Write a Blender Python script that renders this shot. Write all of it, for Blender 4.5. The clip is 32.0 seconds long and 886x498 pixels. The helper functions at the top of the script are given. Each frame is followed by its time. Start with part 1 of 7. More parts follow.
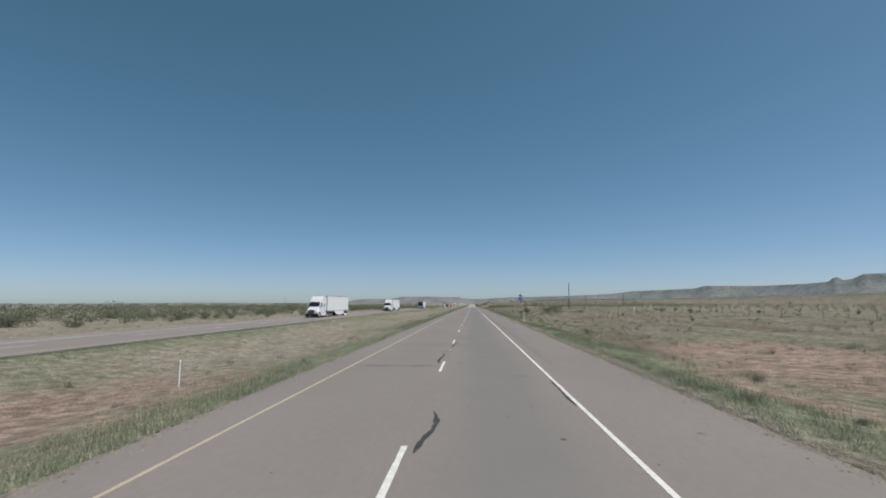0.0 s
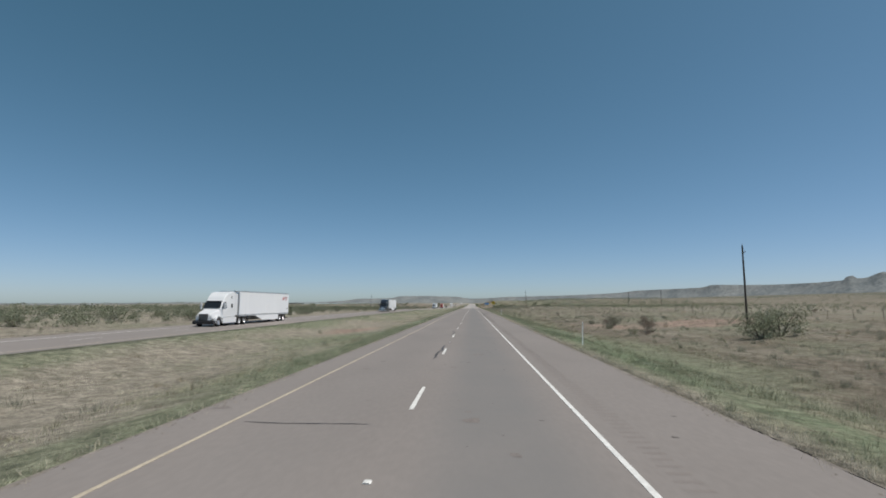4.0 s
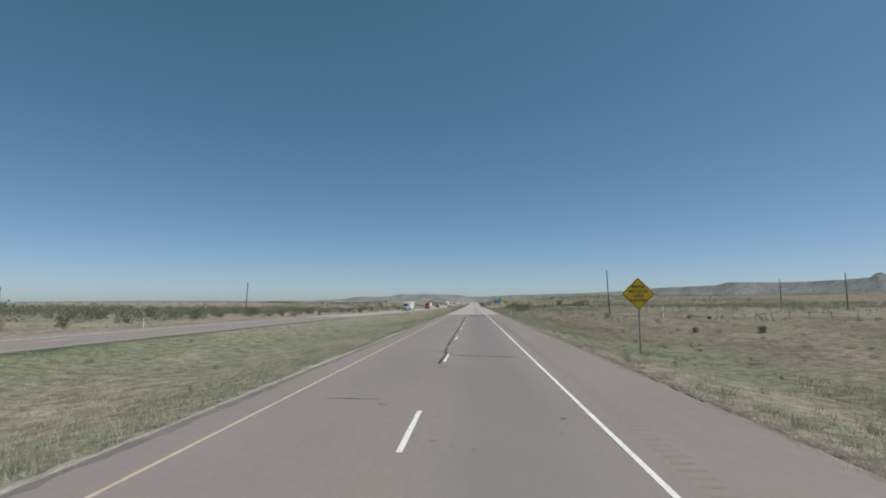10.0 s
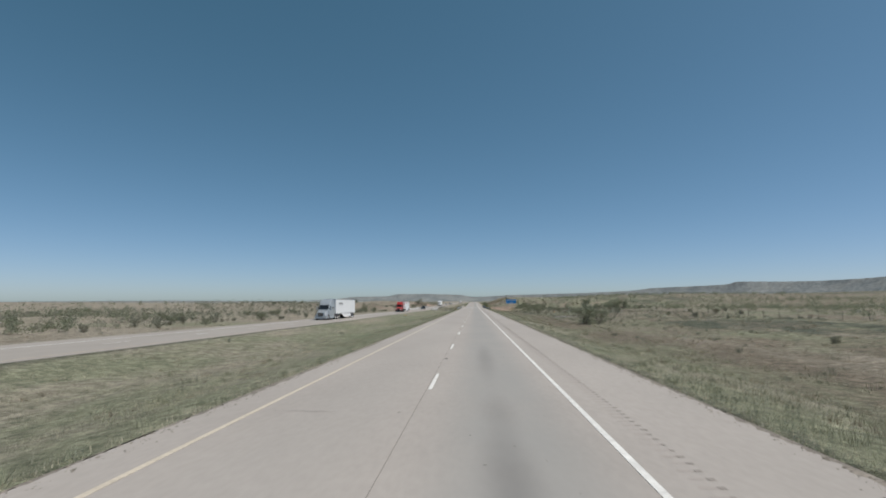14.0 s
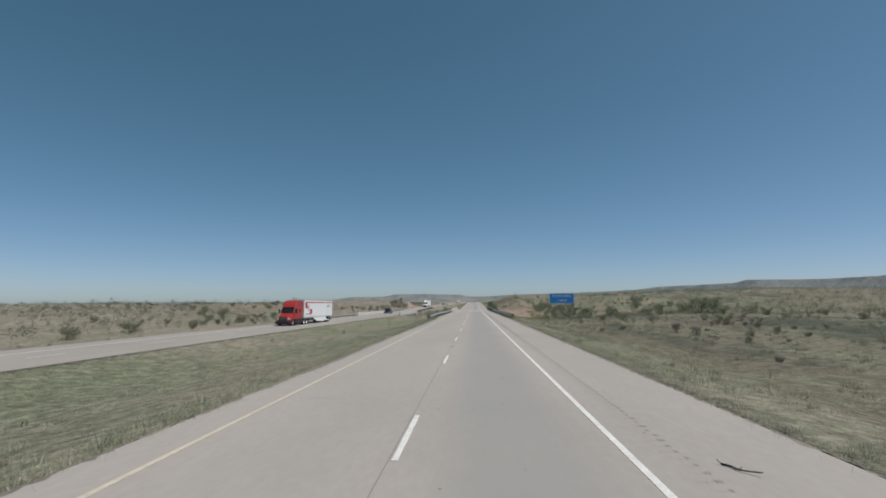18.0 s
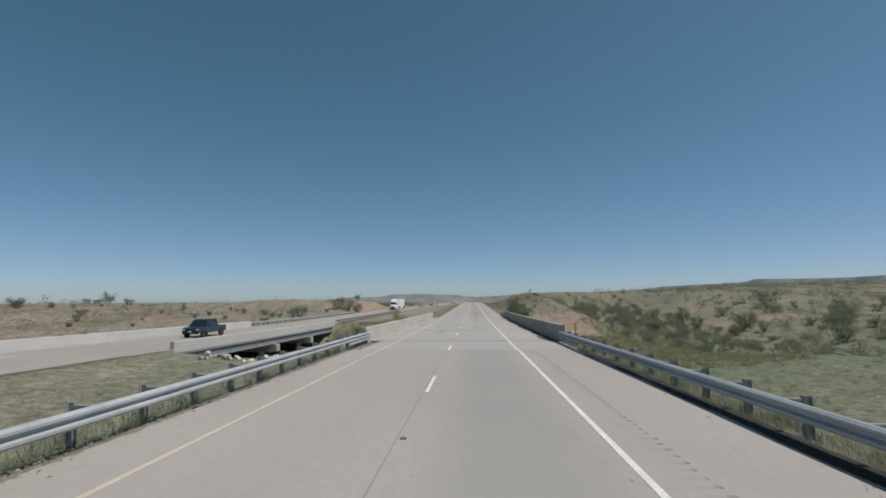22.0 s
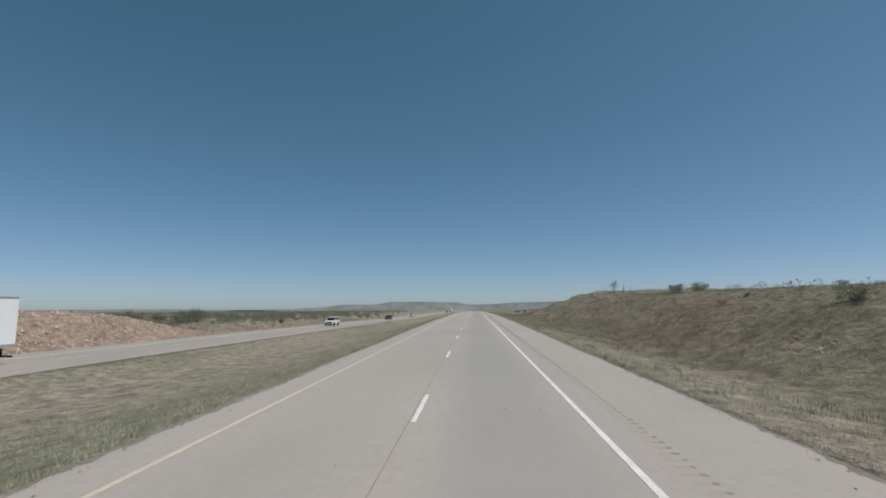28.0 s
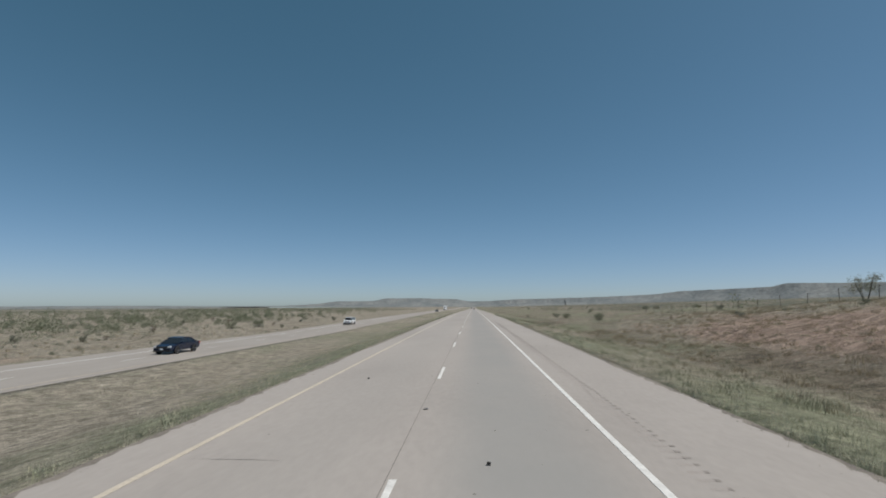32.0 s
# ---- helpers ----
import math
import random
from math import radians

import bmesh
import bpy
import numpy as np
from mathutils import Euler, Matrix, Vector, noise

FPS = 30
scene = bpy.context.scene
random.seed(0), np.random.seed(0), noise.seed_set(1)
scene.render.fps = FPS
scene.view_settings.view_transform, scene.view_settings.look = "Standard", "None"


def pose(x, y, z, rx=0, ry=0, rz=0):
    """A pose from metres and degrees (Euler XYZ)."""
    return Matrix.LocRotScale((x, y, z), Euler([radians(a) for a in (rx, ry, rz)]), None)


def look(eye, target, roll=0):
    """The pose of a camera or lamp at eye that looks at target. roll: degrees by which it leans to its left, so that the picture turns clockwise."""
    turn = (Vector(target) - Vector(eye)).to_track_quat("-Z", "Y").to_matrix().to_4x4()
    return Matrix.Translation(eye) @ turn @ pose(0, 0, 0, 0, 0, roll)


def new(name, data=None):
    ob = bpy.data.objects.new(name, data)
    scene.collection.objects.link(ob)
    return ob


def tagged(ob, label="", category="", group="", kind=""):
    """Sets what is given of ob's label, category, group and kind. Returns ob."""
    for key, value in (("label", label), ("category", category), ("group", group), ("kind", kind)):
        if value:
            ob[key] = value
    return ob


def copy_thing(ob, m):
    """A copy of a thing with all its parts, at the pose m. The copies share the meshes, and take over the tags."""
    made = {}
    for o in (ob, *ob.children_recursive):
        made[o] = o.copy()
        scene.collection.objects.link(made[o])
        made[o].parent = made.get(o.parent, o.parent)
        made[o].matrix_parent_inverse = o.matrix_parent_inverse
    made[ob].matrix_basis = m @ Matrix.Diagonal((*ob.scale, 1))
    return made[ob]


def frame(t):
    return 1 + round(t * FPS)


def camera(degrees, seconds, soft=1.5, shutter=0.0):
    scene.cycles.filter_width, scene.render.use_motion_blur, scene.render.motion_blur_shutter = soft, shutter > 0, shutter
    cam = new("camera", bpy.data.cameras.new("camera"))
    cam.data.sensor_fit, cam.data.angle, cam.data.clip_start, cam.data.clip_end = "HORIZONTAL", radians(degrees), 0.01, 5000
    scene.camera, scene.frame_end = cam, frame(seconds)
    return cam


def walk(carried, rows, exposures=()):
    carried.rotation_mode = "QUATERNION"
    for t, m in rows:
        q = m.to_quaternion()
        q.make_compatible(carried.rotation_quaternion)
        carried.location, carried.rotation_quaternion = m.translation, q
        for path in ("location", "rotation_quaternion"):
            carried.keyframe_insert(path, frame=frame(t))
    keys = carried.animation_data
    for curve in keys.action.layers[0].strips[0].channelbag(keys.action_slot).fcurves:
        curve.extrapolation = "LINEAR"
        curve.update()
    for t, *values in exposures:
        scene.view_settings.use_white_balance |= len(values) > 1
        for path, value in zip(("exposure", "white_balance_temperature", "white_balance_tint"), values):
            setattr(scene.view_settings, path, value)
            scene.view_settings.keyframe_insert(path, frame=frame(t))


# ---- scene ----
cam = camera(84.0, 32.0, soft=1.8, shutter=0.03)

# ---- the road's profile: slope (rise per metre) at stations along y ----
SLOPES = [(-400, 0.0), (0, 0.0), (170, -0.002), (377, -0.0038), (560, -0.0042), (690, -0.0042), (720, 0.002), (745, 0.0095), (800, 0.0115), (860, 0.0112),
          (930, 0.0055), (1010, 0.001), (1250, -0.004), (1500, -0.002), (1800, 0.003), (2400, 0.002), (2800, 0.0), (6000, 0.0)]
_py = np.arange(-400.0, 6000.0, 2.0)
_ps = np.interp(_py, [s[0] for s in SLOPES], [s[1] for s in SLOPES])
_ps = np.convolve(np.pad(_ps, 10, mode="edge"), np.ones(21) / 21, mode="valid")
_pz = np.cumsum(_ps) * 2.0
_pz -= np.interp(0.0, _py, _pz)


def road_z(y):
    """Height of the carriageway that carries the camera."""
    return np.interp(y, _py, _pz)


def road_slope(y):
    return float(np.interp(y, _py, _ps))


SPEED = 29.0
EYE = 2.376
# seconds, sideways, yaw, pitch against the road, roll, rise of the body on its springs
STEPS = [
    (0.0, 0.000, 3.35, 6.30, 0.00, 0.018),
    (1.0, 0.035, 3.30, 6.30, 0.00, 0.018),
    (2.0, 0.120, 3.20, 6.25, 0.00, 0.015),
    (2.5, 0.130, 3.20, 6.25, 0.00, 0.013),
    (4.5, 0.269, 3.40, 6.35, 0.00, 0.007),
    (5.0, 0.279, 3.45, 6.35, 0.00, 0.006),
    (6.0, 0.255, 3.50, 6.30, 0.10, -0.011),
    (7.0, 0.180, 3.50, 6.30, 0.10, -0.006),
    (8.0, 0.131, 3.50, 6.30, 0.10, -0.002),
    (9.0, 0.100, 3.55, 6.25, 0.00, 0.004),
    (10.0, 0.062, 3.60, 6.25, 0.00, -0.009),
    (11.0, 0.086, 3.55, 6.30, 0.10, -0.007),
    (12.0, 0.135, 3.55, 6.35, 0.10, -0.011),
    (13.0, 0.117, 3.60, 6.30, 0.00, -0.006),
    (13.5, 0.112, 3.65, 6.30, 0.00, -0.002),
    (15.5, 0.041, 3.55, 6.30, 0.00, 0.013),
    (16.0, 0.036, 3.55, 6.30, 0.05, 0.017),
    (17.0, 0.026, 3.60, 6.35, 0.20, -0.006),
    (18.0, 0.078, 3.60, 6.35, 0.25, -0.020),
    (19.0, 0.040, 3.55, 6.40, 0.25, -0.013),
    (20.0, 0.090, 3.55, 6.40, 0.30, -0.015),
    (21.0, 0.149, 3.50, 6.40, 0.30, -0.007),
    (22.0, 0.128, 3.45, 6.40, 0.30, -0.007),
    (23.0, 0.131, 3.50, 6.40, 0.30, -0.004),
    (24.0, 0.124, 3.55, 6.40, 0.30, 0.007),
    (25.0, 0.117, 3.60, 6.40, 0.20, -0.042),
    (25.5, 0.123, 3.60, 6.40, 0.20, -0.036),
    (27.5, 0.097, 3.60, 6.40, 0.10, -0.010),
    (28.0, 0.102, 3.60, 6.40, 0.10, -0.004),
    (29.0, -0.021, 3.55, 6.35, 0.10, -0.002),
    (30.0, -0.035, 3.45, 6.35, 0.00, 0.006),
    (31.0, 0.021, 3.40, 6.35, 0.00, 0.006),
    (32.0, -0.042, 3.45, 6.35, 0.00, 0.015),
]
PATH = []
for t, side, yaw, pitch, roll, lift in STEPS:
    y = SPEED * t
    PATH.append((t, pose(side, y, float(road_z(y)) + EYE + lift, 90 + pitch + math.degrees(math.atan(road_slope(y))), roll, yaw)))
walk(cam, PATH, exposures=[(0.0, 0.03), (14.0, 0.0), (18.0, -0.10), (32.0, -0.12)])

# ---- world and sun ----
SUN_EL, SUN_AZ = 62.0, 97.0          # degrees; azimuth clockwise from +y (ahead)
world = bpy.data.worlds.new("sky")
scene.world = world
world.use_nodes = True
wn = world.node_tree
sky = wn.nodes.new("ShaderNodeTexSky")
sky.sky_type, sky.sun_disc = "NISHITA", False
sky.sun_elevation, sky.sun_rotation = radians(SUN_EL), radians(SUN_AZ)
sky.air_density, sky.dust_density, sky.ozone_density, sky.altitude = 0.8, 4.0, 1.0, 2500
bg = next(n for n in wn.nodes if n.type == "BACKGROUND")
bg.inputs["Strength"].default_value = 0.1
# clear dry air: colour balance of the sky, channel by channel
sep, com = wn.nodes.new("ShaderNodeSeparateColor"), wn.nodes.new("ShaderNodeCombineColor")
wn.links.new(sky.outputs[0], sep.inputs[0])
for ch, (power, gain) in enumerate(((1.05, 0.769), (0.82, 1.190), (0.93, 1.055))):
    pw, gn = wn.nodes.new("ShaderNodeMath"), wn.nodes.new("ShaderNodeMath")
    pw.operation, gn.operation = "POWER", "MULTIPLY"
    wn.links.new(sep.outputs[ch], pw.inputs[0])
    pw.inputs[1].default_value, gn.inputs[1].default_value = power, gain
    wn.links.new(pw.outputs[0], gn.inputs[0])
    wn.links.new(gn.outputs[0], com.inputs[ch])
wn.links.new(com.outputs[0], bg.inputs[0])
sun = new("sun", bpy.data.lights.new("sun", "SUN"))
sun.data.energy, sun.data.angle, sun.data.color = 4.35, radians(0.53), (1.0, 0.95, 0.88)
_el, _az = radians(SUN_EL), radians(SUN_AZ)
_sd = Vector((math.cos(_el) * math.sin(_az), math.cos(_el) * math.cos(_az), math.sin(_el)))
sun.matrix_world = look(_sd * 50, (0, 0, 0))

# ---- materials ----


def mat(name, colors, rough=0.85, metal=0.0, scale=4.0, bump=0.0, bump_scale=30.0, fine=0.0, fine_scale=60.0, spec=0.3, coords="Object", per_object=0.0, per_island=0.0, stretch=(1, 1, 1), detail=6):
    """A surface whose colour wanders between colors by noise, with grain, bump and a shift from piece to piece."""
    m = bpy.data.materials.new(name)
    m.use_nodes = True
    nt = m.node_tree
    n, ln = nt.nodes, nt.links
    b = n["Principled BSDF"]
    b.inputs["Roughness"].default_value, b.inputs["Metallic"].default_value = rough, metal
    b.inputs["Specular IOR Level"].default_value = spec
    tc = n.new("ShaderNodeTexCoord")
    mp = n.new("ShaderNodeMapping")
    mp.inputs["Scale"].default_value = stretch
    ln.new(tc.outputs[coords], mp.inputs[0])
    no = n.new("ShaderNodeTexNoise")
    no.inputs["Scale"].default_value, no.inputs["Detail"].default_value, no.inputs["Roughness"].default_value = scale, detail, 0.62
    ln.new(mp.outputs[0], no.inputs["Vector"])
    r = n.new("ShaderNodeValToRGB")
    el = r.color_ramp.elements
    k = len(colors)
    el[0].position, el[0].color = 0.3, (*colors[0], 1)
    el[1].position, el[1].color = 0.7, (*colors[-1], 1)
    for i in range(1, k - 1):
        e = el.new(0.3 + 0.4 * i / (k - 1))
        e.color = (*colors[i], 1)
    ln.new(no.outputs["Fac"], r.inputs[0])
    out = r.outputs[0]
    if fine:
        f = n.new("ShaderNodeTexNoise")
        f.inputs["Scale"].default_value, f.inputs["Detail"].default_value = fine_scale, 3
        ln.new(mp.outputs[0], f.inputs["Vector"])
        mr = n.new("ShaderNodeMapRange")
        mr.inputs[1].default_value, mr.inputs[2].default_value = 0.25, 0.75
        mr.inputs[3].default_value, mr.inputs[4].default_value = 1 - fine, 1 + fine
        ln.new(f.outputs["Fac"], mr.inputs[0])
        mx = n.new("ShaderNodeVectorMath")
        mx.operation = "SCALE"
        ln.new(out, mx.inputs[0])
        ln.new(mr.outputs[0], mx.inputs["Scale"])
        out = mx.outputs[0]
    if per_object or per_island:
        src = n.new("ShaderNodeObjectInfo").outputs["Random"] if per_object else n.new("ShaderNodeNewGeometry").outputs["Random Per Island"]
        amt = per_object or per_island
        mr = n.new("ShaderNodeMapRange")
        mr.inputs[3].default_value, mr.inputs[4].default_value = 1 - amt, 1 + amt
        ln.new(src, mr.inputs[0])
        mx = n.new("ShaderNodeVectorMath")
        mx.operation = "SCALE"
        ln.new(out, mx.inputs[0])
        ln.new(mr.outputs[0], mx.inputs["Scale"])
        out = mx.outputs[0]
    ln.new(out, b.inputs["Base Color"])
    if bump:
        bn = n.new("ShaderNodeTexNoise")
        bn.inputs["Scale"].default_value, bn.inputs["Detail"].default_value = bump_scale, 4
        ln.new(mp.outputs[0], bn.inputs["Vector"])
        bp = n.new("ShaderNodeBump")
        bp.inputs["Strength"].default_value, bp.inputs["Distance"].default_value = bump, 0.02
        ln.new(bn.outputs["Fac"], bp.inputs["Height"])
        ln.new(bp.outputs[0], b.inputs["Normal"])
    return m


def road_mat(name, base, track, stains, track_x, bump=0.15):
    """Pavement with aggregate grain, worn wheel tracks along y and wide mottling."""
    m = mat(name, [tuple(c * 0.92 for c in base), base, tuple(c * 1.06 for c in base)], rough=0.9, scale=0.22, bump=bump, bump_scale=14, fine=0.05, fine_scale=9, spec=0.25, stretch=(1, 0.35, 1))
    nt = m.node_tree
    n, ln = nt.nodes, nt.links
    b = n["Principled BSDF"]
    src = b.inputs["Base Color"].links[0].from_socket
    geo = n.new("ShaderNodeNewGeometry")
    sx = n.new("ShaderNodeSeparateXYZ")
    ln.new(geo.outputs["Position"], sx.inputs[0])
    wob = n.new("ShaderNodeTexNoise")
    wob.inputs["Scale"].default_value, wob.inputs["Detail"].default_value = 0.35, 3
    ln.new(geo.outputs["Position"], wob.inputs["Vector"])
    total = None
    for cx, wdt, amt in track_x:
        d = n.new("ShaderNodeMath")
        d.operation = "SUBTRACT"
        ln.new(sx.outputs[0], d.inputs[0])
        d.inputs[1].default_value = cx
        a = n.new("ShaderNodeMath")
        a.operation = "ABSOLUTE"
        ln.new(d.outputs[0], a.inputs[0])
        q = n.new("ShaderNodeMapRange")
        q.interpolation_type = "SMOOTHSTEP"
        q.inputs[1].default_value, q.inputs[2].default_value = wdt, wdt * 0.25
        q.inputs[3].default_value, q.inputs[4].default_value = 0.0, amt
        ln.new(a.outputs[0], q.inputs[0])
        if total is None:
            total = q.outputs[0]
        else:
            s = n.new("ShaderNodeMath")
            s.operation = "MAXIMUM"
            ln.new(total, s.inputs[0])
            ln.new(q.outputs[0], s.inputs[1])
            total = s.outputs[0]
    w = n.new("ShaderNodeMath")
    w.operation = "MULTIPLY"
    ln.new(total, w.inputs[0])
    wr = n.new("ShaderNodeMapRange")
    wr.inputs[1].default_value, wr.inputs[2].default_value, wr.inputs[3].default_value, wr.inputs[4].default_value = 0.3, 0.7, 0.75, 1.1
    ln.new(wob.outputs["Fac"], wr.inputs[0])
    ln.new(wr.outputs[0], w.inputs[1])
    mx = n.new("ShaderNodeMix")
    mx.data_type = "RGBA"
    ln.new(w.outputs[0], mx.inputs[0])
    ln.new(src, mx.inputs[6])
    mx.inputs[7].default_value = (*track, 1)
    # soot left on the pavement: middle, half sizes, amount
    out = mx.outputs[2]
    for cx, cy, hx, hy, amt in stains:
        sub, div = n.new("ShaderNodeVectorMath"), n.new("ShaderNodeVectorMath")
        sub.operation, div.operation = "SUBTRACT", "DIVIDE"
        ln.new(geo.outputs["Position"], sub.inputs[0])
        sub.inputs[1].default_value = (cx, cy, 0)
        ln.new(sub.outputs[0], div.inputs[0])
        div.inputs[1].default_value = (hx, hy, 1000)
        le = n.new("ShaderNodeVectorMath")
        le.operation = "LENGTH"
        ln.new(div.outputs[0], le.inputs[0])
        ad = n.new("ShaderNodeMath")
        ad.operation = "MULTIPLY_ADD"
        ln.new(wob.outputs["Fac"], ad.inputs[0])
        ad.inputs[1].default_value = 0.9
        ln.new(le.outputs["Value"], ad.inputs[2])
        q = n.new("ShaderNodeMapRange")
        q.interpolation_type = "SMOOTHSTEP"
        q.inputs[1].default_value, q.inputs[2].default_value, q.inputs[3].default_value, q.inputs[4].default_value = 1.5, 0.45, 0.0, amt
        ln.new(ad.outputs[0], q.inputs[0])
        sm = n.new("ShaderNodeMix")
        sm.data_type = "RGBA"
        ln.new(q.outputs[0], sm.inputs[0])
        ln.new(out, sm.inputs[6])
        sm.inputs[7].default_value = (0.115, 0.112, 0.11, 1)
        out = sm.outputs[2]
    ln.new(out, b.inputs["Base Color"])
    return m


SOOT = [(0.65, 739.5, 0.55, 6.0, 0.75), (0.6, 747, 0.5, 8.0, 0.3), (-3.5, 742, 0.7, 7.0, 0.22), (0.6, 411, 0.6, 10.0, 0.5), (0.55, 428, 0.5, 9.0, 0.3), (0.6, 918, 0.7, 12.0, 0.28)]
TRACKS = [(0.75, 1.75, 0.75), (-2.9, 1.6, 0.12)]
M_ASPHALT = road_mat("asphalt_reddish", (0.202, 0.181, 0.168), (0.160, 0.154, 0.149), (), TRACKS, 0.06)
M_CONC = road_mat("concrete_road", (0.321, 0.294, 0.271), (0.252, 0.248, 0.237), SOOT, TRACKS, 0.04)
M_DECK = road_mat("concrete_deck", (0.340, 0.314, 0.292), (0.312, 0.308, 0.296), ((-2.6, 680, 0.5, 5.0, 0.25), (-3.3, 690, 0.4, 6.0, 0.18), (0.6, 712, 0.6, 8.0, 0.3), (0.5, 688, 0.5, 7.0, 0.2)), [(0.75, 2.0, 0.9), (-2.9, 2.0, 0.85)], 0.04)
M_FARROAD = mat("concrete_far_road", [(0.27, 0.245, 0.22), (0.31, 0.285, 0.26)], scale=0.3, bump=0.04, bump_scale=14, fine=0.05, fine_scale=8, stretch=(1, 0.3, 1))
M_FARASPHALT = mat("asphalt_far_road", [(0.195, 0.172, 0.158), (0.225, 0.20, 0.184)], scale=0.3, bump=0.04, bump_scale=14, fine=0.05, fine_scale=8, stretch=(1, 0.3, 1))
M_WHITE = mat("white_road_paint", [(0.52, 0.51, 0.49), (0.68, 0.67, 0.64)], scale=3, fine=0.12, fine_scale=18, rough=0.7)
M_YELLOW = mat("faded_yellow_paint", [(0.355, 0.305, 0.235), (0.43, 0.37, 0.285)], scale=2, fine=0.15, fine_scale=15, rough=0.75)
M_YELLOW_PALE = mat("worn_yellow_paint", [(0.435, 0.380, 0.310), (0.50, 0.442, 0.362)], scale=2, fine=0.15, fine_scale=15, rough=0.75)
M_TAR = mat("tar_sealer", [(0.035, 0.033, 0.033), (0.065, 0.06, 0.06)], scale=3, fine=0.2, fine_scale=30, rough=0.6)
M_PATCH = mat("fresh_asphalt_patch", [(0.085, 0.078, 0.076), (0.11, 0.10, 0.097)], scale=1.5, fine=0.15, fine_scale=40, rough=0.9, bump=0.2, bump_scale=60)


def ground_mat():
    m = bpy.data.materials.new("dry_grassland")
    m.use_nodes = True
    nt = m.node_tree
    n, ln = nt.nodes, nt.links
    b = n["Principled BSDF"]
    b.inputs["Roughness"].default_value, b.inputs["Specular IOR Level"].default_value = 0.95, 0.1
    geo = n.new("ShaderNodeNewGeometry")

    def nz(scale, detail=5, rough=0.6, vec=None):
        t = n.new("ShaderNodeTexNoise")
        t.inputs["Scale"].default_value, t.inputs["Detail"].default_value, t.inputs["Roughness"].default_value = scale, detail, rough
        ln.new(vec or geo.outputs["Position"], t.inputs["Vector"])
        return t.outputs["Fac"]

    def rng(x, a, c, lo=0.0, hi=1.0):
        t = n.new("ShaderNodeMapRange")
        t.inputs[1].default_value, t.inputs[2].default_value, t.inputs[3].default_value, t.inputs[4].default_value = a, c, lo, hi
        ln.new(x, t.inputs[0])
        return t.outputs[0]

    def mix(f, a, c):
        t = n.new("ShaderNodeMix")
        t.data_type = "RGBA"
        ln.new(f, t.inputs[0])
        for s, v in ((6, a), (7, c)):
            if isinstance(v, tuple):
                t.inputs[s].default_value = (*v, 1)
            else:
                ln.new(v, t.inputs[s])
        return t.outputs[2]

    att = n.new("ShaderNodeAttribute")
    att.attribute_name = "cover"
    sep = n.new("ShaderNodeSeparateColor")
    ln.new(att.outputs["Color"], sep.inputs[0])
    mp = n.new("ShaderNodeMapping")
    mp.inputs["Scale"].default_value = (1, 0.4, 1)
    ln.new(geo.outputs["Position"], mp.inputs[0])
    straw = mix(rng(nz(0.9, 6, 0.7), 0.3, 0.7), (0.200, 0.178, 0.142), (0.330, 0.298, 0.245))
    brown = mix(rng(nz(0.55, 6, 0.72), 0.32, 0.68), (0.104, 0.090, 0.069), (0.212, 0.182, 0.142))
    green = mix(rng(nz(1.6, 5, 0.7), 0.3, 0.7), (0.130, 0.139, 0.094), (0.250, 0.254, 0.180))
    red = mix(rng(nz(0.7, 6, 0.7), 0.3, 0.7), (0.195, 0.140, 0.110), (0.375, 0.292, 0.240))
    woody = mix(rng(nz(0.5, 5, 0.7), 0.3, 0.7), (0.060, 0.068, 0.050), (0.125, 0.132, 0.102))
    patch = nz(0.09, 6, 0.68, mp.outputs[0])
    speck = nz(3.5, 4, 0.7)
    streak = n.new("ShaderNodeMapping")
    streak.inputs["Scale"].default_value = (1, 0.22, 1)
    ln.new(geo.outputs["Position"], streak.inputs[0])

    def plus(a, c, k):
        t = n.new("ShaderNodeMath")
        t.operation = "MULTIPLY_ADD"
        ln.new(c, t.inputs[0])
        t.inputs[1].default_value = k
        ln.new(a, t.inputs[2])
        return t.outputs[0]

    # old growth turned brown, in drifts
    bb = plus(plus(att.outputs["Alpha"], nz(0.28, 6, 0.7, streak.outputs[0]), 1.2), speck, 0.4)
    col = mix(rng(bb, 0.98, 1.30), straw, brown)
    g = plus(plus(sep.outputs[0], patch, 1.6), speck, 0.5)
    col = mix(rng(g, 1.08, 1.36), col, green)
    lush = mix(rng(nz(2.2, 5, 0.7), 0.3, 0.7), (0.098, 0.134, 0.078), (0.175, 0.215, 0.132))
    col = mix(rng(g, 1.44, 1.72), col, lush)
    rr = plus(plus(sep.outputs[1], nz(0.11, 5, 0.65, mp.outputs[0]), 1.4), speck, 0.5)
    col = mix(rng(rr, 1.02, 1.30), col, red)
    # woody plants grown together, too far off to tell apart
    ww = plus(sep.outputs[2], nz(0.13, 5, 0.75, mp.outputs[0]), 1.0)
    col = mix(rng(ww, 0.92, 1.02), col, woody)
    dark = mix(rng(nz(9.0, 3, 0.7), 0.35, 0.65), (0.60, 0.60, 0.60), (1.25, 1.25, 1.25))
    tuft = mix(rng(nz(1.7, 4, 0.6), 0.38, 0.62), (0.72, 0.72, 0.71), (1.22, 1.21, 1.20))
    clump = n.new("ShaderNodeMix")
    clump.data_type, clump.blend_type = "RGBA", "MULTIPLY"
    clump.inputs[0].default_value = 1.0
    ln.new(col, clump.inputs[6])
    ln.new(tuft, clump.inputs[7])
    col = clump.outputs[2]
    mu = n.new("ShaderNodeMix")
    mu.data_type, mu.blend_type = "RGBA", "MULTIPLY"
    mu.inputs[0].default_value = 1.0
    ln.new(col, mu.inputs[6])
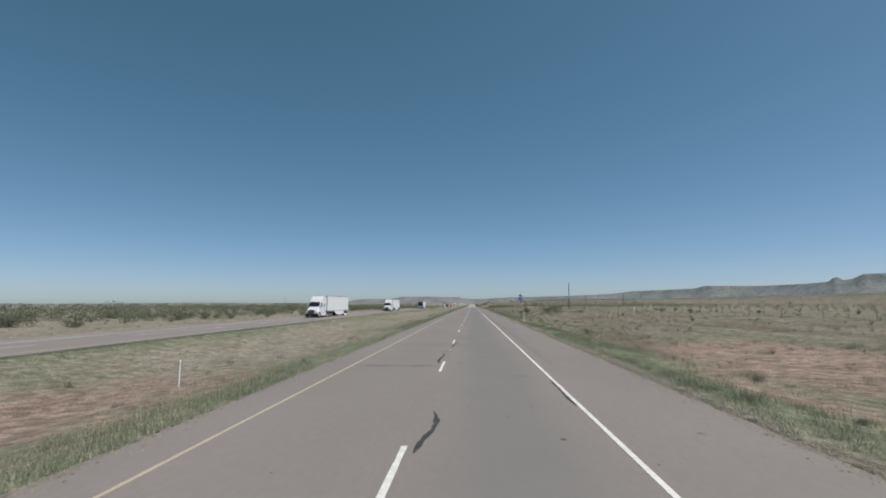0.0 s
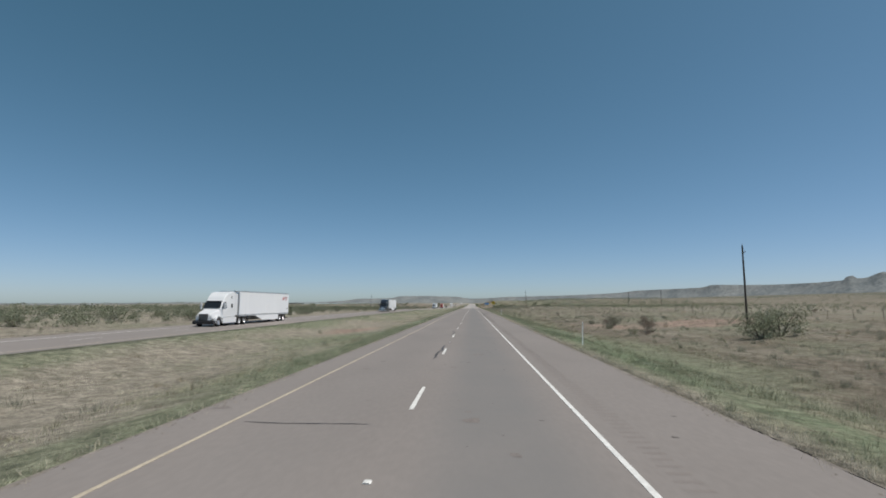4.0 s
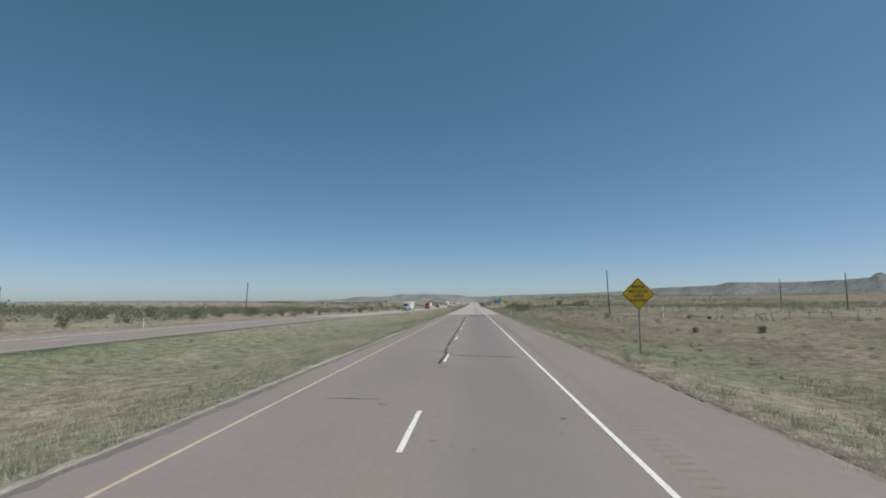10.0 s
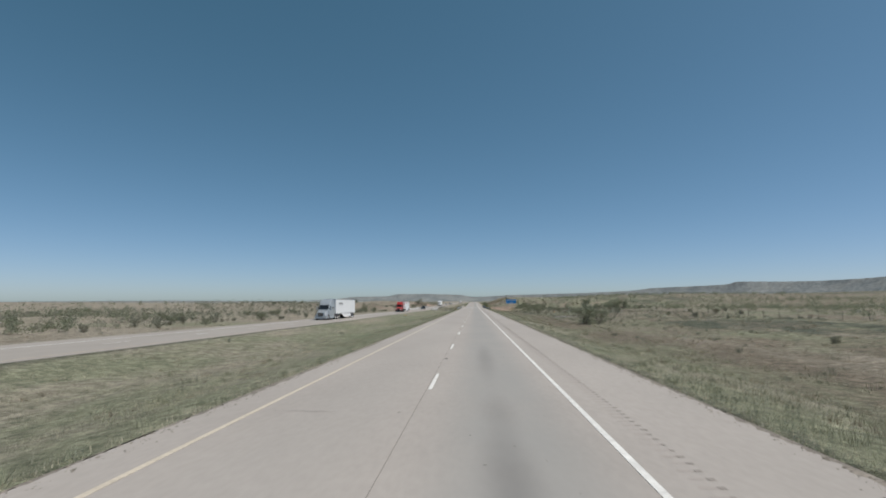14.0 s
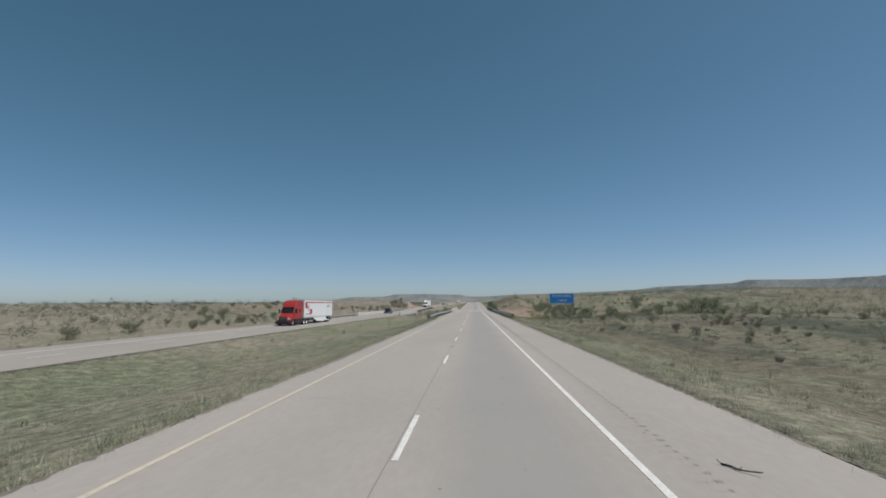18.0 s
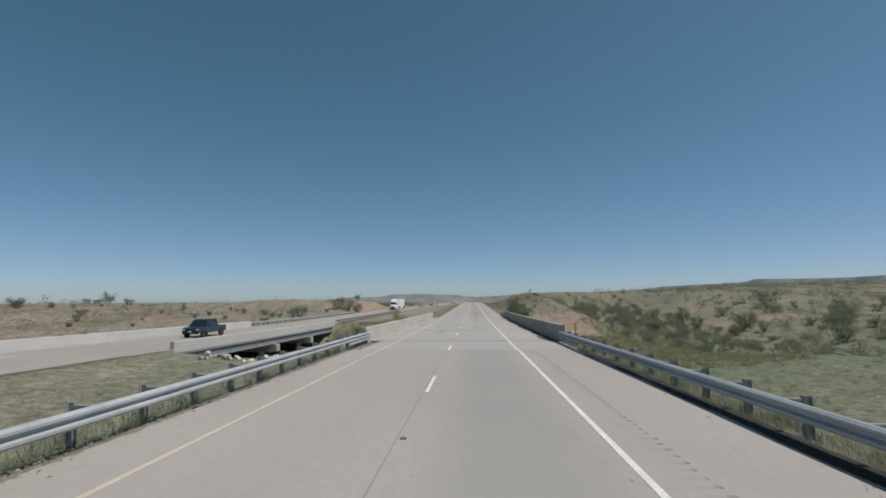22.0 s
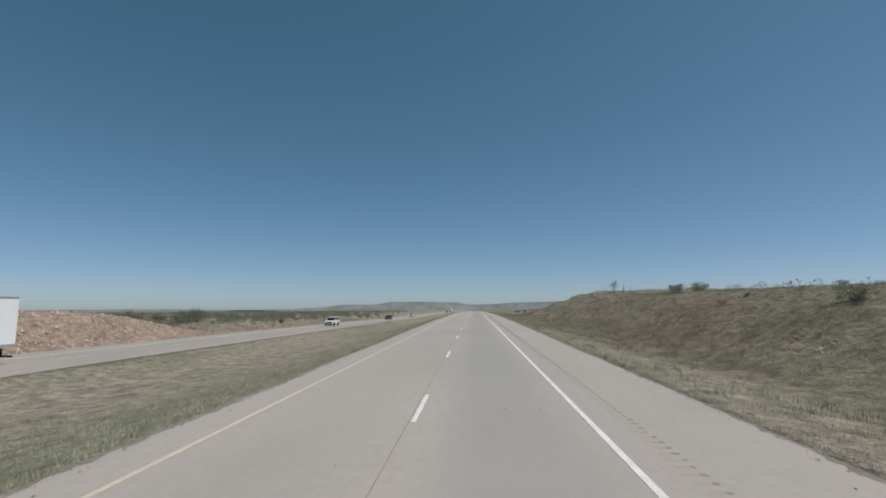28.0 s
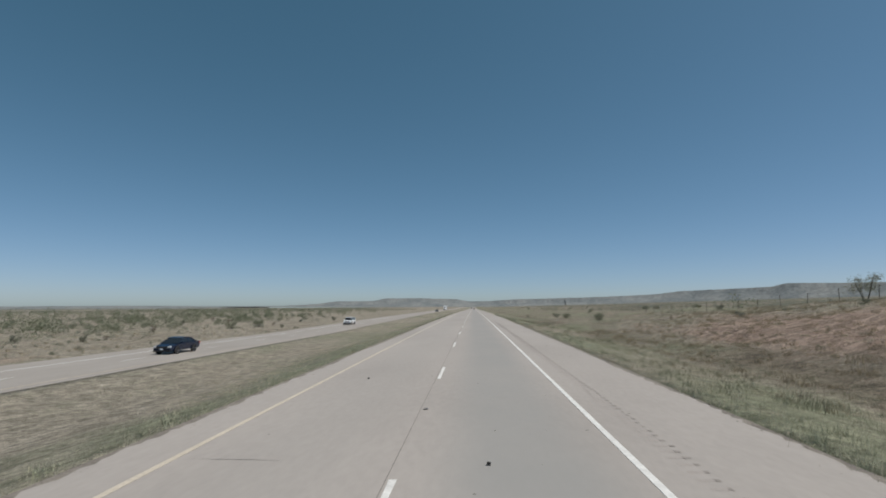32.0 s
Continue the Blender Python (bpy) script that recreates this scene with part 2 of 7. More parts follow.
    ln.new(dark, mu.inputs[7])
    ln.new(mu.outputs[2], b.inputs["Base Color"])
    bp = n.new("ShaderNodeBump")
    bp.inputs["Strength"].default_value, bp.inputs["Distance"].default_value = 0.9, 0.15
    ln.new(nz(5.0, 5, 0.7), bp.inputs["Height"])
    ln.new(bp.outputs[0], b.inputs["Normal"])
    return m


M_GROUND = ground_mat()

# ---- the lie of the land ----
ROAD_L, ROAD_R = -5.85, 5.55           # our pavement
FAR_L, FAR_R = -34.2, -23.4            # the other carriageway
BR0, BR1 = 670.5, 719.5                # bridge deck


def sstep(a, b, x):
    u = np.clip((np.asarray(x, dtype=float) - a) / (b - a), 0, 1)
    return u * u * (3 - 2 * u)


def far_road_z(y):
    return road_z(y) + np.interp(y, [-400, 20, 90, 320, 370, 400, 440, 490, 545, 640, 760, 840, 875, 900, 925, 950, 975, 1010, 1150, 1400, 6000], [-0.3, -0.27, -0.17, -0.13, -0.25, -0.42, -0.66, -0.82, -0.90, -1.0, -1.05, -1.20, -1.52, -1.74, -1.88, -1.97, -2.1, -2.3, -1.6, -0.3, -0.3])


def lump(x, y, cx, cy, sx, sy):
    return np.exp(-((x - cx) / sx) ** 2 - ((y - cy) / sy) ** 2)


def wave(x, y):
    return (np.sin(x * 0.071 + 1.3) * np.sin(y * 0.053 + 0.4) + 0.6 * np.sin(x * 0.19 + y * 0.11) + 0.35 * np.sin(x * 0.41 - y * 0.33 + 2.0))


def land_z(x, y):
    x, y = np.asarray(x, dtype=float), np.asarray(y, dtype=float)
    zr, zf = road_z(y), far_road_z(y)
    right = np.maximum(x - ROAD_R, 0)
    base = zr - 0.04
    # right verge: falls to a shallow ditch, then rolling plain
    zrgt = base - 0.75 * sstep(0, 7, right) + 1.25 * sstep(9, 40, right)
    zrgt += 0.25 * wave(x, y) * sstep(8, 40, right) + 0.012 * np.maximum(right - 120, 0)
    # creek valley beside the bridge
    rc = np.minimum(right, 45)
    val = np.exp(-((y - 684 - 0.6 * rc) / (42.0 + 0.6 * rc)) ** 4)
    zrgt -= (3.9 * sstep(0.3, 12, right) * (1 - 0.6 * sstep(70, 220, right))) * val
    # gully behind the sandy terrace, and the red rises beyond it
    gully = sstep(690, 730, y) * (1 - sstep(835, 875, y))
    zrgt -= 3.0 * gully * sstep(20, 30, right) * (1 - sstep(46, 75, right))
    zrgt += 4.5 * sstep(650, 740, y) * (1 - sstep(900, 1050, y)) * sstep(62, 150, right) * (1 - sstep(220, 420, right))
    # cut slope of the hill
    hill = np.interp(y, [785, 808, 840, 865, 885, 905, 922, 936, 950, 962, 978, 1000, 1060, 1130], [0, 1.2, 4.15, 3.75, 3.6, 4.05, 4.7, 5.25, 4.2, 2.85, 2.0, 1.4, 0.6, 0])
    zrgt += hill * (sstep(5, 24, right) - 0.35 * sstep(60, 160, right)) * (1 - 0.8 * gully * sstep(26, 34, right) * (1 - sstep(50, 75, right)))
    # broken ledges of soil in the cut
    zrgt += 0.04 * hill * np.sin(right * 1.1 + 3.0 * np.sin(y * 0.045) + 1.7 * np.sin(y * 0.17)) * sstep(6, 9, right) * (1 - sstep(22, 30, right))
    zrgt += 0.30 * sstep(16.1, 17.3, x - np.sin(y * 0.06)) * sstep(800, 820, y) * (1 - sstep(975, 1000, y))
    # median swale
    um = np.clip((ROAD_L - x) / (ROAD_L - FAR_R), 0, 1)
    zmed = (zr - 0.04) * (1 - um) + (zf - 0.015) * um - 0.9 * np.sin(np.pi * um) ** 1.2 + 0.08 * wave(x * 2, y * 2) * np.sin(np.pi * um)
    dx = ROAD_L - x
    zmed += 0.22 * sstep(0.5, 1.1, dx) * (1 - sstep(1.8, 3.6, dx)) * sstep(600, 612, y) * (1 - sstep(668, 674, y))
    ue = 701 + 18 * um
    zmed -= 3.9 * sstep(674, 681, y) * (1 - sstep(ue - 5, ue + 3, y))
    zmed += 0.7 * np.sin(np.pi * um) * sstep(698, 712, y) * (1 - sstep(760, 800, y))
    # beyond the other carriageway
    left = np.maximum(FAR_L - x, 0)
    zlft = zf - 0.10 - 0.4 * sstep(0, 4, left) + 0.5 * sstep(6, 30, left) + 0.35 * wave(x, y) * sstep(6, 40, left) + 0.004 * np.maximum(left - 150, 0)
    zlft += 3.2 * sstep(560, 700, y) * (1 - sstep(760, 815, y)) * sstep(14, 60, left) * (1 - sstep(120, 300, left))
    zlft += 3.5 * sstep(795, 825, y) * (1 - sstep(866, 898, y)) * sstep(5, 13, left) * (1 - 0.6 * sstep(40, 120, left))
    zlft -= 4.8 * sstep(110, 420, left) * sstep(880, 1150, y)
    zlft -= 3.0 * np.exp(-((y - 692) / 30.0) ** 4) * sstep(0, 6, left) * (1 - sstep(20, 60, left))
    z = np.where(x > ROAD_R, zrgt, np.where(x > ROAD_L, zr - 0.35, np.where(x > FAR_R, zmed, np.where(x > FAR_L, zf - 0.35, zlft))))
    # under the two bridges the creek bed runs through
    creek = np.exp(-((y - 695) / 21.0) ** 8)
    z = np.where((x <= ROAD_R) & (x > ROAD_L) | ((x <= FAR_R) & (x > FAR_L)), z - 4.0 * creek, z)
    # the plain far out lies level, rising a little to the hills
    far = sstep(150, 700, np.abs(x))
    return z * (1 - far) + (far * (1.5 + 6.0 * sstep(700, 3500, x) - 17.0 * sstep(250, 1600, -x) + 0.6 * wave(x * 0.2, y * 0.2)) + 0.030 * np.maximum(x - 260, 0) * (1 - 0.6 * sstep(1600, 3500, x))) 

# ---- mesh helpers ----


def mesh_of(name, verts, faces, material, smooth=False):
    me = bpy.data.meshes.new(name)
    me.from_pydata([tuple(map(float, v)) for v in verts], [], [tuple(int(i) for i in f) for f in faces])
    if material is not None:
        me.materials.append(material)
    if smooth:
        me.polygons.foreach_set("use_smooth", [True] * len(me.polygons))
    me.update()
    return me


def soup(name, verts, sizes, index, material, smooth=False):
    """A mesh from arrays: vertices (n, 3), corners per face, vertex of each corner."""
    verts = np.asarray(verts, dtype=np.float32)
    sizes = np.asarray(sizes, dtype=np.int32)
    index = np.asarray(index, dtype=np.int32)
    me = bpy.data.meshes.new(name)
    me.vertices.add(len(verts))
    me.vertices.foreach_set("co", verts.ravel())
    me.loops.add(len(index))
    me.loops.foreach_set("vertex_index", index)
    me.polygons.add(len(sizes))
    starts = np.concatenate([[0], np.cumsum(sizes)[:-1]]).astype(np.int32)
    me.polygons.foreach_set("loop_start", starts)
    me.polygons.foreach_set("loop_total", sizes)
    if smooth:
        me.polygons.foreach_set("use_smooth", np.ones(len(sizes), dtype=bool))
    me.update(calc_edges=True)
    me.validate()
    if material is not None:
        me.materials.append(material)
    return me


def part(name, bm, material, parent, label="", smooth=False):
    """One mesh object under a thing, from a bmesh (kept) or a mesh."""
    if isinstance(bm, bmesh.types.BMesh):
        me = bpy.data.meshes.new(name)
        bm.normal_update()
        bm.to_mesh(me)
        bm.free()
        me.materials.append(material)
        if smooth:
            me.polygons.foreach_set("use_smooth", [True] * len(me.polygons))
    else:
        me = bm
    ob = new(name, me)
    ob.parent = parent
    if label:
        ob["label"] = label
    return ob


def box_bm(x0, y0, z0, x1, y1, z1, bev=0.0, bm=None):
    bm = bm or bmesh.new()
    r = bmesh.ops.create_cube(bm, size=1.0, matrix=Matrix.Translation(((x0 + x1) / 2, (y0 + y1) / 2, (z0 + z1) / 2)) @ Matrix.Diagonal((x1 - x0, y1 - y0, z1 - z0, 1)))
    if bev:
        vs = set(r["verts"])
        es = [e for e in bm.edges if e.verts[0] in vs and e.verts[1] in vs]
        bmesh.ops.bevel(bm, geom=es, offset=bev, segments=2, affect="EDGES", clamp_overlap=True)
    return bm


def cyl_bm(r, a, b, seg=12, r2=None, bm=None, caps=True):
    """A round bar from point a to point b."""
    bm = bm or bmesh.new()
    a, b = Vector(a), Vector(b)
    d = b - a
    m = Matrix.Translation((a + b) / 2) @ d.to_track_quat("Z", "Y").to_matrix().to_4x4()
    bmesh.ops.create_cone(bm, cap_ends=caps, segments=seg, radius1=r, radius2=r if r2 is None else r2, depth=d.length, matrix=m)
    return bm


def prism_bm(profile, x0, x1, axis="X", bm=None, bev=0.0):
    """A closed outline in the plane across axis, drawn out from x0 to x1. For X the outline holds (y, z); for Y, (x, z)."""
    bm = bm or bmesh.new()
    put = (lambda u, v, w: (w, u, v)) if axis == "X" else (lambda u, v, w: (u, w, v))
    a = [bm.verts.new(put(u, v, x0)) for u, v in profile]
    b = [bm.verts.new(put(u, v, x1)) for u, v in profile]
    n = len(profile)
    fs = [bm.faces.new(a), bm.faces.new(b[::-1])]
    for i in range(n):
        fs.append(bm.faces.new((a[i], b[i], b[(i + 1) % n], a[(i + 1) % n])))
    bmesh.ops.recalc_face_normals(bm, faces=fs)
    if bev:
        bmesh.ops.bevel(bm, geom=list({e for f in fs for e in f.edges}), offset=bev, segments=2, affect="EDGES", clamp_overlap=True)
    return bm


def thing(name, m, label, category, group="", kind=""):
    ob = new(name)
    ob.matrix_world = m
    ob.empty_display_size = 0.2
    return tagged(ob, label, category, group, kind)


def ribbon(name, xa, xb, y0, y1, height, material, zoff=0.0, thick=0.25, step=4.0):
    """A strip of pavement that follows the profile, with sides."""
    ys = np.linspace(y0, y1, max(2, int((y1 - y0) / step) + 1))
    v, f = [], []
    for y in ys:
        z = float(height(y)) + zoff
        ua, ub = (q(y) if callable(q) else q for q in (xa, xb))
        v += [(ua, y, z), (ub, y, z), (ub, y, z - thick), (ua, y, z - thick)]
    for i in range(len(ys) - 1):
        a, b = 4 * i, 4 * i + 4
        f += [(a, a + 1, b + 1, b), (a + 1, a + 2, b + 2, b + 1), (a + 3, a, b, b + 3)]
    f += [(0, 3, 2, 1), (len(v) - 4, len(v) - 3, len(v) - 2, len(v) - 1)]
    return mesh_of(name, v, f, material)


# ---- ground: one sheet to the horizon ----
def _axis(dense, grow, end):
    out = list(dense)
    s = grow
    while out[-1] < end:
        out.append(out[-1] + s)
        s *= 1.22
    return out


_rx = _axis(np.concatenate([[ROAD_R, ROAD_R + 0.02], np.arange(6.3, 44, 1.0)]), 2.0, 6000)
_lx = _axis(np.concatenate([[-FAR_L, -FAR_L + 0.02], np.arange(35.2, 75, 1.2)]), 2.5, 6000)
_mx = np.concatenate([np.arange(FAR_R + 1, ROAD_L - 0.5, 1.05)])
GX = np.array(sorted([-a for a in _lx] + [FAR_L + 4, FAR_R - 4, FAR_R, FAR_R + 0.02] + list(_mx) + [ROAD_L - 0.02, ROAD_L, 0.0] + list(_rx)))
GY = np.array(list(-np.array(_axis([20], 6, 700))[::-1]) + _axis(np.arange(-18, 1060, 2.0), 3.0, 6000))
XX, YY = np.meshgrid(GX, GY)
ZZ = land_z(XX, YY)
rs = np.random.RandomState(3)
rough = sstep(ROAD_R + 1, ROAD_R + 6, XX) + sstep(-ROAD_L + 1, -ROAD_L + 6, -XX) * (XX > FAR_R + 1) + sstep(-FAR_L + 2, -FAR_L + 8, -XX)
ZZ += rs.uniform(-0.06, 0.06, ZZ.shape) * np.clip(rough, 0, 1)
clods = 1.6 * lump(XX, YY, -43, 846, 5, 32) + 0.7 * lump(XX, YY, 20, 880, 8, 70)
ZZ += rs.uniform(-0.2, 0.2, ZZ.shape) * clods
nx, ny = len(GX), len(GY)
idx = np.arange(nx * ny).reshape(ny, nx)
quads = np.stack([idx[:-1, :-1], idx[:-1, 1:], idx[1:, 1:], idx[1:, :-1]], -1).reshape(-1, 4)
gme = soup("ground", np.stack([XX, YY, ZZ], -1).reshape(-1, 3), np.full(len(quads), 4), quads.ravel(), M_GROUND, smooth=True)
# where grass is green and where bare soil shows: R green, G red soil
green = 0.13 + (0.16 - 0.10 * sstep(400, 470, YY) + 0.06 * np.sin(YY * 0.05 + 1.2)) * np.exp(-np.maximum(XX - ROAD_R - 1.5, 0) / 3.0) * (XX > ROAD_R) + 0.36 * (1 - 0.55 * sstep(230, 400, YY)) * np.exp(-np.maximum(ROAD_L - XX - 1.0, 0) / 1.8) * (XX < ROAD_L) * (XX > FAR_R)
green += 0.36 * np.exp(-np.maximum(XX - FAR_R, 0) / 2.2) * (XX > FAR_R) * (YY < 330) * (XX < ROAD_L) - 0.08 * (YY < 230) * (XX < ROAD_L - 3) * (XX > FAR_R + 4)
green += 0.2 * lump(XX, YY, 9.5, 918, 4, 26) + 0.45 * lump(XX, YY, 35, 712, 40, 48) + 0.2 * lump(XX, YY, 110, 790, 70, 110) - 0.1 * (XX < FAR_L) - 0.12 * lump(XX, YY, 22, 890, 12, 100) - 0.10 * sstep(705, 724, YY) * (XX < 0) + 0.06 * sstep(790, 850, YY) * (XX < ROAD_L) * (XX > FAR_R) - 0.10 * sstep(715, 730, YY) * (1 - sstep(780, 820, YY)) * (XX < ROAD_L) * (XX > FAR_R) - 0.02 * sstep(2, 5, XX - ROAD_R) * sstep(440, 490, YY) * (1 - sstep(650, 672, YY)) - 0.06 * sstep(5, 12, XX - ROAD_R) * (YY < 440)
green -= 0.12 * sstep(60, 140, np.abs(XX)) + 0.34 * np.exp(-((XX - ROAD_R - 0.2) / 0.7) ** 2) * (XX > ROAD_R) * (YY < 400)
green += 0.42 * lump(XX, YY, -11.5, 163, 5.0, 5.5) + 0.12 * lump(XX, YY, -14, 370, 9, 70) - 0.14 * lump(XX, YY, -9, 748, 7, 45) + 0.15 * sstep(420, 470, YY) * (1 - sstep(640, 690, YY)) * (XX > FAR_R) * (XX < ROAD_L) + 0.24 * (1 - sstep(215, 300, YY)) * sstep(0.7, 1.5, XX - ROAD_R) * (1 - sstep(3.5, 8, XX - ROAD_R))
red = -0.12 + 0.50 * lump(XX, YY, 19, 27, 11, 15) + 0.12 * sstep(1.5, 4, XX - ROAD_R) * (1 - sstep(14, 26, XX)) * (YY < 330) + 0.46 * lump(XX, YY, -14, 17, 7, 12) + 0.6 * lump(XX, YY, 29, 184, 12, 9) + 0.5 * lump(XX, YY, -15, 178, 2.4, 9)
red += 0.05 * lump(XX, YY, 22, 885, 9, 40) + 0.14 * np.exp(-((XX - 16.6 - np.sin(YY * 0.06)) / 0.8) ** 2) * sstep(800, 820, YY) * (1 - sstep(975, 1000, YY)) + 0.08 * lump(XX, YY, 22, 950, 10, 40) + 0.36 * lump(XX, YY, 19, 958, 6, 14) + 0.16 * lump(XX, YY, 75, 775, 40, 45) + 0.35 * lump(XX, YY, 14, 690, 5, 6) + 0.7 * lump(XX, YY, -43, 846, 8, 36) + 0.55 * lump(XX, YY, -44, 925, 8, 40)
red += 0.22 * lump(XX, YY, -75, 740, 45, 90) + 0.06 * lump(XX, YY, 90, 840, 60, 60) + 0.68 * lump(XX, YY, 17, 757, 12, 27) + 0.06 * (YY > 550) * (XX > ROAD_R) + 0.10 * lump(XX, YY, -15, 560, 4, 70)
# woody cover far off, and growth turned brown; right verge darkened for backlit shade too
woody = -0.2 + 0.62 * sstep(150, 420, XX) + 0.5 * sstep(60, 130, -XX) * (1 - sstep(220, 620, YY)) + 0.42 * sstep(120, 320, -XX) + 0.5 * sstep(950, 1500, YY) * (np.abs(XX) > 45)
woody -= 0.45 * lump(XX, YY, 130, 380, 60, 400)
woody += 0.54 * sstep(13, 30, XX) * (1 - sstep(60, 110, XX)) * (YY < 480) + 0.74 * lump(XX, YY, 36, 568, 20, 90) + 0.50 * lump(XX, YY, 52, 752, 38, 60) + 0.26 * lump(XX, YY, 150, 820, 110, 150) + 0.66 * lump(XX, YY, 120, 790, 80, 120) + 0.30 * lump(XX, YY, -95, 980, 40, 110) + 0.16 * lump(XX, YY, 24, 890, 9, 90) + 0.36 * np.exp(-((XX - 16.5) / 4.5) ** 2) * sstep(470, 500, YY) * (1 - sstep(620, 650, YY))
woody = np.minimum(woody, 0.47 + 0.10 * np.sin(XX * 0.019 + 0.4) * np.sin(YY * 0.013 + 1.0))
aged = -0.1 + 0.28 * sstep(0.8, 2, XX - ROAD_R) * (1 - sstep(8, 12, XX - ROAD_R)) + 0.50 * sstep(1.5, 9, XX - ROAD_R) + 0.30 * (XX < FAR_L) + 0.12 * lump(XX, YY, 25, 880, 20, 40) - 0.22 * lump(XX, YY, 20, 955, 18, 50) - 0.15 * lump(XX, YY, 100, 380, 45, 400) + 0.06 * sstep(2, 6, XX - ROAD_R) * sstep(420, 500, YY) * (1 - sstep(640, 760, YY)) * (1 - sstep(50, 150, XX)) + 0.2 * lump(XX, YY, -75, 720, 45, 110)
cov = np.stack([green, red, woody, aged], -1).reshape(-1, 4).astype(np.float32)
ca = gme.attributes.new("cover", "FLOAT_COLOR", "POINT")
ca.data.foreach_set("color", cov.ravel())
ground = tagged(new("ground", gme), "dry grassland of straw, green and red soil", "ground", kind="structure")

# ---- carriageways ----
SEAM = 393.0
road_asphalt = tagged(new("road_asphalt", ribbon("road_asphalt", ROAD_L, ROAD_R, -200, SEAM, road_z, M_ASPHALT)), "worn reddish asphalt road with sealed cracks", "road", kind="structure")
road_concrete = tagged(new("road_concrete", ribbon("road_concrete", ROAD_L, ROAD_R, SEAM, BR0 - 6.3, road_z, M_CONC)), "pale pinkish concrete road with grey wheel tracks", "road", kind="structure")
road_beyond = tagged(new("road_beyond", ribbon("road_beyond", ROAD_L, ROAD_R, BR1, 5000, road_z, M_CONC, step=8)), "pale pinkish concrete road beyond the bridge", "road", kind="structure")
ys = np.linspace(598, BR0 - 6.3, 34)
wide = np.interp(ys, [598, 612, 650, 665], [-5.86, -6.38, -6.32, -6.3])
sv = [p for x, y in zip(wide, ys) for z in (float(road_z(y)) - 0.002,) for p in ((x, y, z), (ROAD_L, y, z), (x - 0.04, y, z - 0.2))]
road_widening = tagged(new("road_widening", mesh_of("road_widening", sv, [f for i in range(len(ys) - 1) for f in ((3 * i, 3 * i + 1, 3 * i + 4, 3 * i + 3), (3 * i + 2, 3 * i, 3 * i + 3, 3 * i + 5))], M_CONC)), "concrete shoulder widened before the bridge", "road", kind="structure")
far_road_0 = tagged(new("road_opposite_asphalt", ribbon("road_opposite_asphalt", FAR_L, FAR_R, -300, 388, far_road_z, M_FARASPHALT)), "worn reddish asphalt road of the opposite direction", "road", kind="structure")
far_road = tagged(new("road_opposite", ribbon("road_opposite", FAR_L, FAR_R, 388, BR0, far_road_z, M_FARROAD)), "concrete road of the opposite direction", "road", kind="structure")
far_road_2 = tagged(new("road_opposite_beyond", ribbon("road_opposite_beyond", FAR_L, FAR_R, BR1, 5000, far_road_z, M_FARROAD, step=8)), "concrete road of the opposite direction", "road", kind="structure")


def on_road(y):
    return road_asphalt if y < SEAM else road_concrete if y < BR0 - 6.3 else road_beyond


# ---- painted lines ----
LINE_Y, LINE_D, LINE_W = -4.66, -1.15, 2.52
LINE_Y2, LINE_W2 = -4.77, 2.46         # on the concrete


def yellow_drift(y):
    """The yellow line beyond the bridge was not painted quite straight."""
    return float(np.interp(y, [725, 815, 850, 875, 910, 1100], [0.0, 0.03, 0.16, 0.15, 0.06, 0.06]))


for y0, y1, par in ((-60, SEAM, road_asphalt), (SEAM, BR0 - 6.3, road_concrete), (BR0 - 6.3, 5000, road_beyond)):
    ly, lw = (LINE_Y, LINE_W) if y0 < 0 else (LINE_Y2, LINE_W2 if y0 < 500 else 2.41)
    hw = 0.042 if y0 < 0 else 0.055
    off = (lambda y: yellow_drift(y) if y > BR1 else 0.0)
    part("yellow_edge_line", ribbon("yellow_edge_line", lambda y: ly + off(y) - hw, lambda y: ly + off(y) + hw, y0, y1, road_z, M_YELLOW if y0 < 0 else M_YELLOW_PALE, 0.006, 0.004), None, par, "faded yellow edge line")
    part("white_edge_line", ribbon("white_edge_line", lw - (0.05 if y0 < 0 else 0.06), lw + (0.05 if y0 < 0 else 0.06), y0, y1, road_z, M_WHITE, 0.006, 0.004), None, par, "white edge line")
rd = random.Random(5)
dash_meshes = []
for k in range(4):
    v, f = [], []
    n = 9
    for i in range(n):
        yy = 3.05 * i / (n - 1)
        w = 0.052 + rd.uniform(-0.006, 0.004)
        v += [(-w, yy, 0.006), (w, yy, 0.006)]
        if i:
            f.append((2 * i - 2, 2 * i - 1, 2 * i + 1, 2 * i))
    dash_meshes.append(mesh_of("lane_dash", v, f, M_WHITE))
DASH0 = 8.55
for i in range(-2, 128):
    y = DASH0 - 3.05 + 12.19 * i
    d = part("lane_dash", dash_meshes[i % 4], None, on_road(y))
    d.matrix_world = pose(LINE_D, y, float(road_z(y)), math.degrees(math.atan(road_slope(y + 1.5))))
for y0, y1, par in ((-300, 388, far_road_0), (388, BR0, far_road), (BR1, 5000, far_road_2)):
    part("yellow_edge_line", ribbon("yellow_edge_line", FAR_R - 1.0, FAR_R - 0.88, y0, y1, far_road_z, M_YELLOW, 0.006, 0.004), None, par, "faded yellow edge line")
    part("white_edge_line", ribbon("white_edge_line", FAR_L + 2.9, FAR_L + 3.03, y0, y1, far_road_z, M_WHITE, 0.006, 0.004), None, par, "white edge line")
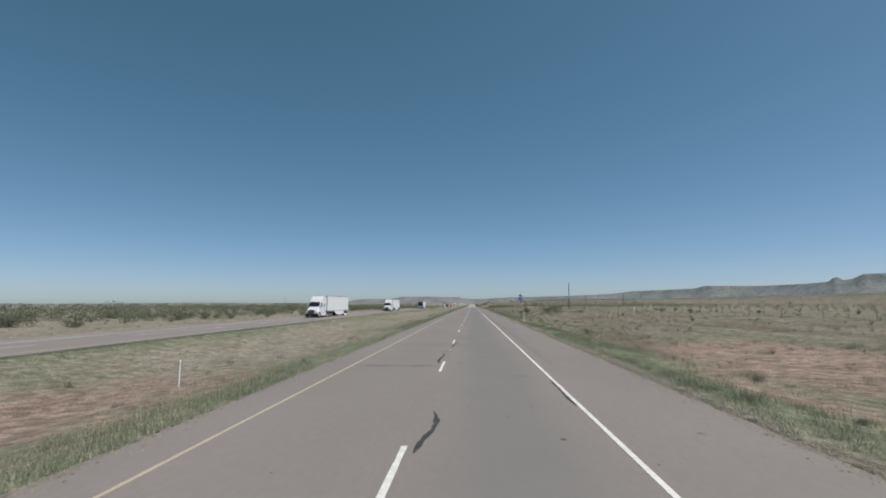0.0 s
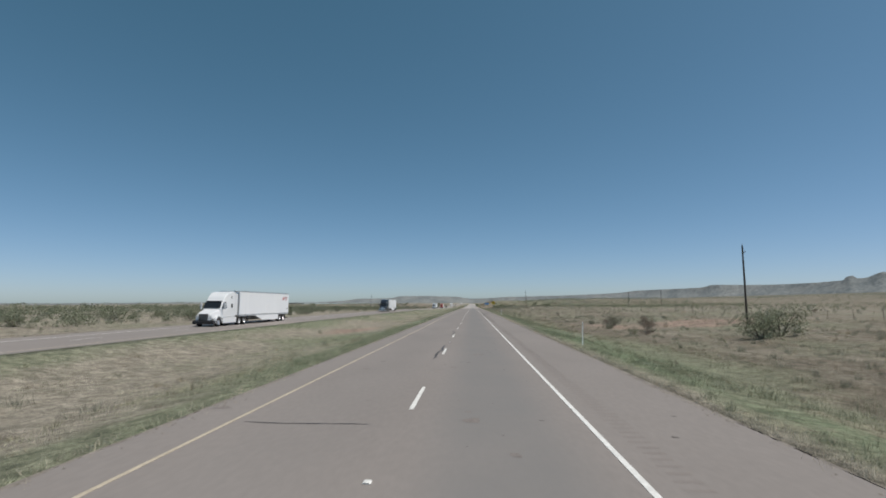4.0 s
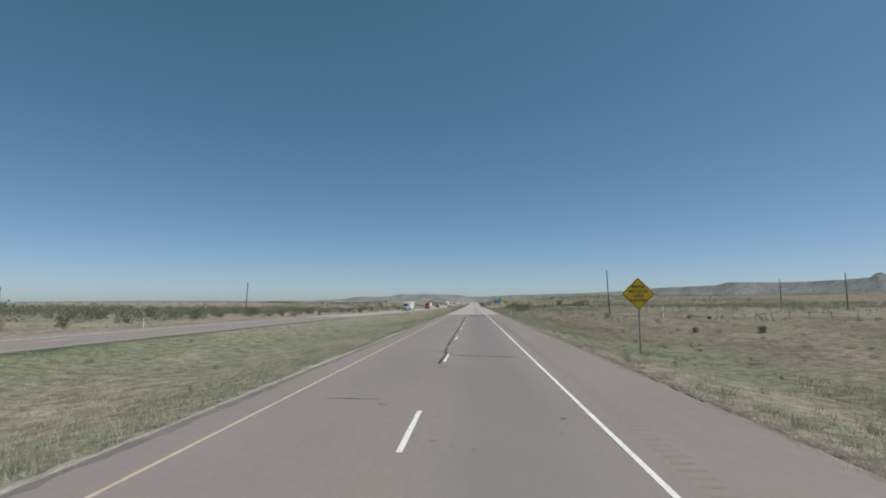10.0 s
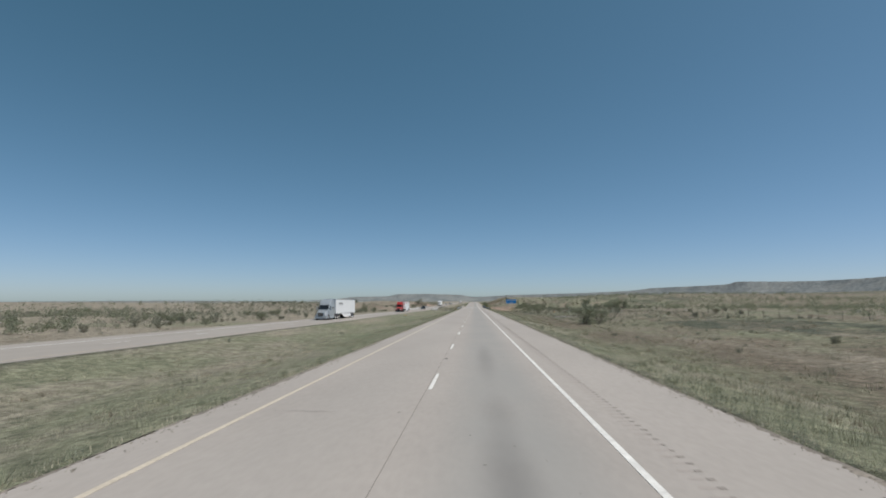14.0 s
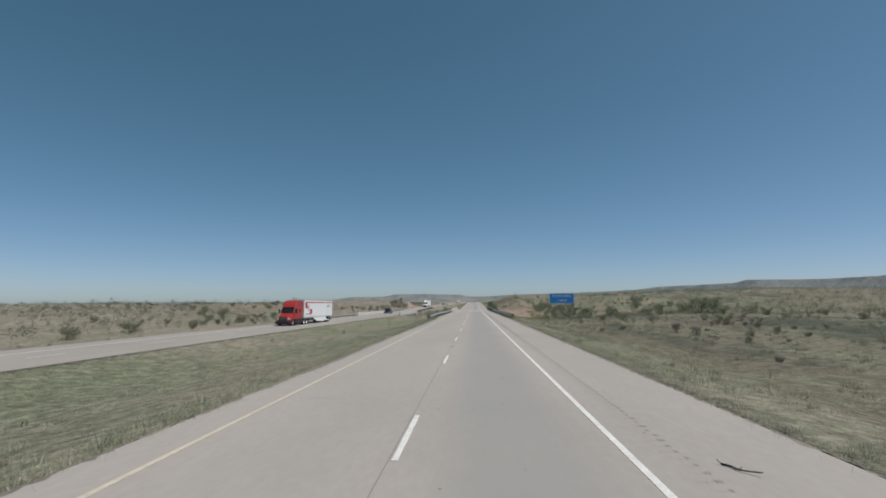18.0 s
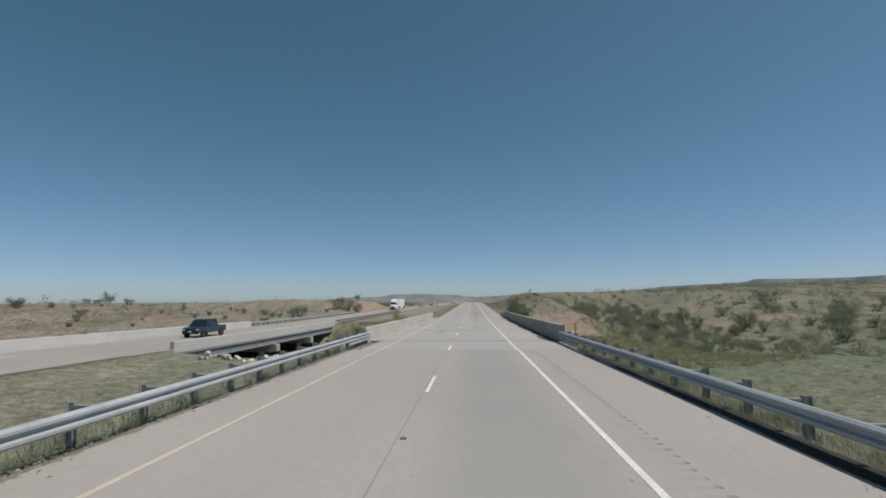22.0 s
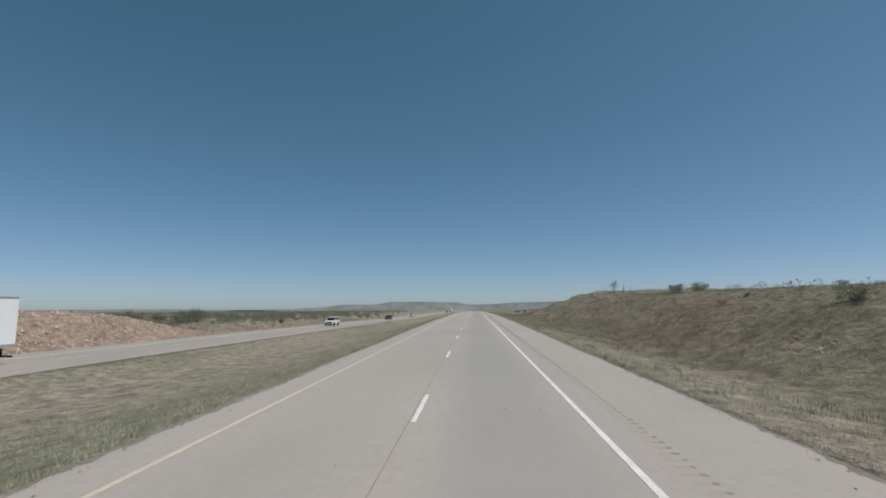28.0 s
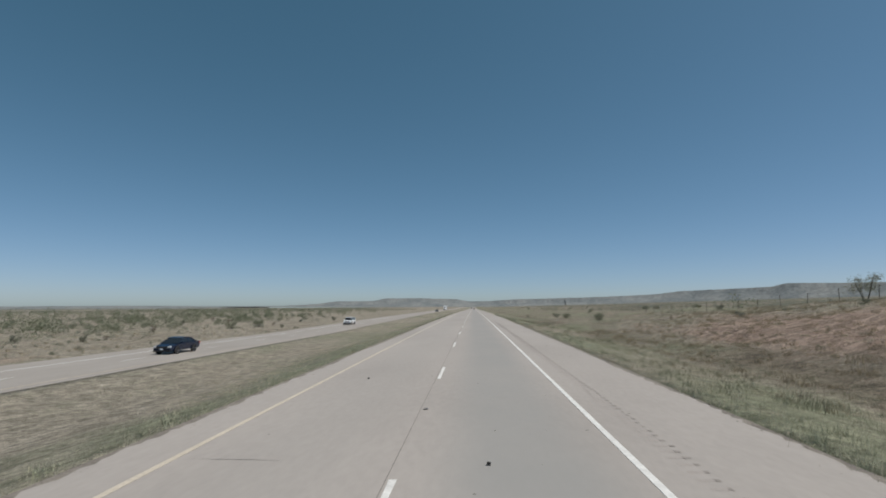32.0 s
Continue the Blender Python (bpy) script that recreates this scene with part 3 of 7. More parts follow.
for i in range(0, 125):
    y = 3.0 + 12.19 * i
    if BR0 - 3 < y < BR1:
        continue
    d = part("lane_dash", dash_meshes[i % 4], None, far_road_0 if y < 388 else far_road if y < BR0 else far_road_2)
    d.matrix_world = pose(-27.85, y, float(far_road_z(y)), math.degrees(math.atan((float(far_road_z(y + 3)) - float(far_road_z(y))) / 3)))

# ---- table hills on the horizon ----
# scrub colour with the blue-grey haze of distance mixed in
M_HILL = mat("hazed_scrub_slopes", [(0.128, 0.143, 0.148), (0.172, 0.185, 0.186), (0.215, 0.222, 0.215)], scale=0.007, fine=0.3, fine_scale=0.06, rough=1.0, spec=0.0)


def ridge(name, pts, depth, label, seed, base=0.0):
    """A table hill: crest points (x, y, height), a cliff under the rim, a talus slope towards the road and a flat top behind."""
    r = np.random.RandomState(seed)
    P = np.array(pts, dtype=float)
    seg = np.linalg.norm(np.diff(P[:, :2], axis=0), axis=1)
    s = np.concatenate([[0], np.cumsum(seg)])
    t = np.arange(0, s[-1], 22.0)
    X, Y, H = (np.interp(t, s, P[:, k]) for k in range(3))
    H = np.maximum(H + np.convolve(r.normal(0, 2.2, len(t) + 8), np.ones(9) / 9, "valid") * 1.0 + r.uniform(-0.5, 0.5, len(t)), 0.5)
    rows = []
    rim = np.convolve(r.normal(0, 1, len(t) + 10), np.ones(11) / 11, "valid") * depth * 0.12
    for k, (back, hh) in enumerate(((-1.0, -0.02), (-0.62, 0.24), (-0.35, 0.50), (-0.10, 0.86), (-0.055, 0.975), (0.0, 1.0), (0.6, 0.98), (1.0, -0.02))):
        g = np.convolve(r.normal(0, 1, len(t) + 10), np.ones(11) / 11, "valid") * depth * 0.22
        g = rim if k in (3, 4, 5) else g
        L = np.hypot(X, Y)
        dirx, diry = X / L, Y / L
        off = back * depth + g * (0 < k < 6)
        rows.append(np.stack([X + dirx * off, Y + diry * off, base + H * hh], -1))
    V = np.concatenate(rows)
    n = len(t)
    F = []
    for k in range(len(rows) - 1):
        for i in range(n - 1):
            F.append((k * n + i, k * n + i + 1, (k + 1) * n + i + 1, (k + 1) * n + i))
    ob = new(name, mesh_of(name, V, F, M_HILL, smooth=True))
    return tagged(ob, label, "hill", kind="structure")


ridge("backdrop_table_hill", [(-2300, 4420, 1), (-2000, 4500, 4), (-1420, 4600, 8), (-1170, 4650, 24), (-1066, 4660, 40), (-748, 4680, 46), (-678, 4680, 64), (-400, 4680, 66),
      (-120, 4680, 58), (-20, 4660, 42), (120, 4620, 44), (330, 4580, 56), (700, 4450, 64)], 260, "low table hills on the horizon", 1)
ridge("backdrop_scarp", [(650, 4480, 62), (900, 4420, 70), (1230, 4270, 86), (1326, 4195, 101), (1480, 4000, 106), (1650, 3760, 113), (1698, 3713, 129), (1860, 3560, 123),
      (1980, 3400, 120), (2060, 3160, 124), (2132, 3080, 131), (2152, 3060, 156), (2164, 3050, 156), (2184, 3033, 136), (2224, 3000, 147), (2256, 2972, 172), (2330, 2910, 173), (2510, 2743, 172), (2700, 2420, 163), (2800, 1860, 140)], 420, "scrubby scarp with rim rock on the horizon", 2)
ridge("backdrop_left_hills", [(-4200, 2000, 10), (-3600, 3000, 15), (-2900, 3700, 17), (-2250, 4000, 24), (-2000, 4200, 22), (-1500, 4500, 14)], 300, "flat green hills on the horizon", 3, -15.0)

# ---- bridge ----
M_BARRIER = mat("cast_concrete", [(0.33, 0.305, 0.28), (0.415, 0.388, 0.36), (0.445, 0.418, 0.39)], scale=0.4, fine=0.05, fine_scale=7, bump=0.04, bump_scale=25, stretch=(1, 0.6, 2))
# stained right wall, darkened further to deepen the shade on its face
M_BARRIER_SHADE = mat("shaded_stained_concrete", [(0.20, 0.190, 0.172), (0.275, 0.262, 0.237), (0.325, 0.309, 0.281)], scale=0.4, fine=0.08, fine_scale=6, bump=0.04, bump_scale=25, stretch=(1, 0.5, 2.5))
M_BARRIER_PALE = mat("pale_cast_concrete", [(0.42, 0.41, 0.395), (0.50, 0.49, 0.475)], scale=0.5, fine=0.08, fine_scale=14, bump=0.1, stretch=(1, 0.6, 2))
M_CONC_GREY = mat("grey_concrete", [(0.30, 0.29, 0.27), (0.40, 0.385, 0.36)], scale=0.9, fine=0.1, fine_scale=12, bump=0.15)
M_GIRDER = mat("dark_painted_steel", [(0.17, 0.185, 0.20), (0.25, 0.265, 0.28)], scale=0.6, rough=0.6, metal=0.1)
M_JOINT = mat("joint_rubber", [(0.06, 0.056, 0.054), (0.11, 0.10, 0.096)], scale=2, fine=0.2, fine_scale=20)
M_DIRT = mat("shoulder_grit", [(0.07, 0.06, 0.055), (0.15, 0.13, 0.115)], scale=1.5, fine=0.3, fine_scale=25, bump=0.5, bump_scale=40)
M_SLOT = mat("dark_slot", [(0.02, 0.02, 0.02), (0.04, 0.035, 0.03)], scale=3)
BAR_L, BAR_R = -6.6, 5.45


def deck_ribbon(name, xa, xb, y0, y1, height, material, thick=0.32, zoff=0.0):
    return ribbon(name, xa, xb, y0, y1, height, material, zoff, thick, step=2.0)


bridge = thing("bridge", pose(0, BR0, float(road_z(BR0))), "concrete road bridge with solid side walls over a creek", "bridge", kind="structure")


def under(ob, par):
    """Hang ob, built in world places, under par."""
    ob.parent = par
    ob.matrix_parent_inverse = par.matrix_world.inverted()
    return ob


JOINTS = [BR0, 683.0, 695.0, 707.2, BR1]
for a, b in zip(JOINTS[:-1], JOINTS[1:]):
    under(new("deck_slab", deck_ribbon("deck_slab", BAR_L - 0.35, BAR_R + 0.35, a + 0.10, b - 0.10, road_z, M_DECK)), bridge)
under(new("approach_slab", deck_ribbon("approach_slab", ROAD_L, ROAD_R, BR0 - 6.3, BR0 - 0.10, road_z, M_DECK)), bridge)
for i, j in enumerate(JOINTS):
    w = 0.125
    under(new("joint", deck_ribbon("joint", BAR_L + 0.02, BAR_R - 0.02, j - w, j + w, road_z, M_JOINT, 0.2, -0.012 if i in (0, 3, 4) else -0.004)), bridge)
BAR_PROFILE = [(0.0, -0.05), (0.0, 0.05), (0.055, 1.02), (0.08, 1.05), (0.33, 1.05), (0.355, 1.02), (0.355, -0.35), (0.05, -0.35)]


def sweep_y(name, profile, ox, sgn, y0, y1, height, material, step=2.0, zoff=0.0):
    """An outline (outwards, up) drawn along the road between two stations; sgn is the side it faces away to."""
    ys = np.linspace(y0, y1, max(2, int((y1 - y0) / step) + 1))
    n = len(profile)
    v, f = [], []
    for y in ys:
        x = ox(y) if callable(ox) else ox
        z = float(height(y)) + zoff
        v += [(x + sgn * u, y, z + w) for u, w in profile]
    for i in range(len(ys) - 1):
        for k in range(n):
            a, b, c, d = i * n + k, i * n + (k + 1) % n, (i + 1) * n + (k + 1) % n, (i + 1) * n + k
            f.append((a, b, c, d) if sgn < 0 else (d, c, b, a))
    f.append(tuple(range(n)) if sgn > 0 else tuple(range(n))[::-1])
    e = [(len(ys) - 1) * n + k for k in range(n)]
    f.append(tuple(e[::-1]) if sgn > 0 else tuple(e))
    return mesh_of(name, v, f, material)


PANELS = [BR0 - 1.2, 676.7, 683.0, 689.0, 695.0, 701.1, 707.2, 713.3, BR1, 721.4]
for sgn, x, lab in ((-1, BAR_L, "pale concrete bridge wall in full sun"), (1, BAR_R, "concrete bridge wall with a stained top, shade put into its colour")):
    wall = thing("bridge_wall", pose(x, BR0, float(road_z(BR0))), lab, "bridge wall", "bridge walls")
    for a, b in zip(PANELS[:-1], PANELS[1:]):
        under(new("wall_panel", sweep_y("wall_panel", BAR_PROFILE if sgn > 0 else [(u, w * 0.855 if w > 0 else w) for u, w in BAR_PROFILE], x, sgn, a + 0.012, b - 0.012, road_z, M_BARRIER_SHADE if sgn > 0 else M_BARRIER, 3.0)), wall)
    if sgn < 0:
        for y in (680.7, 687.0, 693.3, 699.6, 705.9, 709.1):
            o = under(new("drain_slot", mesh_of("drain_slot", [(0.004, -0.28, 0.02), (0.004, 0.28, 0.02), (0.03, 0.25, 0.085), (0.03, -0.25, 0.085)], [(0, 1, 2, 3)], M_SLOT)), wall)
            o.matrix_world = pose(x + 0.006, y, float(road_z(y)))
# grit washed up along the wall, its edge scalloped
rg = random.Random(8)
gys = np.arange(BR0 - 0.6, 717.5, 0.35)
gw = 0.12 + 0.62 * np.clip(0.72 + 0.26 * np.sin(gys * 0.42 + 1.6) + 0.16 * np.sin(gys * 1.15) + 0.07 * np.sin(gys * 3.1), 0.05, 1.1) * np.clip((717.5 - gys) / 9, 0.2, 1)
gv, gf_ = [], []
for i, (y, w) in enumerate(zip(gys, gw)):
    z = float(road_z(y))
    w += rg.uniform(-0.025, 0.025)
    gv += [(BAR_R - w, y, z + 0.004), (BAR_R - w * 0.6, y, z + 0.016), (BAR_R - 0.002, y, z + 0.035)]
    if i:
        k = 3 * i
        gf_ += [(k - 3, k - 2, k + 1, k), (k - 2, k - 1, k + 2, k + 1)]
grit = tagged(new("shoulder_grit", mesh_of("shoulder_grit", gv, gf_, M_DIRT)), "dark grit washed up along the wall", "grit", kind="stuff")
# small iron gratings and stains by the left wall
for y, w in ((677.8, 0.34), (689.5, 0.25), (705.1, 0.30), (711.0, 0.28), (713.2, 0.28)):
    x = BAR_L + 0.42
    v = [(x + w * (0.5 + 0.12 * math.sin(5 * k)) * math.cos(k * 0.7854), y + 0.7 * w * (0.5 + 0.12 * math.cos(3 * k)) * math.sin(k * 0.7854), float(road_z(y)) + 0.005) for k in range(8)]
    under(new("deck_stain", mesh_of("deck_stain", v, [tuple(range(8))], M_JOINT)), bridge)
# substructure
for x in (-5.0, -1.7, 1.6, 4.4):
    under(new("girder", sweep_y("girder", [(-0.2, -1.25), (0.2, -1.25), (0.2, -1.15), (0.05, -1.1), (0.05, -0.45), (0.2, -0.4), (0.2, -0.33), (-0.2, -0.33), (-0.2, -0.4), (-0.05, -0.45), (-0.05, -1.1), (-0.2, -1.15)], x, 1, BR0, BR1, road_z, M_GIRDER, 6)), bridge)
for y in (683.0, 695.0, 707.2):
    z = float(road_z(y))
    under(new("pier_cap", mesh_of("pier_cap", [(-6.4, y - 0.5, z - 2.1), (5.4, y - 0.5, z - 2.1), (5.4, y + 0.5, z - 2.1), (-6.4, y + 0.5, z - 2.1), (-6.9, y - 0.5, z - 1.25), (5.8, y - 0.5, z - 1.25), (5.8, y + 0.5, z - 1.25), (-6.9, y + 0.5, z - 1.25)],
                         [(0, 3, 2, 1), (4, 5, 6, 7), (0, 1, 5, 4), (1, 2, 6, 5), (2, 3, 7, 6), (3, 0, 4, 7)], M_CONC_GREY)), bridge)
    for x in (-4.5, 0, 3.6):
        me = bpy.data.meshes.new("pier_column")
        b = cyl_bm(0.4, (x, y, z - 5.2), (x, y, z - 2.0), 14)
        b.to_mesh(me)
        b.free()
        me.materials.append(M_CONC_GREY)
        under(new("pier_column", me), bridge)
for y in (BR0, BR1):
    z = float(road_z(y))
    for x0, x1, zz in ((BAR_L - 0.3, BAR_R + 0.3, z), (FAR_L - 0.3, FAR_R + 0.3, float(far_road_z(y)))):
        me = bpy.data.meshes.new("abutment")
        b = box_bm(x0, y - 0.45, zz - 5.0, x1, y + 0.45, zz - 0.36)
        b.to_mesh(me)
        b.free()
        me.materials.append(M_CONC_GREY)
        under(new("abutment", me), bridge)

far_bridge = thing("opposite_bridge", pose((FAR_L + FAR_R) / 2, BR0, float(far_road_z(BR0))), "second road bridge on dark steel girders", "bridge", kind="structure")
under(new("deck_slab", deck_ribbon("deck_slab", FAR_L - 0.3, FAR_R + 0.3, BR0, BR1, far_road_z, M_FARROAD)), far_bridge)
for x, sgn in ((FAR_R - 0.05, 1), (FAR_L + 0.05, -1)):
    ps = [675.5, 683.0, 695.0, 707.2, 720.5] if sgn > 0 else [BR0 - 4.0, 683.0, 695.0, 713.0]
    for a, b in zip(ps[:-1], ps[1:]):
        under(new("side_wall", sweep_y("side_wall", [(u, w * (0.54 if sgn > 0 else 0.86) if w > 0 else max(w, -0.28)) for u, w in BAR_PROFILE], x, sgn, a + 0.012, b - 0.012, far_road_z, M_BARRIER_PALE, 3.0)), far_bridge)
for x in (FAR_R + 0.2, -26.4, -29, -31.5, FAR_L - 0.2):
    under(new("girder", sweep_y("girder", [(-0.2, -1.12), (0.2, -1.12), (0.2, -1.05), (0.05, -1.01), (0.05, -0.5), (0.2, -0.45), (0.2, -0.33), (-0.2, -0.33), (-0.2, -0.45), (-0.05, -0.5), (-0.05, -1.01), (-0.2, -1.05)], x, 1, BR0, BR1, far_road_z, M_GIRDER, 6)), far_bridge)
for y in (683.0, 695.0, 707.2):
    z = float(far_road_z(y))
    me = bpy.data.meshes.new("pier_cap")
    b = box_bm(FAR_L - 0.6, y - 0.55, z - 2.0, FAR_R + 0.85, y + 0.55, z - 1.13, 0.08)
    b.to_mesh(me)
    b.free()
    me.materials.append(M_CONC_GREY)
    under(new("pier_cap", me), far_bridge)
    for x in (-33, -28.8, -24.6):
        me = bpy.data.meshes.new("pier_column")
        b = cyl_bm(0.4, (x, y, z - 5), (x, y, z - 1.95), 14)
        b.to_mesh(me)
        b.free()
        me.materials.append(M_CONC_GREY)
        under(new("pier_column", me), far_bridge)

# ---- guardrails ----
M_GALV = mat("galvanised_steel", [(0.30, 0.32, 0.335), (0.40, 0.42, 0.435)], scale=1.2, rough=0.72, metal=0.12, fine=0.08, fine_scale=10, spec=0.4)
M_POST = mat("weathered_post_steel", [(0.26, 0.255, 0.245), (0.37, 0.36, 0.345)], scale=2, rough=0.7, metal=0.3)
M_BLACK = mat("black_sheeting", [(0.02, 0.02, 0.02), (0.03, 0.03, 0.03)], rough=0.5)
M_AMBER = mat("amber_sheeting", [(0.62, 0.36, 0.05), (0.70, 0.42, 0.07)], rough=0.5)
WBEAM = [(0.000, -0.155), (0.025, -0.150), (0.080, -0.105), (0.080, -0.060), (0.010, -0.020), (0.010, 0.020), (0.080, 0.060), (0.080, 0.105), (0.025, 0.150), (0.000, 0.155)]
WBEAM = [(-u, w) for u, w in WBEAM] + [(-u + 0.006, w) for u, w in WBEAM[::-1]]
THRIE = [(0.0, -0.25), (0.025, -0.245), (0.08, -0.20), (0.08, -0.155), (0.01, -0.12), (0.01, -0.07), (0.08, -0.03), (0.08, 0.03), (0.01, 0.07), (0.01, 0.12), (0.08, 0.155), (0.08, 0.20), (0.025, 0.245), (0.0, 0.25)]
THRIE = [(-u, w) for u, w in THRIE] + [(-u + 0.006, w) for u, w in THRIE[::-1]]
post_me = {}


def guardrail(xf, y0, y1, sgn, height, ground_fn, label, top=0.70, terminal=0, spacing=1.905, thrie=None):
    """A steel beam on posts. sgn: side away from the traffic. terminal: -1 or 1 for a striped end board at y0 or y1."""
    ym = (y0 + y1) / 2
    g = thing("guardrail", pose(xf(ym), ym, float(height(ym))), label, "guardrail", "guardrails")
    ys = y0
    if thrie:
        under(new("rail_beam", sweep_y("rail_beam", THRIE, xf, sgn, thrie, y1, height, M_GALV, 1.9, top - 0.25)), g)["label"] = "three-wave rail end"
        y_end, y1 = y1, thrie
    n = max(1, round((y1 - y0) / 7.62))
    for k in range(n):
        a, b = y0 + (y1 - y0) * k / n, y0 + (y1 - y0) * (k + 1) / n
        under(new("rail_beam", sweep_y("rail_beam", [(u - 0.012 * (k % 2), w) for u, w in WBEAM], xf, sgn, a, min(b + 0.25, y1), height, M_GALV, 1.9, top - 0.155)), g)
    if "post" not in post_me:
        b = box_bm(-0.075, -0.01, -0.75, 0.075, 0.01, 0.04)
        box_bm(-0.075, -0.055, -0.75, -0.063, 0.055, 0.04, bm=b)
        box_bm(0.063, -0.055, -0.75, 0.075, 0.055, 0.04, bm=b)
        me = bpy.data.meshes.new("post")
        b.to_mesh(me)
        b.free()
        me.materials.append(M_POST)
        post_me["post"] = me
        b = box_bm(-0.17, -0.05, -0.10, 0.17, 0.05, 0.09, 0.012)
        me = bpy.data.meshes.new("spacer_block")
        b.to_mesh(me)
        b.free()
        me.materials.append(M_POST)
        post_me["block"] = me
    y = y0 + 0.6
    if thrie:
        y1 = y_end
    while y < y1 - 0.3:
        z = float(height(y)) + top - 0.155
        x = xf(y)
        p = under(new("post", post_me["post"]), g)
        p.matrix_world = pose(x + sgn * 0.40, y, z + 0.155)
        p2 = under(new("spacer_block", post_me["block"]), g)
        p2.matrix_world = pose(x + sgn * 0.17, y, z + 0.06)
        y += spacing
    if terminal:
        y = y0 if terminal < 0 else y1
        z = float(height(y)) + top - 0.155
        x = xf(y)
        me = bpy.data.meshes.new("end_head")
        b = box_bm(-0.12, -0.02, -0.2, 0.32, 0.55, 0.2, 0.02)
        b.to_mesh(me)
        b.free()
        me.materials.append(M_GALV)
        h = under(new("end_head", me), g)
        h.matrix_world = pose(x if sgn > 0 else x - 0.2, y - 0.05, z)
        bo = under(new("striped_board", mesh_of("striped_board", [(-0.21, 0, -0.2), (0.21, 0, -0.2), (0.21, 0, 0.2), (-0.21, 0, 0.2), (-0.21, 0.02, -0.2), (0.21, 0.02, -0.2), (0.21, 0.02, 0.2), (-0.21, 0.02, 0.2)],
                                                  [(0, 1, 2, 3), (5, 4, 7, 6), (0, 4, 5, 1), (1, 5, 6, 2), (2, 6, 7, 3), (3, 7, 4, 0)], M_AMBER)), g)
        bo.matrix_world = pose(x + (0.1 if sgn > 0 else -0.1), y - 0.09, z - 0.02)
        for k in (-0.36, -0.12, 0.12, 0.36):
            # one dark diagonal band, cut to the board
            s = -sgn
            poly = clip_band(k * 0.8 - 0.048, k * 0.8 + 0.048, s, 0.195)
            if len(poly) > 2:
                st = under(new("stripe", mesh_of("stripe", [(u, -0.004, w) for u, w in poly], [tuple(range(len(poly)))], M_BLACK)), bo)
                st.matrix_world = bo.matrix_world
    return g


def clip_band(c0, c1, s, h):
    """The part of the square +-h where c0 < s*u + w < c1 (scaled)."""
    poly = [(-h, -h), (h, -h), (h, h), (-h, h)]
    for sign, c in ((1, c0), (-1, c1)):
        out = []
        for i in range(len(poly)):
            p, q = poly[i], poly[(i + 1) % len(poly)]
            dp, dq = sign * ((s * p[0] + p[1]) * 0.7 - c), sign * ((s * q[0] + q[1]) * 0.7 - c)
            if dp >= 0:
                out.append(p)
            if dp * dq < 0:
                t = dp / (dp - dq)
                out.append((p[0] + (q[0] - p[0]) * t, p[1] + (q[1] - p[1]) * t))
        poly = out
        if len(poly) < 3:
            return []
    return poly


guardrail(lambda y: float(np.interp(y, [602, 640, 669.6], [-7.1, -6.45, -6.5])), 602, 669.6, -1, lambda y: road_z(y) - np.interp(y, [602, 614], [0.16, 0.0]), None, "grey steel guardrail with a striped end board", top=0.66, terminal=-1, thrie=664.2)
guardrail(lambda y: float(np.interp(y, [603, 640, 669.6], [6.15, 5.72, 5.5])), 603, 669.6, 1, road_z, None, "grey steel guardrail with a striped end board", top=0.67, terminal=-1, thrie=664.2)
guardrail(lambda y: float(np.interp(y, [720, 734, 743], [5.5, 5.75, 6.85])), 721.2, 743, 1, lambda y: road_z(y) - np.interp(y, [733, 743], [0, 0.66]), None, "grey steel guardrail turned down into the verge beyond the bridge")
guardrail(lambda y: FAR_R + 0.45, 720.4, 792, 1, far_road_z, None, "grey steel guardrail along the opposite road")
guardrail(lambda y: FAR_L - 0.3, 713, 780, -1, far_road_z, None, "grey steel guardrail on the far verge")
guardrail(lambda y: FAR_L - 0.3, 632, 666.4, -1, far_road_z, None, "grey steel guardrail on the far verge")

# low raised strips under the rails, near-black
M_EDGE_STRIP = mat("black_edge_strip", [(0.020, 0.019, 0.019), (0.046, 0.043, 0.040)], scale=3, fine=0.25, fine_scale=25, rough=0.95, bump=0.4, bump_scale=30)
for y0, y1, fx in ((611, 664, lambda y: 5.53 + 0.03 * math.sin(y * 1.3)), (722.5, 741, lambda y: float(np.interp(y, [720, 734, 743], [5.53, 5.56, 6.3])))):
    tagged(new("asphalt_curb", sweep_y("asphalt_curb", [(-0.16, -0.05), (-0.16, 0.006), (-0.06, 0.07), (0.12, 0.09), (0.26, 0.02), (0.28, -0.08)], fx, 1, y0, y1, road_z, M_EDGE_STRIP, 0.8)), "low black strip under the guardrail", "curb", "asphalt curbs")

# ---- signs ----
M_SIGN_BACK = mat("sign_aluminium", [(0.45, 0.46, 0.47), (0.52, 0.53, 0.54)], rough=0.4, metal=0.7)
M_SIGN_BLUE = mat("blue_sign_sheeting", [(0.034, 0.25, 0.63), (0.042, 0.285, 0.69)], rough=0.45, scale=2)
M_SIGN_WHITE = mat("white_sign_sheeting", [(0.72, 0.73, 0.74), (0.8, 0.8, 0.8)], rough=0.45, scale=2)
M_SIGN_YELLOW = mat("yellow_sign_sheeting", [(0.74, 0.47, 0.04), (0.80, 0.52, 0.05)], rough=0.45, scale=2)
M_SIGN_RED = mat("red_sign_sheeting", [(0.45, 0.04, 0.04), (0.5, 0.05, 0.05)], rough=0.45, scale=2)
M_SIGN_POST = mat("sign_post_steel", [(0.20, 0.21, 0.22), (0.30, 0.31, 0.32)], rough=0.55, metal=0.4, scale=3)


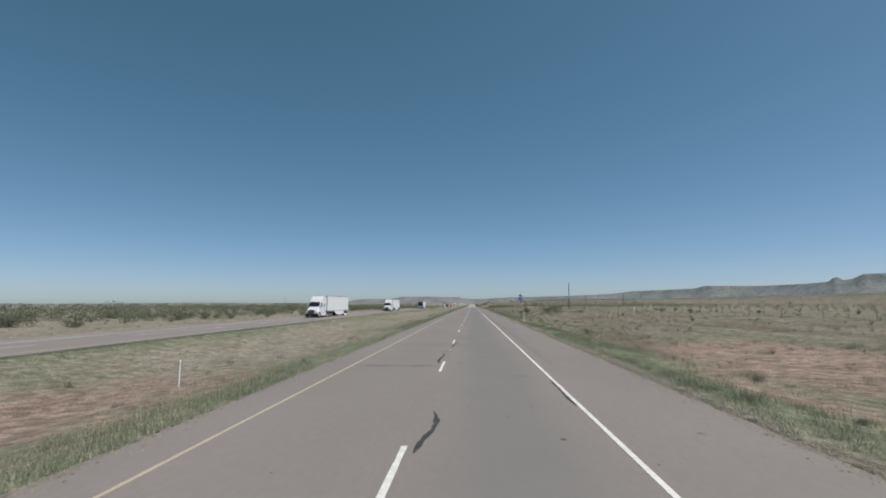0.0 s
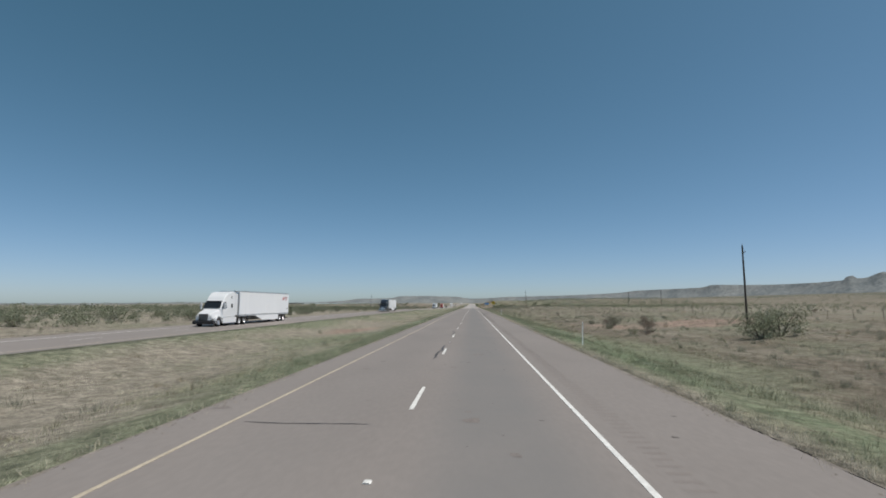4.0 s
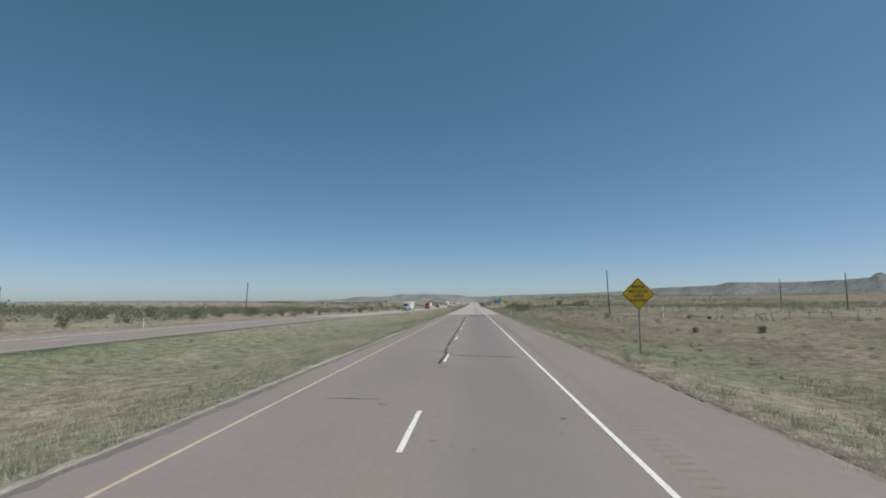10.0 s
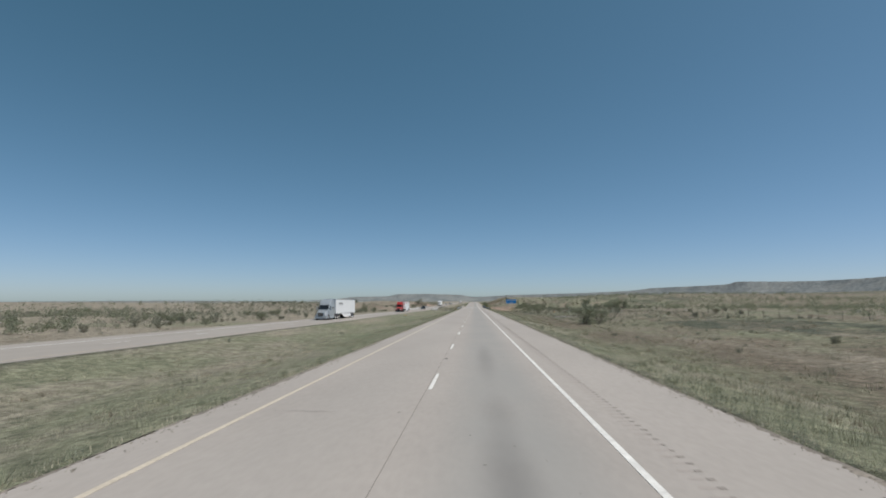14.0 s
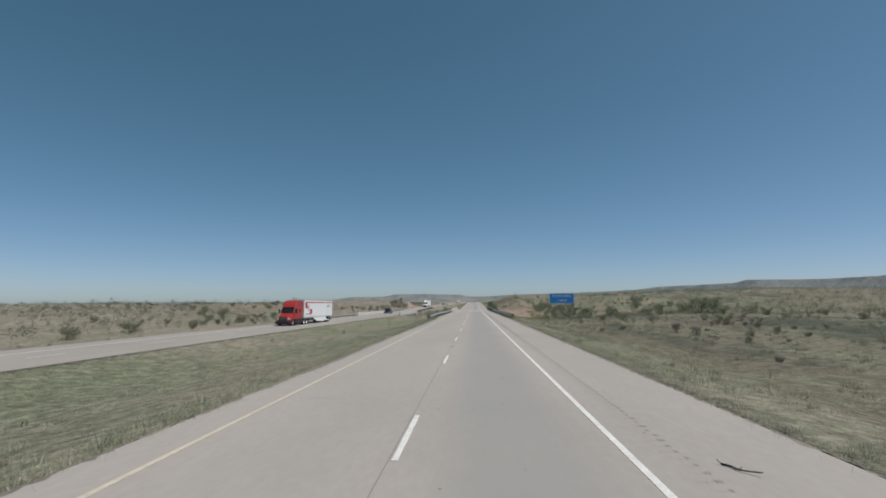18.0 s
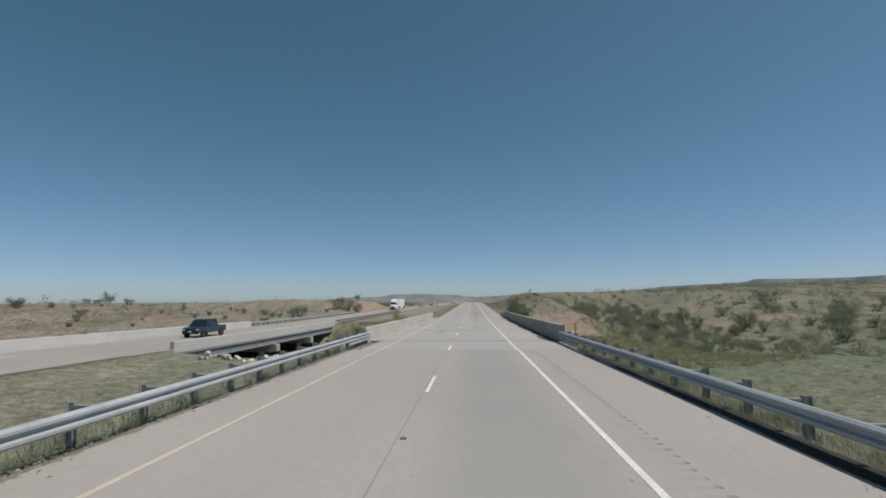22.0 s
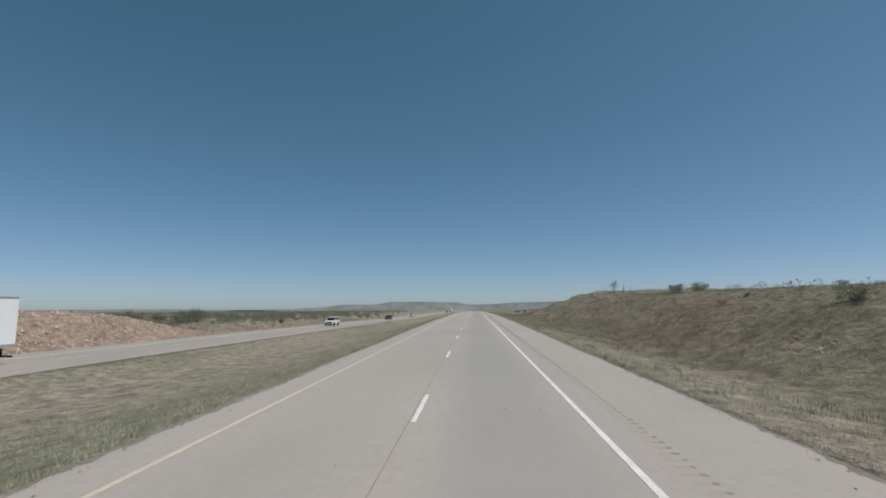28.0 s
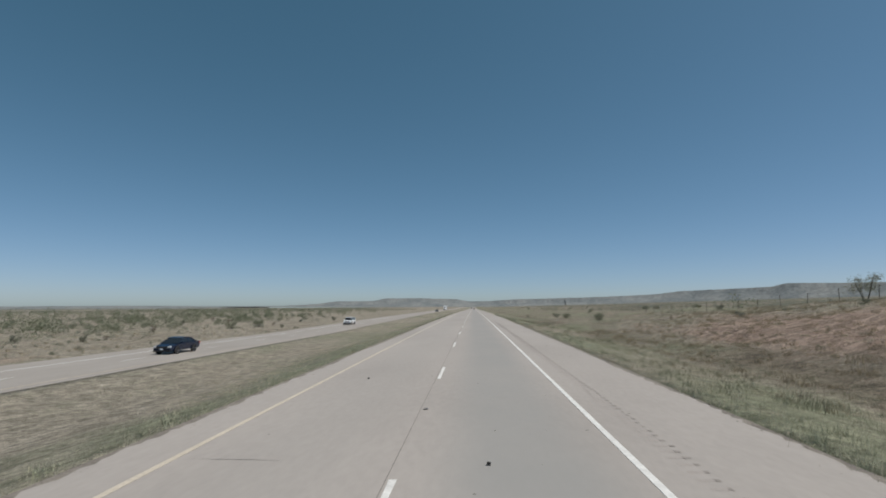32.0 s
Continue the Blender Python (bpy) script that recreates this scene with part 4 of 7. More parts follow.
def rounded(w, h, r, n=5):
    p = []
    for cx, cz, a0 in ((w / 2 - r, h / 2 - r, 0), (-w / 2 + r, h / 2 - r, 90), (-w / 2 + r, -h / 2 + r, 180), (w / 2 - r, -h / 2 + r, 270)):
        for k in range(n):
            a = radians(a0 + 90 * k / (n - 1))
            p.append((cx + r * math.cos(a), cz + r * math.sin(a)))
    return p


def plate(name, outline, y, thick, material, par, label="", dx=0.0, dz=0.0):
    """A flat plate facing -y."""
    bm = prism_bm([(u + dx, v + dz) for u, v in outline], y, y + thick, "Y")
    return part(name, bm, material, par, label)


def words(text, size, material, par, x, y, z, name="lettering", squeeze=1.0):
    cu = bpy.data.curves.new(name, "FONT")
    cu.body, cu.size, cu.align_x, cu.align_y = text, size, "CENTER", "CENTER"
    cu.extrude = 0.002
    cu.offset = 0.012 * size
    tmp = new(name, cu)
    dg = bpy.context.evaluated_depsgraph_get()
    me = bpy.data.meshes.new_from_object(tmp.evaluated_get(dg))
    bpy.data.objects.remove(tmp)
    me.materials.clear()
    me.materials.append(material)
    ob = new(name, me)
    ob.parent = par
    ob.matrix_local = pose(x, y, z, 90) @ Matrix.Diagonal((squeeze, 1, 1, 1))
    return ob


def gz(x, y):
    return float(land_z(x, y))


# picnic sign
sx, sy = 14.8, 606.3
s0 = gz(sx, sy)
sg = thing("road_sign", pose(sx, sy, s0), "blue road sign for a picnic area on two steel posts", "road sign")
zc = float(road_z(sy - 26)) + 2.376 + 0.70 - s0
W, H = 4.1, 1.70
plate("panel", rounded(W, H, 0.12), 0.0, 0.012, M_SIGN_WHITE, sg, "white border panel", 0, zc)
plate("face", rounded(W - 0.10, H - 0.10, 0.09), -0.006, 0.006, M_SIGN_BLUE, sg, "blue sign face", 0, zc)
words("PICNIC AREA", 0.45, M_SIGN_WHITE, sg, 0, -0.009, zc + 0.38, squeeze=1.16)
words("1 MILE", 0.45, M_SIGN_WHITE, sg, 0.05, -0.009, zc - 0.36, squeeze=1.16)
for x in (-1.22, 1.22):
    part("post", box_bm(x - 0.05, 0.013, -0.2, x + 0.05, 0.11, zc + 0.8), M_SIGN_POST, sg)

# ice warning
sx, sy = 8.95, 317.4
s0 = gz(sx, sy)
zc = float(road_z(sy - 14)) + 2.82 - s0
sg = thing("warning_sign", pose(sx, sy, s0, 0, 0, -3), "yellow diamond sign warning of ice on the bridge", "warning sign")
dia = lambda r: [(0, -r), (r, 0), (0, r), (-r, 0)]
plate("panel", dia(0.88), 0.0, 0.008, M_SIGN_YELLOW, sg, "yellow diamond panel", 0, zc)
plate("border", dia(0.83), -0.004, 0.004, M_BLACK, sg, "black border line", 0, zc)
plate("face", dia(0.795), -0.008, 0.004, M_SIGN_YELLOW, sg, "yellow sign face", 0, zc)
for i, tx in enumerate(("BRIDGE", "MAY ICE IN", "COLD", "WEATHER")):
    words(tx, 0.215, M_BLACK, sg, 0, -0.011, zc + 0.38 - 0.25 * i, squeeze=0.93)
part("post", box_bm(-0.03, 0.009, -0.2, 0.03, 0.07, zc + 0.55), M_SIGN_POST, sg)

# route marker
sx, sy = 9.35, 96.0
s0 = gz(sx, sy)
sg = thing("route_marker", pose(sx, sy, s0), "blue route shield under an east plate on a slim post", "route marker")
zb = float(road_z(66.7)) - s0
plate("direction_plate", rounded(0.66, 0.36, 0.04), 0.0, 0.006, M_SIGN_WHITE, sg, "white bordered plate", 0, zb + 3.85)
plate("direction_face", rounded(0.60, 0.30, 0.03), -0.004, 0.004, M_SIGN_BLUE, sg, "blue plate face", 0, zb + 3.85)
words("EAST", 0.27, M_SIGN_WHITE, sg, 0, -0.006, zb + 3.85)


def shield(s):
    return [(0, -0.42 * s), (0.2 * s, -0.33 * s), (0.36 * s, -0.12 * s), (0.39 * s, 0.1 * s), (0.30 * s, 0.40 * s), (0.15 * s, 0.36 * s), (0, 0.40 * s), (-0.15 * s, 0.36 * s), (-0.30 * s, 0.40 * s), (-0.39 * s, 0.1 * s), (-0.36 * s, -0.12 * s), (-0.2 * s, -0.33 * s)]


plate("shield_panel", shield(1.06), 0.0, 0.006, M_SIGN_WHITE, sg, "white shield panel", 0, zb + 3.12)
plate("shield_face", [(u, v) for u, v in shield(0.99)], -0.004, 0.004, M_SIGN_BLUE, sg, "blue shield face", 0, zb + 3.12)
plate("shield_band", [(-0.30, 0.20), (0.30, 0.20), (0.265, 0.375), (0.14, 0.335), (0, 0.37), (-0.14, 0.335), (-0.265, 0.375)], -0.007, 0.003, M_SIGN_RED, sg, "red shield band", 0, zb + 3.12)
words("40", 0.50, M_SIGN_WHITE, sg, 0, -0.008, zb + 3.02)
part("post", box_bm(-0.025, 0.008, -0.2, 0.025, 0.055, zb + 4.45), M_SIGN_POST, sg)

# roadside posts
M_POSTWHITE = mat("white_plastic", [(0.76, 0.76, 0.75), (0.84, 0.84, 0.83)], rough=0.6, scale=5)
_pw = M_POSTWHITE.node_tree.nodes["Principled BSDF"].inputs      # thin plastic, light passes through
_pw["Subsurface Weight"].default_value, _pw["Subsurface Scale"].default_value = 0.7, 0.08
_pw["Subsurface Radius"].default_value = (1.0, 1.0, 1.0)
M_ORANGE = mat("orange_marker", [(0.55, 0.26, 0.05), (0.62, 0.31, 0.07)], rough=0.6, scale=5)
M_WOODPOST = mat("weathered_wood", [(0.11, 0.095, 0.08), (0.20, 0.175, 0.15)], rough=0.9, scale=3, stretch=(6, 6, 0.6), bump=0.3)


def delineator(x, y, h=1.35, lean=0.0):
    t = thing("delineator_post", pose(x, y, gz(x, y) - 0.02, lean, lean * 0.6), "slim white delineator post beside the road", "delineator", "delineator posts")
    part("blade", cyl_bm(0.032, (0, 0, 0), (0, 0, h), 10), M_POSTWHITE, t)
    part("reflector", box_bm(-0.025, -0.046, h - 0.2, 0.025, -0.039, h - 0.08), M_SIGN_BACK, t, "silver reflector")
    return t


for i, y in enumerate((-10.5, 69.6, 147.3, 226.0, 386.4)):
    delineator((7.05, 7.25, 7.05, 6.75, 7.15)[i], y, 1.42, (1.5, -1, 2, 0, -1.2)[i])
delineator(-11.55, 19.2, 1.1, 0.5)
delineator(-36.5, 108.0, 1.3)
delineator(-36.6, 343.0, 1.2)
for x, y in ((18.6, 522.5), (-14.8, 512.5)):
    t = thing("culvert_marker", pose(x, y, gz(x, y)), "slim marker post with an orange plate at a culvert", "marker", "culvert markers")
    part("post", box_bm(-0.018, -0.015, -0.1, 0.018, 0.015, 1.32), M_GALV, t)
    part("plate", box_bm(-0.05, -0.024, 0.95, 0.05, -0.016, 1.3), M_AMBER, t, "amber plate")
for x, y, h in ((32.3, 377.0, 2.3), (33.0, 103.0, 2.0), (44.0, 640.0, 2.2)):
    t = thing("pipeline_marker", pose(x, y, gz(x, y)), "white pipeline marker post in the grass", "marker post", "pipeline markers")
    part("post", cyl_bm(0.05, (0, 0, -0.2), (0, 0, h - 0.25), 10), M_POSTWHITE, t)
    part("cap", cyl_bm(0.062, (0, 0, h - 0.25), (0, 0, h), 10, 0.05), M_ORANGE, t, "orange cap")

for x in (-7.55, 6.45):
    y = 669.3
    t = thing("object_marker", pose(x, y, gz(x, y)), "slim post with a yellow marker plate behind the rail", "marker", "bridge markers")
    zt = float(road_z(y)) - gz(x, y)
    part("post", box_bm(-0.02, -0.015, -0.1, 0.02, 0.015, zt + 1.1), M_SIGN_POST, t)
    part("plate", box_bm(-0.075, -0.024, zt + 0.72, 0.075, -0.016, zt + 1.15), M_SIGN_YELLOW, t, "yellow plate")
x, y = 7.6, 740.0
t = thing("marker_post", pose(x, y, gz(x, y)), "slim dark steel post behind the turned-down rail", "marker post")
part("post", box_bm(-0.016, -0.014, -0.2, 0.016, 0.014, 1.3), M_SIGN_POST, t)
# culvert headwall and rock
hx, hy = 18.2, 519.5
t = thing("culvert_headwall", pose(hx, hy, gz(hx + 2, hy)), "low pale concrete culvert headwall", "headwall")
part("wall", box_bm(0, -0.12, -0.6, 6.2, 0.14, 0.18, 0.02), M_CONC_GREY, t)
part("wing", box_bm(6.0, -0.12, -0.6, 6.3, 1.6, 0.10, 0.02), M_CONC_GREY, t)
M_ROCK = mat("pale_rock", [(0.38, 0.36, 0.33), (0.52, 0.50, 0.46)], scale=1.5, fine=0.15, fine_scale=8, per_object=0.15)
rk = random.Random(4)
rock_me = []
for k in range(3):
    bm = bmesh.new()
    bmesh.ops.create_icosphere(bm, subdivisions=1, radius=0.2)
    for vtx in bm.verts:
        vtx.co *= rk.uniform(0.7, 1.2)
        vtx.co.z *= 0.6
    me = bpy.data.meshes.new("rock")
    bm.to_mesh(me)
    bm.free()
    me.materials.append(M_ROCK)
    rock_me.append(me)
for k in range(60):
    x, y = hx + rk.uniform(-0.6, 6.6), hy - rk.uniform(0.2, 1.3)
    o = tagged(new("rock", rock_me[k % 3]), "pale rock at the culvert", "rock", "culvert rocks")
    o.matrix_world = pose(x, y, gz(x, y) + 0.02, rk.uniform(0, 40), rk.uniform(0, 40), rk.uniform(0, 360)) @ Matrix.Scale(rk.uniform(0.5, 1.2), 4)

for k in range(26):
    x, y = rk.uniform(-21, -9), rk.uniform(671, 676)
    o = tagged(new("rock", rock_me[k % 3]), "grey rock on the creek bank", "rock", "creek bank rocks")
    o.matrix_world = pose(x, y, gz(x, y) + 0.05, rk.uniform(0, 40), rk.uniform(0, 40), rk.uniform(0, 360)) @ Matrix.Scale(rk.uniform(0.8, 2.0), 4)

# clods of red soil fallen along the cut and the bank
M_CLOD = mat("red_clods", [(0.20, 0.145, 0.115), (0.31, 0.24, 0.195), (0.43, 0.35, 0.295)], scale=1.2, fine=0.2, fine_scale=9, per_island=0.25)


def clod_heap(name, n, x0, x1, y0, y1, s0, s1, seed, label):
    r = np.random.RandomState(seed)
    x, y = (x0 + x1) / 2 + (x1 - x0) * np.clip(r.normal(0, 0.28, n), -0.6, 0.6), r.uniform(y0, y1, n)
    x = x + np.sin(y * 0.06)
    s = s0 + (s1 - s0) * r.uniform(0, 1, n) ** 4
    c = np.stack([x, y, land_z(x, y)], -1)
    a = r.uniform(0, 6.28, n)
    P = [c + np.stack([np.cos(a + k * 1.257) * s * r.uniform(0.7, 1.3, n), np.sin(a + k * 1.257) * s * r.uniform(0.7, 1.3, n), -0.3 * s], -1) for k in range(5)]
    P += [c + np.stack([np.cos(a + k * 2.09) * s * 0.5, np.sin(a + k * 2.09) * s * 0.5, s * r.uniform(0.35, 0.8, n)], -1) for k in range(3)]
    V = np.stack(P, 1).reshape(-1, 3)
    T = np.array([[0, 1, 5], [1, 6, 5], [1, 2, 6], [2, 3, 6], [3, 7, 6], [3, 4, 7], [4, 0, 7], [0, 5, 7], [5, 6, 7]])
    F = (T[None] + 8 * np.arange(n)[:, None, None]).reshape(-1)
    tagged(new(name, soup(name, V, np.full(9 * n, 3), F, M_CLOD)), label, "clods", kind="stuff")


clod_heap("red_clods", 2600, 15.4, 18.0, 800, 985, 0.03, 0.13, 1, "clods of red soil along the foot of the cut")
clod_heap("red_clods", 2200, 15.5, 32.0, 815, 975, 0.025, 0.10, 2, "clods of red soil strewn over the cut")
clod_heap("red_clods", 5200, -49.0, -37.5, 808, 884, 0.06, 0.26, 3, "clods of red soil over the bank")
clod_heap("red_clods", 500, 12.0, 26.0, 8, 45, 0.03, 0.12, 4, "clods of red soil on the bare patch")

# ---- power poles ----
M_POLE = mat("tarred_pole_wood", [(0.045, 0.04, 0.037), (0.09, 0.078, 0.07)], rough=0.9, scale=2, stretch=(5, 5, 0.4), bump=0.2)


def power_pole(x, y, h, arm=True, lean=0.0, r=0.14):
    t = thing("power_pole", pose(x, y, gz(x, y), 0, lean), "dark wooden power pole in the grassland", "power pole", "power poles")
    part("pole", cyl_bm(r, (0, 0, -0.5), (0, 0, h), 12, r * 0.65), M_POLE, t)
    part("insulator", cyl_bm(0.05, (0, 0, h), (0, 0, h + 0.25), 8, 0.03), M_SIGN_BACK, t)
    if arm:
        part("bracket", box_bm(-0.05, -0.04, h - 0.9, 0.35, 0.04, h - 0.82), M_POLE, t)
        part("insulator", cyl_bm(0.045, (0.32, 0, h - 0.82), (0.32, 0, h - 0.62), 8, 0.03), M_SIGN_BACK, t)
    return t


power_pole(32.4, 411, 10.2, True, -2.0)
power_pole(35.0, 181, 9.5)
power_pole(95.5, 423, 9.7)
power_pole(-63.0, 423.5, 8.6, True, 1.5)
power_pole(-180.0, 467.0, 9.5)
power_pole(175.0, 584, 15.0, False, 0, 0.25)

# ---- wire fences ----


def fence(points, label, step=4.2, seed=1, h=1.25):
    r = random.Random(seed)
    P = [Vector((x, y)) for x, y in points]
    ps = []
    for a, b in zip(P[:-1], P[1:]):
        n = int((b - a).length / step)
        ps += [a + (b - a) * k / n for k in range(n)]
    f = thing("wire_fence", pose(ps[0].x, ps[0].y, gz(ps[0].x, ps[0].y)), label, "fence", "wire fences")
    bm = cyl_bm(0.032, (0, 0, -0.3), (0, 0, h), 7, 0.028)
    thin = bpy.data.meshes.new("post")
    bm.to_mesh(thin)
    bm.free()
    thin.materials.append(M_WOODPOST)
    bm = cyl_bm(0.07, (0, 0, -0.3), (0, 0, h + 0.15), 9, 0.065)
    thick = bpy.data.meshes.new("corner_post")
    bm.to_mesh(thick)
    bm.free()
    thick.materials.append(M_WOODPOST)
    tops = []
    for i, p in enumerate(ps):
        z = gz(p.x, p.y)
        o = under(new("corner_post" if i % 24 == 6 else "post", thick if i % 24 == 6 else thin), f)
        o.matrix_world = pose(p.x, p.y, z, r.uniform(-3, 3), r.uniform(-3, 3)) @ Matrix.Diagonal((1, 1, r.uniform(0.85, 1.1), 1))
        tops.append((p.x, p.y, z))
    v, fc = [], []
    for wz in (0.35, 0.7, 1.05):
        for i, (x, y, z) in enumerate(tops):
            v += [(x - 0.05, y, z + wz), (x - 0.05, y, z + wz + 0.006)]
            if i:
                k = len(v)
                fc.append((k - 4, k - 2, k - 1, k - 3))
    under(new("wire", mesh_of("wire", v, fc, M_GALV)), f)


fence([(45, -10), (45, 330), (46, 560)], "old wire fence on thin weathered posts", seed=1)
fence([(46, 560), (52, 640)], "old wire fence on thin weathered posts", seed=2)
fence([(34, 893), (32.5, 912), (31.5, 960), (34, 1060)], "old wire fence along the crest of the cut", seed=3)

# ---- vehicles on the opposite road ----


def paint(name, col, rough=0.32, metal=0.0):
    return mat(name, [tuple(c * 0.94 for c in col), col], rough=rough, metal=metal, scale=0.8, spec=0.5)


M_PW, M_PSILVER = paint("white_truck_paint", (0.68, 0.69, 0.70)), paint("silver_truck_paint", (0.40, 0.43, 0.46), 0.35, 0.4)
M_PNAVY, M_PRED = paint("navy_truck_paint", (0.018, 0.024, 0.036), 0.25), paint("red_truck_paint", (0.33, 0.03, 0.025))
M_PBLUE, M_PCARW = paint("dark_blue_car_paint", (0.012, 0.022, 0.05), 0.22, 0.2), paint("white_car_paint", (0.74, 0.75, 0.76), 0.25)
M_PSLATE = paint("slate_blue_car_paint", (0.035, 0.06, 0.085), 0.25, 0.2)
M_TRAILER = mat("white_trailer_panels", [(0.70, 0.71, 0.73), (0.75, 0.76, 0.77)], rough=0.4, scale=0.5, fine=0.02, fine_scale=3, stretch=(1, 2, 0.3))
M_TRIM = mat("trailer_rail_aluminium", [(0.42, 0.43, 0.45), (0.55, 0.56, 0.58)], rough=0.4, metal=0.6, scale=2)
M_GLASSD = mat("dark_vehicle_glass", [(0.012, 0.014, 0.016), (0.02, 0.022, 0.025)], rough=0.06, spec=0.7)
M_TYRE = mat("tyre_rubber", [(0.018, 0.018, 0.018), (0.03, 0.03, 0.03)], rough=0.85, scale=6)
M_RIM = mat("alloy_rim", [(0.5, 0.5, 0.52), (0.62, 0.62, 0.64)], rough=0.3, metal=0.8)
M_CHASSIS = mat("dark_chassis", [(0.02, 0.02, 0.022), (0.04, 0.04, 0.042)], rough=0.7, scale=3)
M_CHROME = mat("chrome_trim", [(0.55, 0.56, 0.57), (0.65, 0.66, 0.67)], rough=0.2, metal=0.9)
M_LAMP = mat("clear_headlamp", [(0.7, 0.72, 0.74), (0.8, 0.8, 0.8)], rough=0.15, spec=0.6)
M_TAIL = mat("red_tail_lamp", [(0.35, 0.015, 0.012), (0.42, 0.02, 0.015)], rough=0.25, spec=0.6)
M_LOGO_RED = mat("red_trailer_print", [(0.40, 0.03, 0.035), (0.46, 0.04, 0.045)], rough=0.5)
M_LOGO_GREY = mat("grey_trailer_print", [(0.10, 0.10, 0.10), (0.15, 0.15, 0.15)], rough=0.5)
MESHES = {}


def cpart(key, build, material, parent, label="", smooth=False, at=None):
    """A part whose mesh is shared between alike vehicles."""
    k = (key, material.name)
    if k not in MESHES:
        bm = build()
        me = bpy.data.meshes.new(key.split("|")[0])
        bm.normal_update()
        bm.to_mesh(me)
        bm.free()
        me.materials.append(material)
        if smooth:
            me.polygons.foreach_set("use_smooth", [True] * len(me.polygons))
        MESHES[k] = me
    ob = new(key.split("|")[0], MESHES[k])
    ob.parent = parent
    if at is not None:
        ob.matrix_local = at
    if label:
        ob["label"] = label
    return ob


def lathe(profile, seg, axis_x=True):
    """Turn (radius, across) about the x axis."""
    bm = bmesh.new()
    rings = []
    for k in range(seg):
        a = 2 * math.pi * k / seg
        rings.append([bm.verts.new((w, r * math.cos(a), r * math.sin(a))) for r, w in profile])
    n = len(profile)
    for k in range(seg):
        for i in range(n - 1):
            bm.faces.new((rings[k][i], rings[(k + 1) % seg][i], rings[(k + 1) % seg][i + 1], rings[k][i + 1]))
    bmesh.ops.recalc_face_normals(bm, faces=bm.faces)
    return bm


def wheel(parent, x, y, r, w, out, kind):
    """A tyre with its rim; out is the side that shows (1 or -1)."""
    t = cpart("wheel|" + kind, lambda: lathe([(r * 0.58, -w / 2), (r * 0.93, -w / 2), (r, -w * 0.36), (r, w * 0.36), (r * 0.93, w / 2), (r * 0.58, w / 2), (r * 0.55, 0), (r * 0.58, -w / 2)], 24), M_TYRE, parent, "black tyre", True,
              pose(x, y, r))
    s = 1 if out > 0 else -1
    cpart("rim|%s%d" % (kind, s), lambda: lathe([(r * 0.58, s * w * 0.46), (r * 0.54, s * w * 0.40), (r * 0.46, s * w * 0.20), (r * 0.26, s * w * 0.22), (r * 0.22, s * w * 0.40), (0.02, s * w * 0.42), (0.0, s * w * 0.42)], 20), M_RIM, t, "pale alloy rim", True)
    return t


def quad_plate(pts, depth):
    """A thin solid from four points, drawn back along its normal."""
    bm = bmesh.new()
    p = [Vector(q) for q in pts]
    n = (p[1] - p[0]).cross(p[2] - p[0]).normalized()
    a = [bm.verts.new(q) for q in p]
    b = [bm.verts.new(q - n * depth) for q in p]
    m = len(p)
    fs = [bm.faces.new(a), bm.faces.new(b[::-1])]
    for i in range(m):
        fs.append(bm.faces.new((a[i], b[i], b[(i + 1) % m], a[(i + 1) % m])))
    bmesh.ops.recalc_face_normals(bm, faces=fs)
    return bm


def cab_shell():
    """Sleeper cab with a raked screen and a roof fairing, tapered upwards."""
    bm = bmesh.new()
    # side outline (y, z, half width)
    o = [(1.75, 0.95, 1.12), (5.0, 0.95, 1.22), (5.05, 2.6, 1.22), (5.05, 3.85, 1.18), (4.7, 3.98, 1.12), (3.6, 3.86, 1.08), (2.85, 3.35, 1.02), (2.5, 2.92, 1.02), (2.38, 2.82, 1.02), (1.85, 1.98, 1.05)]
    L = [bm.verts.new((-w, y, z)) for y, z, w in o]
    R = [bm.verts.new((w, y, z)) for y, z, w in o]
    n = len(o)
    bm.faces.new(L)
    bm.faces.new(R[::-1])
    for i in range(n):
        bm.faces.new((L[i], R[i], R[(i + 1) % n], L[(i + 1) % n]))
    bmesh.ops.recalc_face_normals(bm, faces=bm.faces)
    bmesh.ops.bevel(bm, geom=list(bm.edges), offset=0.09, segments=3, affect="EDGES", clamp_overlap=True)
    return bm


def hood_shell():
    bm = bmesh.new()
    o = [(0.12, 0.62, 0.78), (0.16, 1.25, 0.80), (0.40, 1.52, 0.80), (1.90, 1.98, 0.98), (1.95, 0.95, 1.05), (0.9, 0.9, 0.95)]
    L = [bm.verts.new((-w, y, z)) for y, z, w in o]
    R = [bm.verts.new((w, y, z)) for y, z, w in o]
    n = len(o)
    bm.faces.new(L)
    bm.faces.new(R[::-1])
    for i in range(n):
        bm.faces.new((L[i], R[i], R[(i + 1) % n], L[(i + 1) % n]))
    bmesh.ops.recalc_face_normals(bm, faces=bm.faces)
    bmesh.ops.bevel(bm, geom=list(bm.edges), offset=0.10, segments=3, affect="EDGES", clamp_overlap=True)
    return bm


def fender(s):
    bm = bmesh.new()
    pts = []
    for k in range(9):
        a = radians(200 - 25 * k)
        pts.append((1.3 + 0.66 * math.cos(a), 0.55 + 0.66 * math.sin(a)))
    inner = [(1.3 + 0.57 * math.cos(radians(200 - 25 * k)), 0.55 + 0.57 * math.sin(radians(200 - 25 * k))) for k in range(9)]
    prof = pts + inner[::-1]
    x0, x1 = (0.72, 1.2) if s > 0 else (-1.2, -0.72)
    return prism_bm(prof, x0, x1, "X")


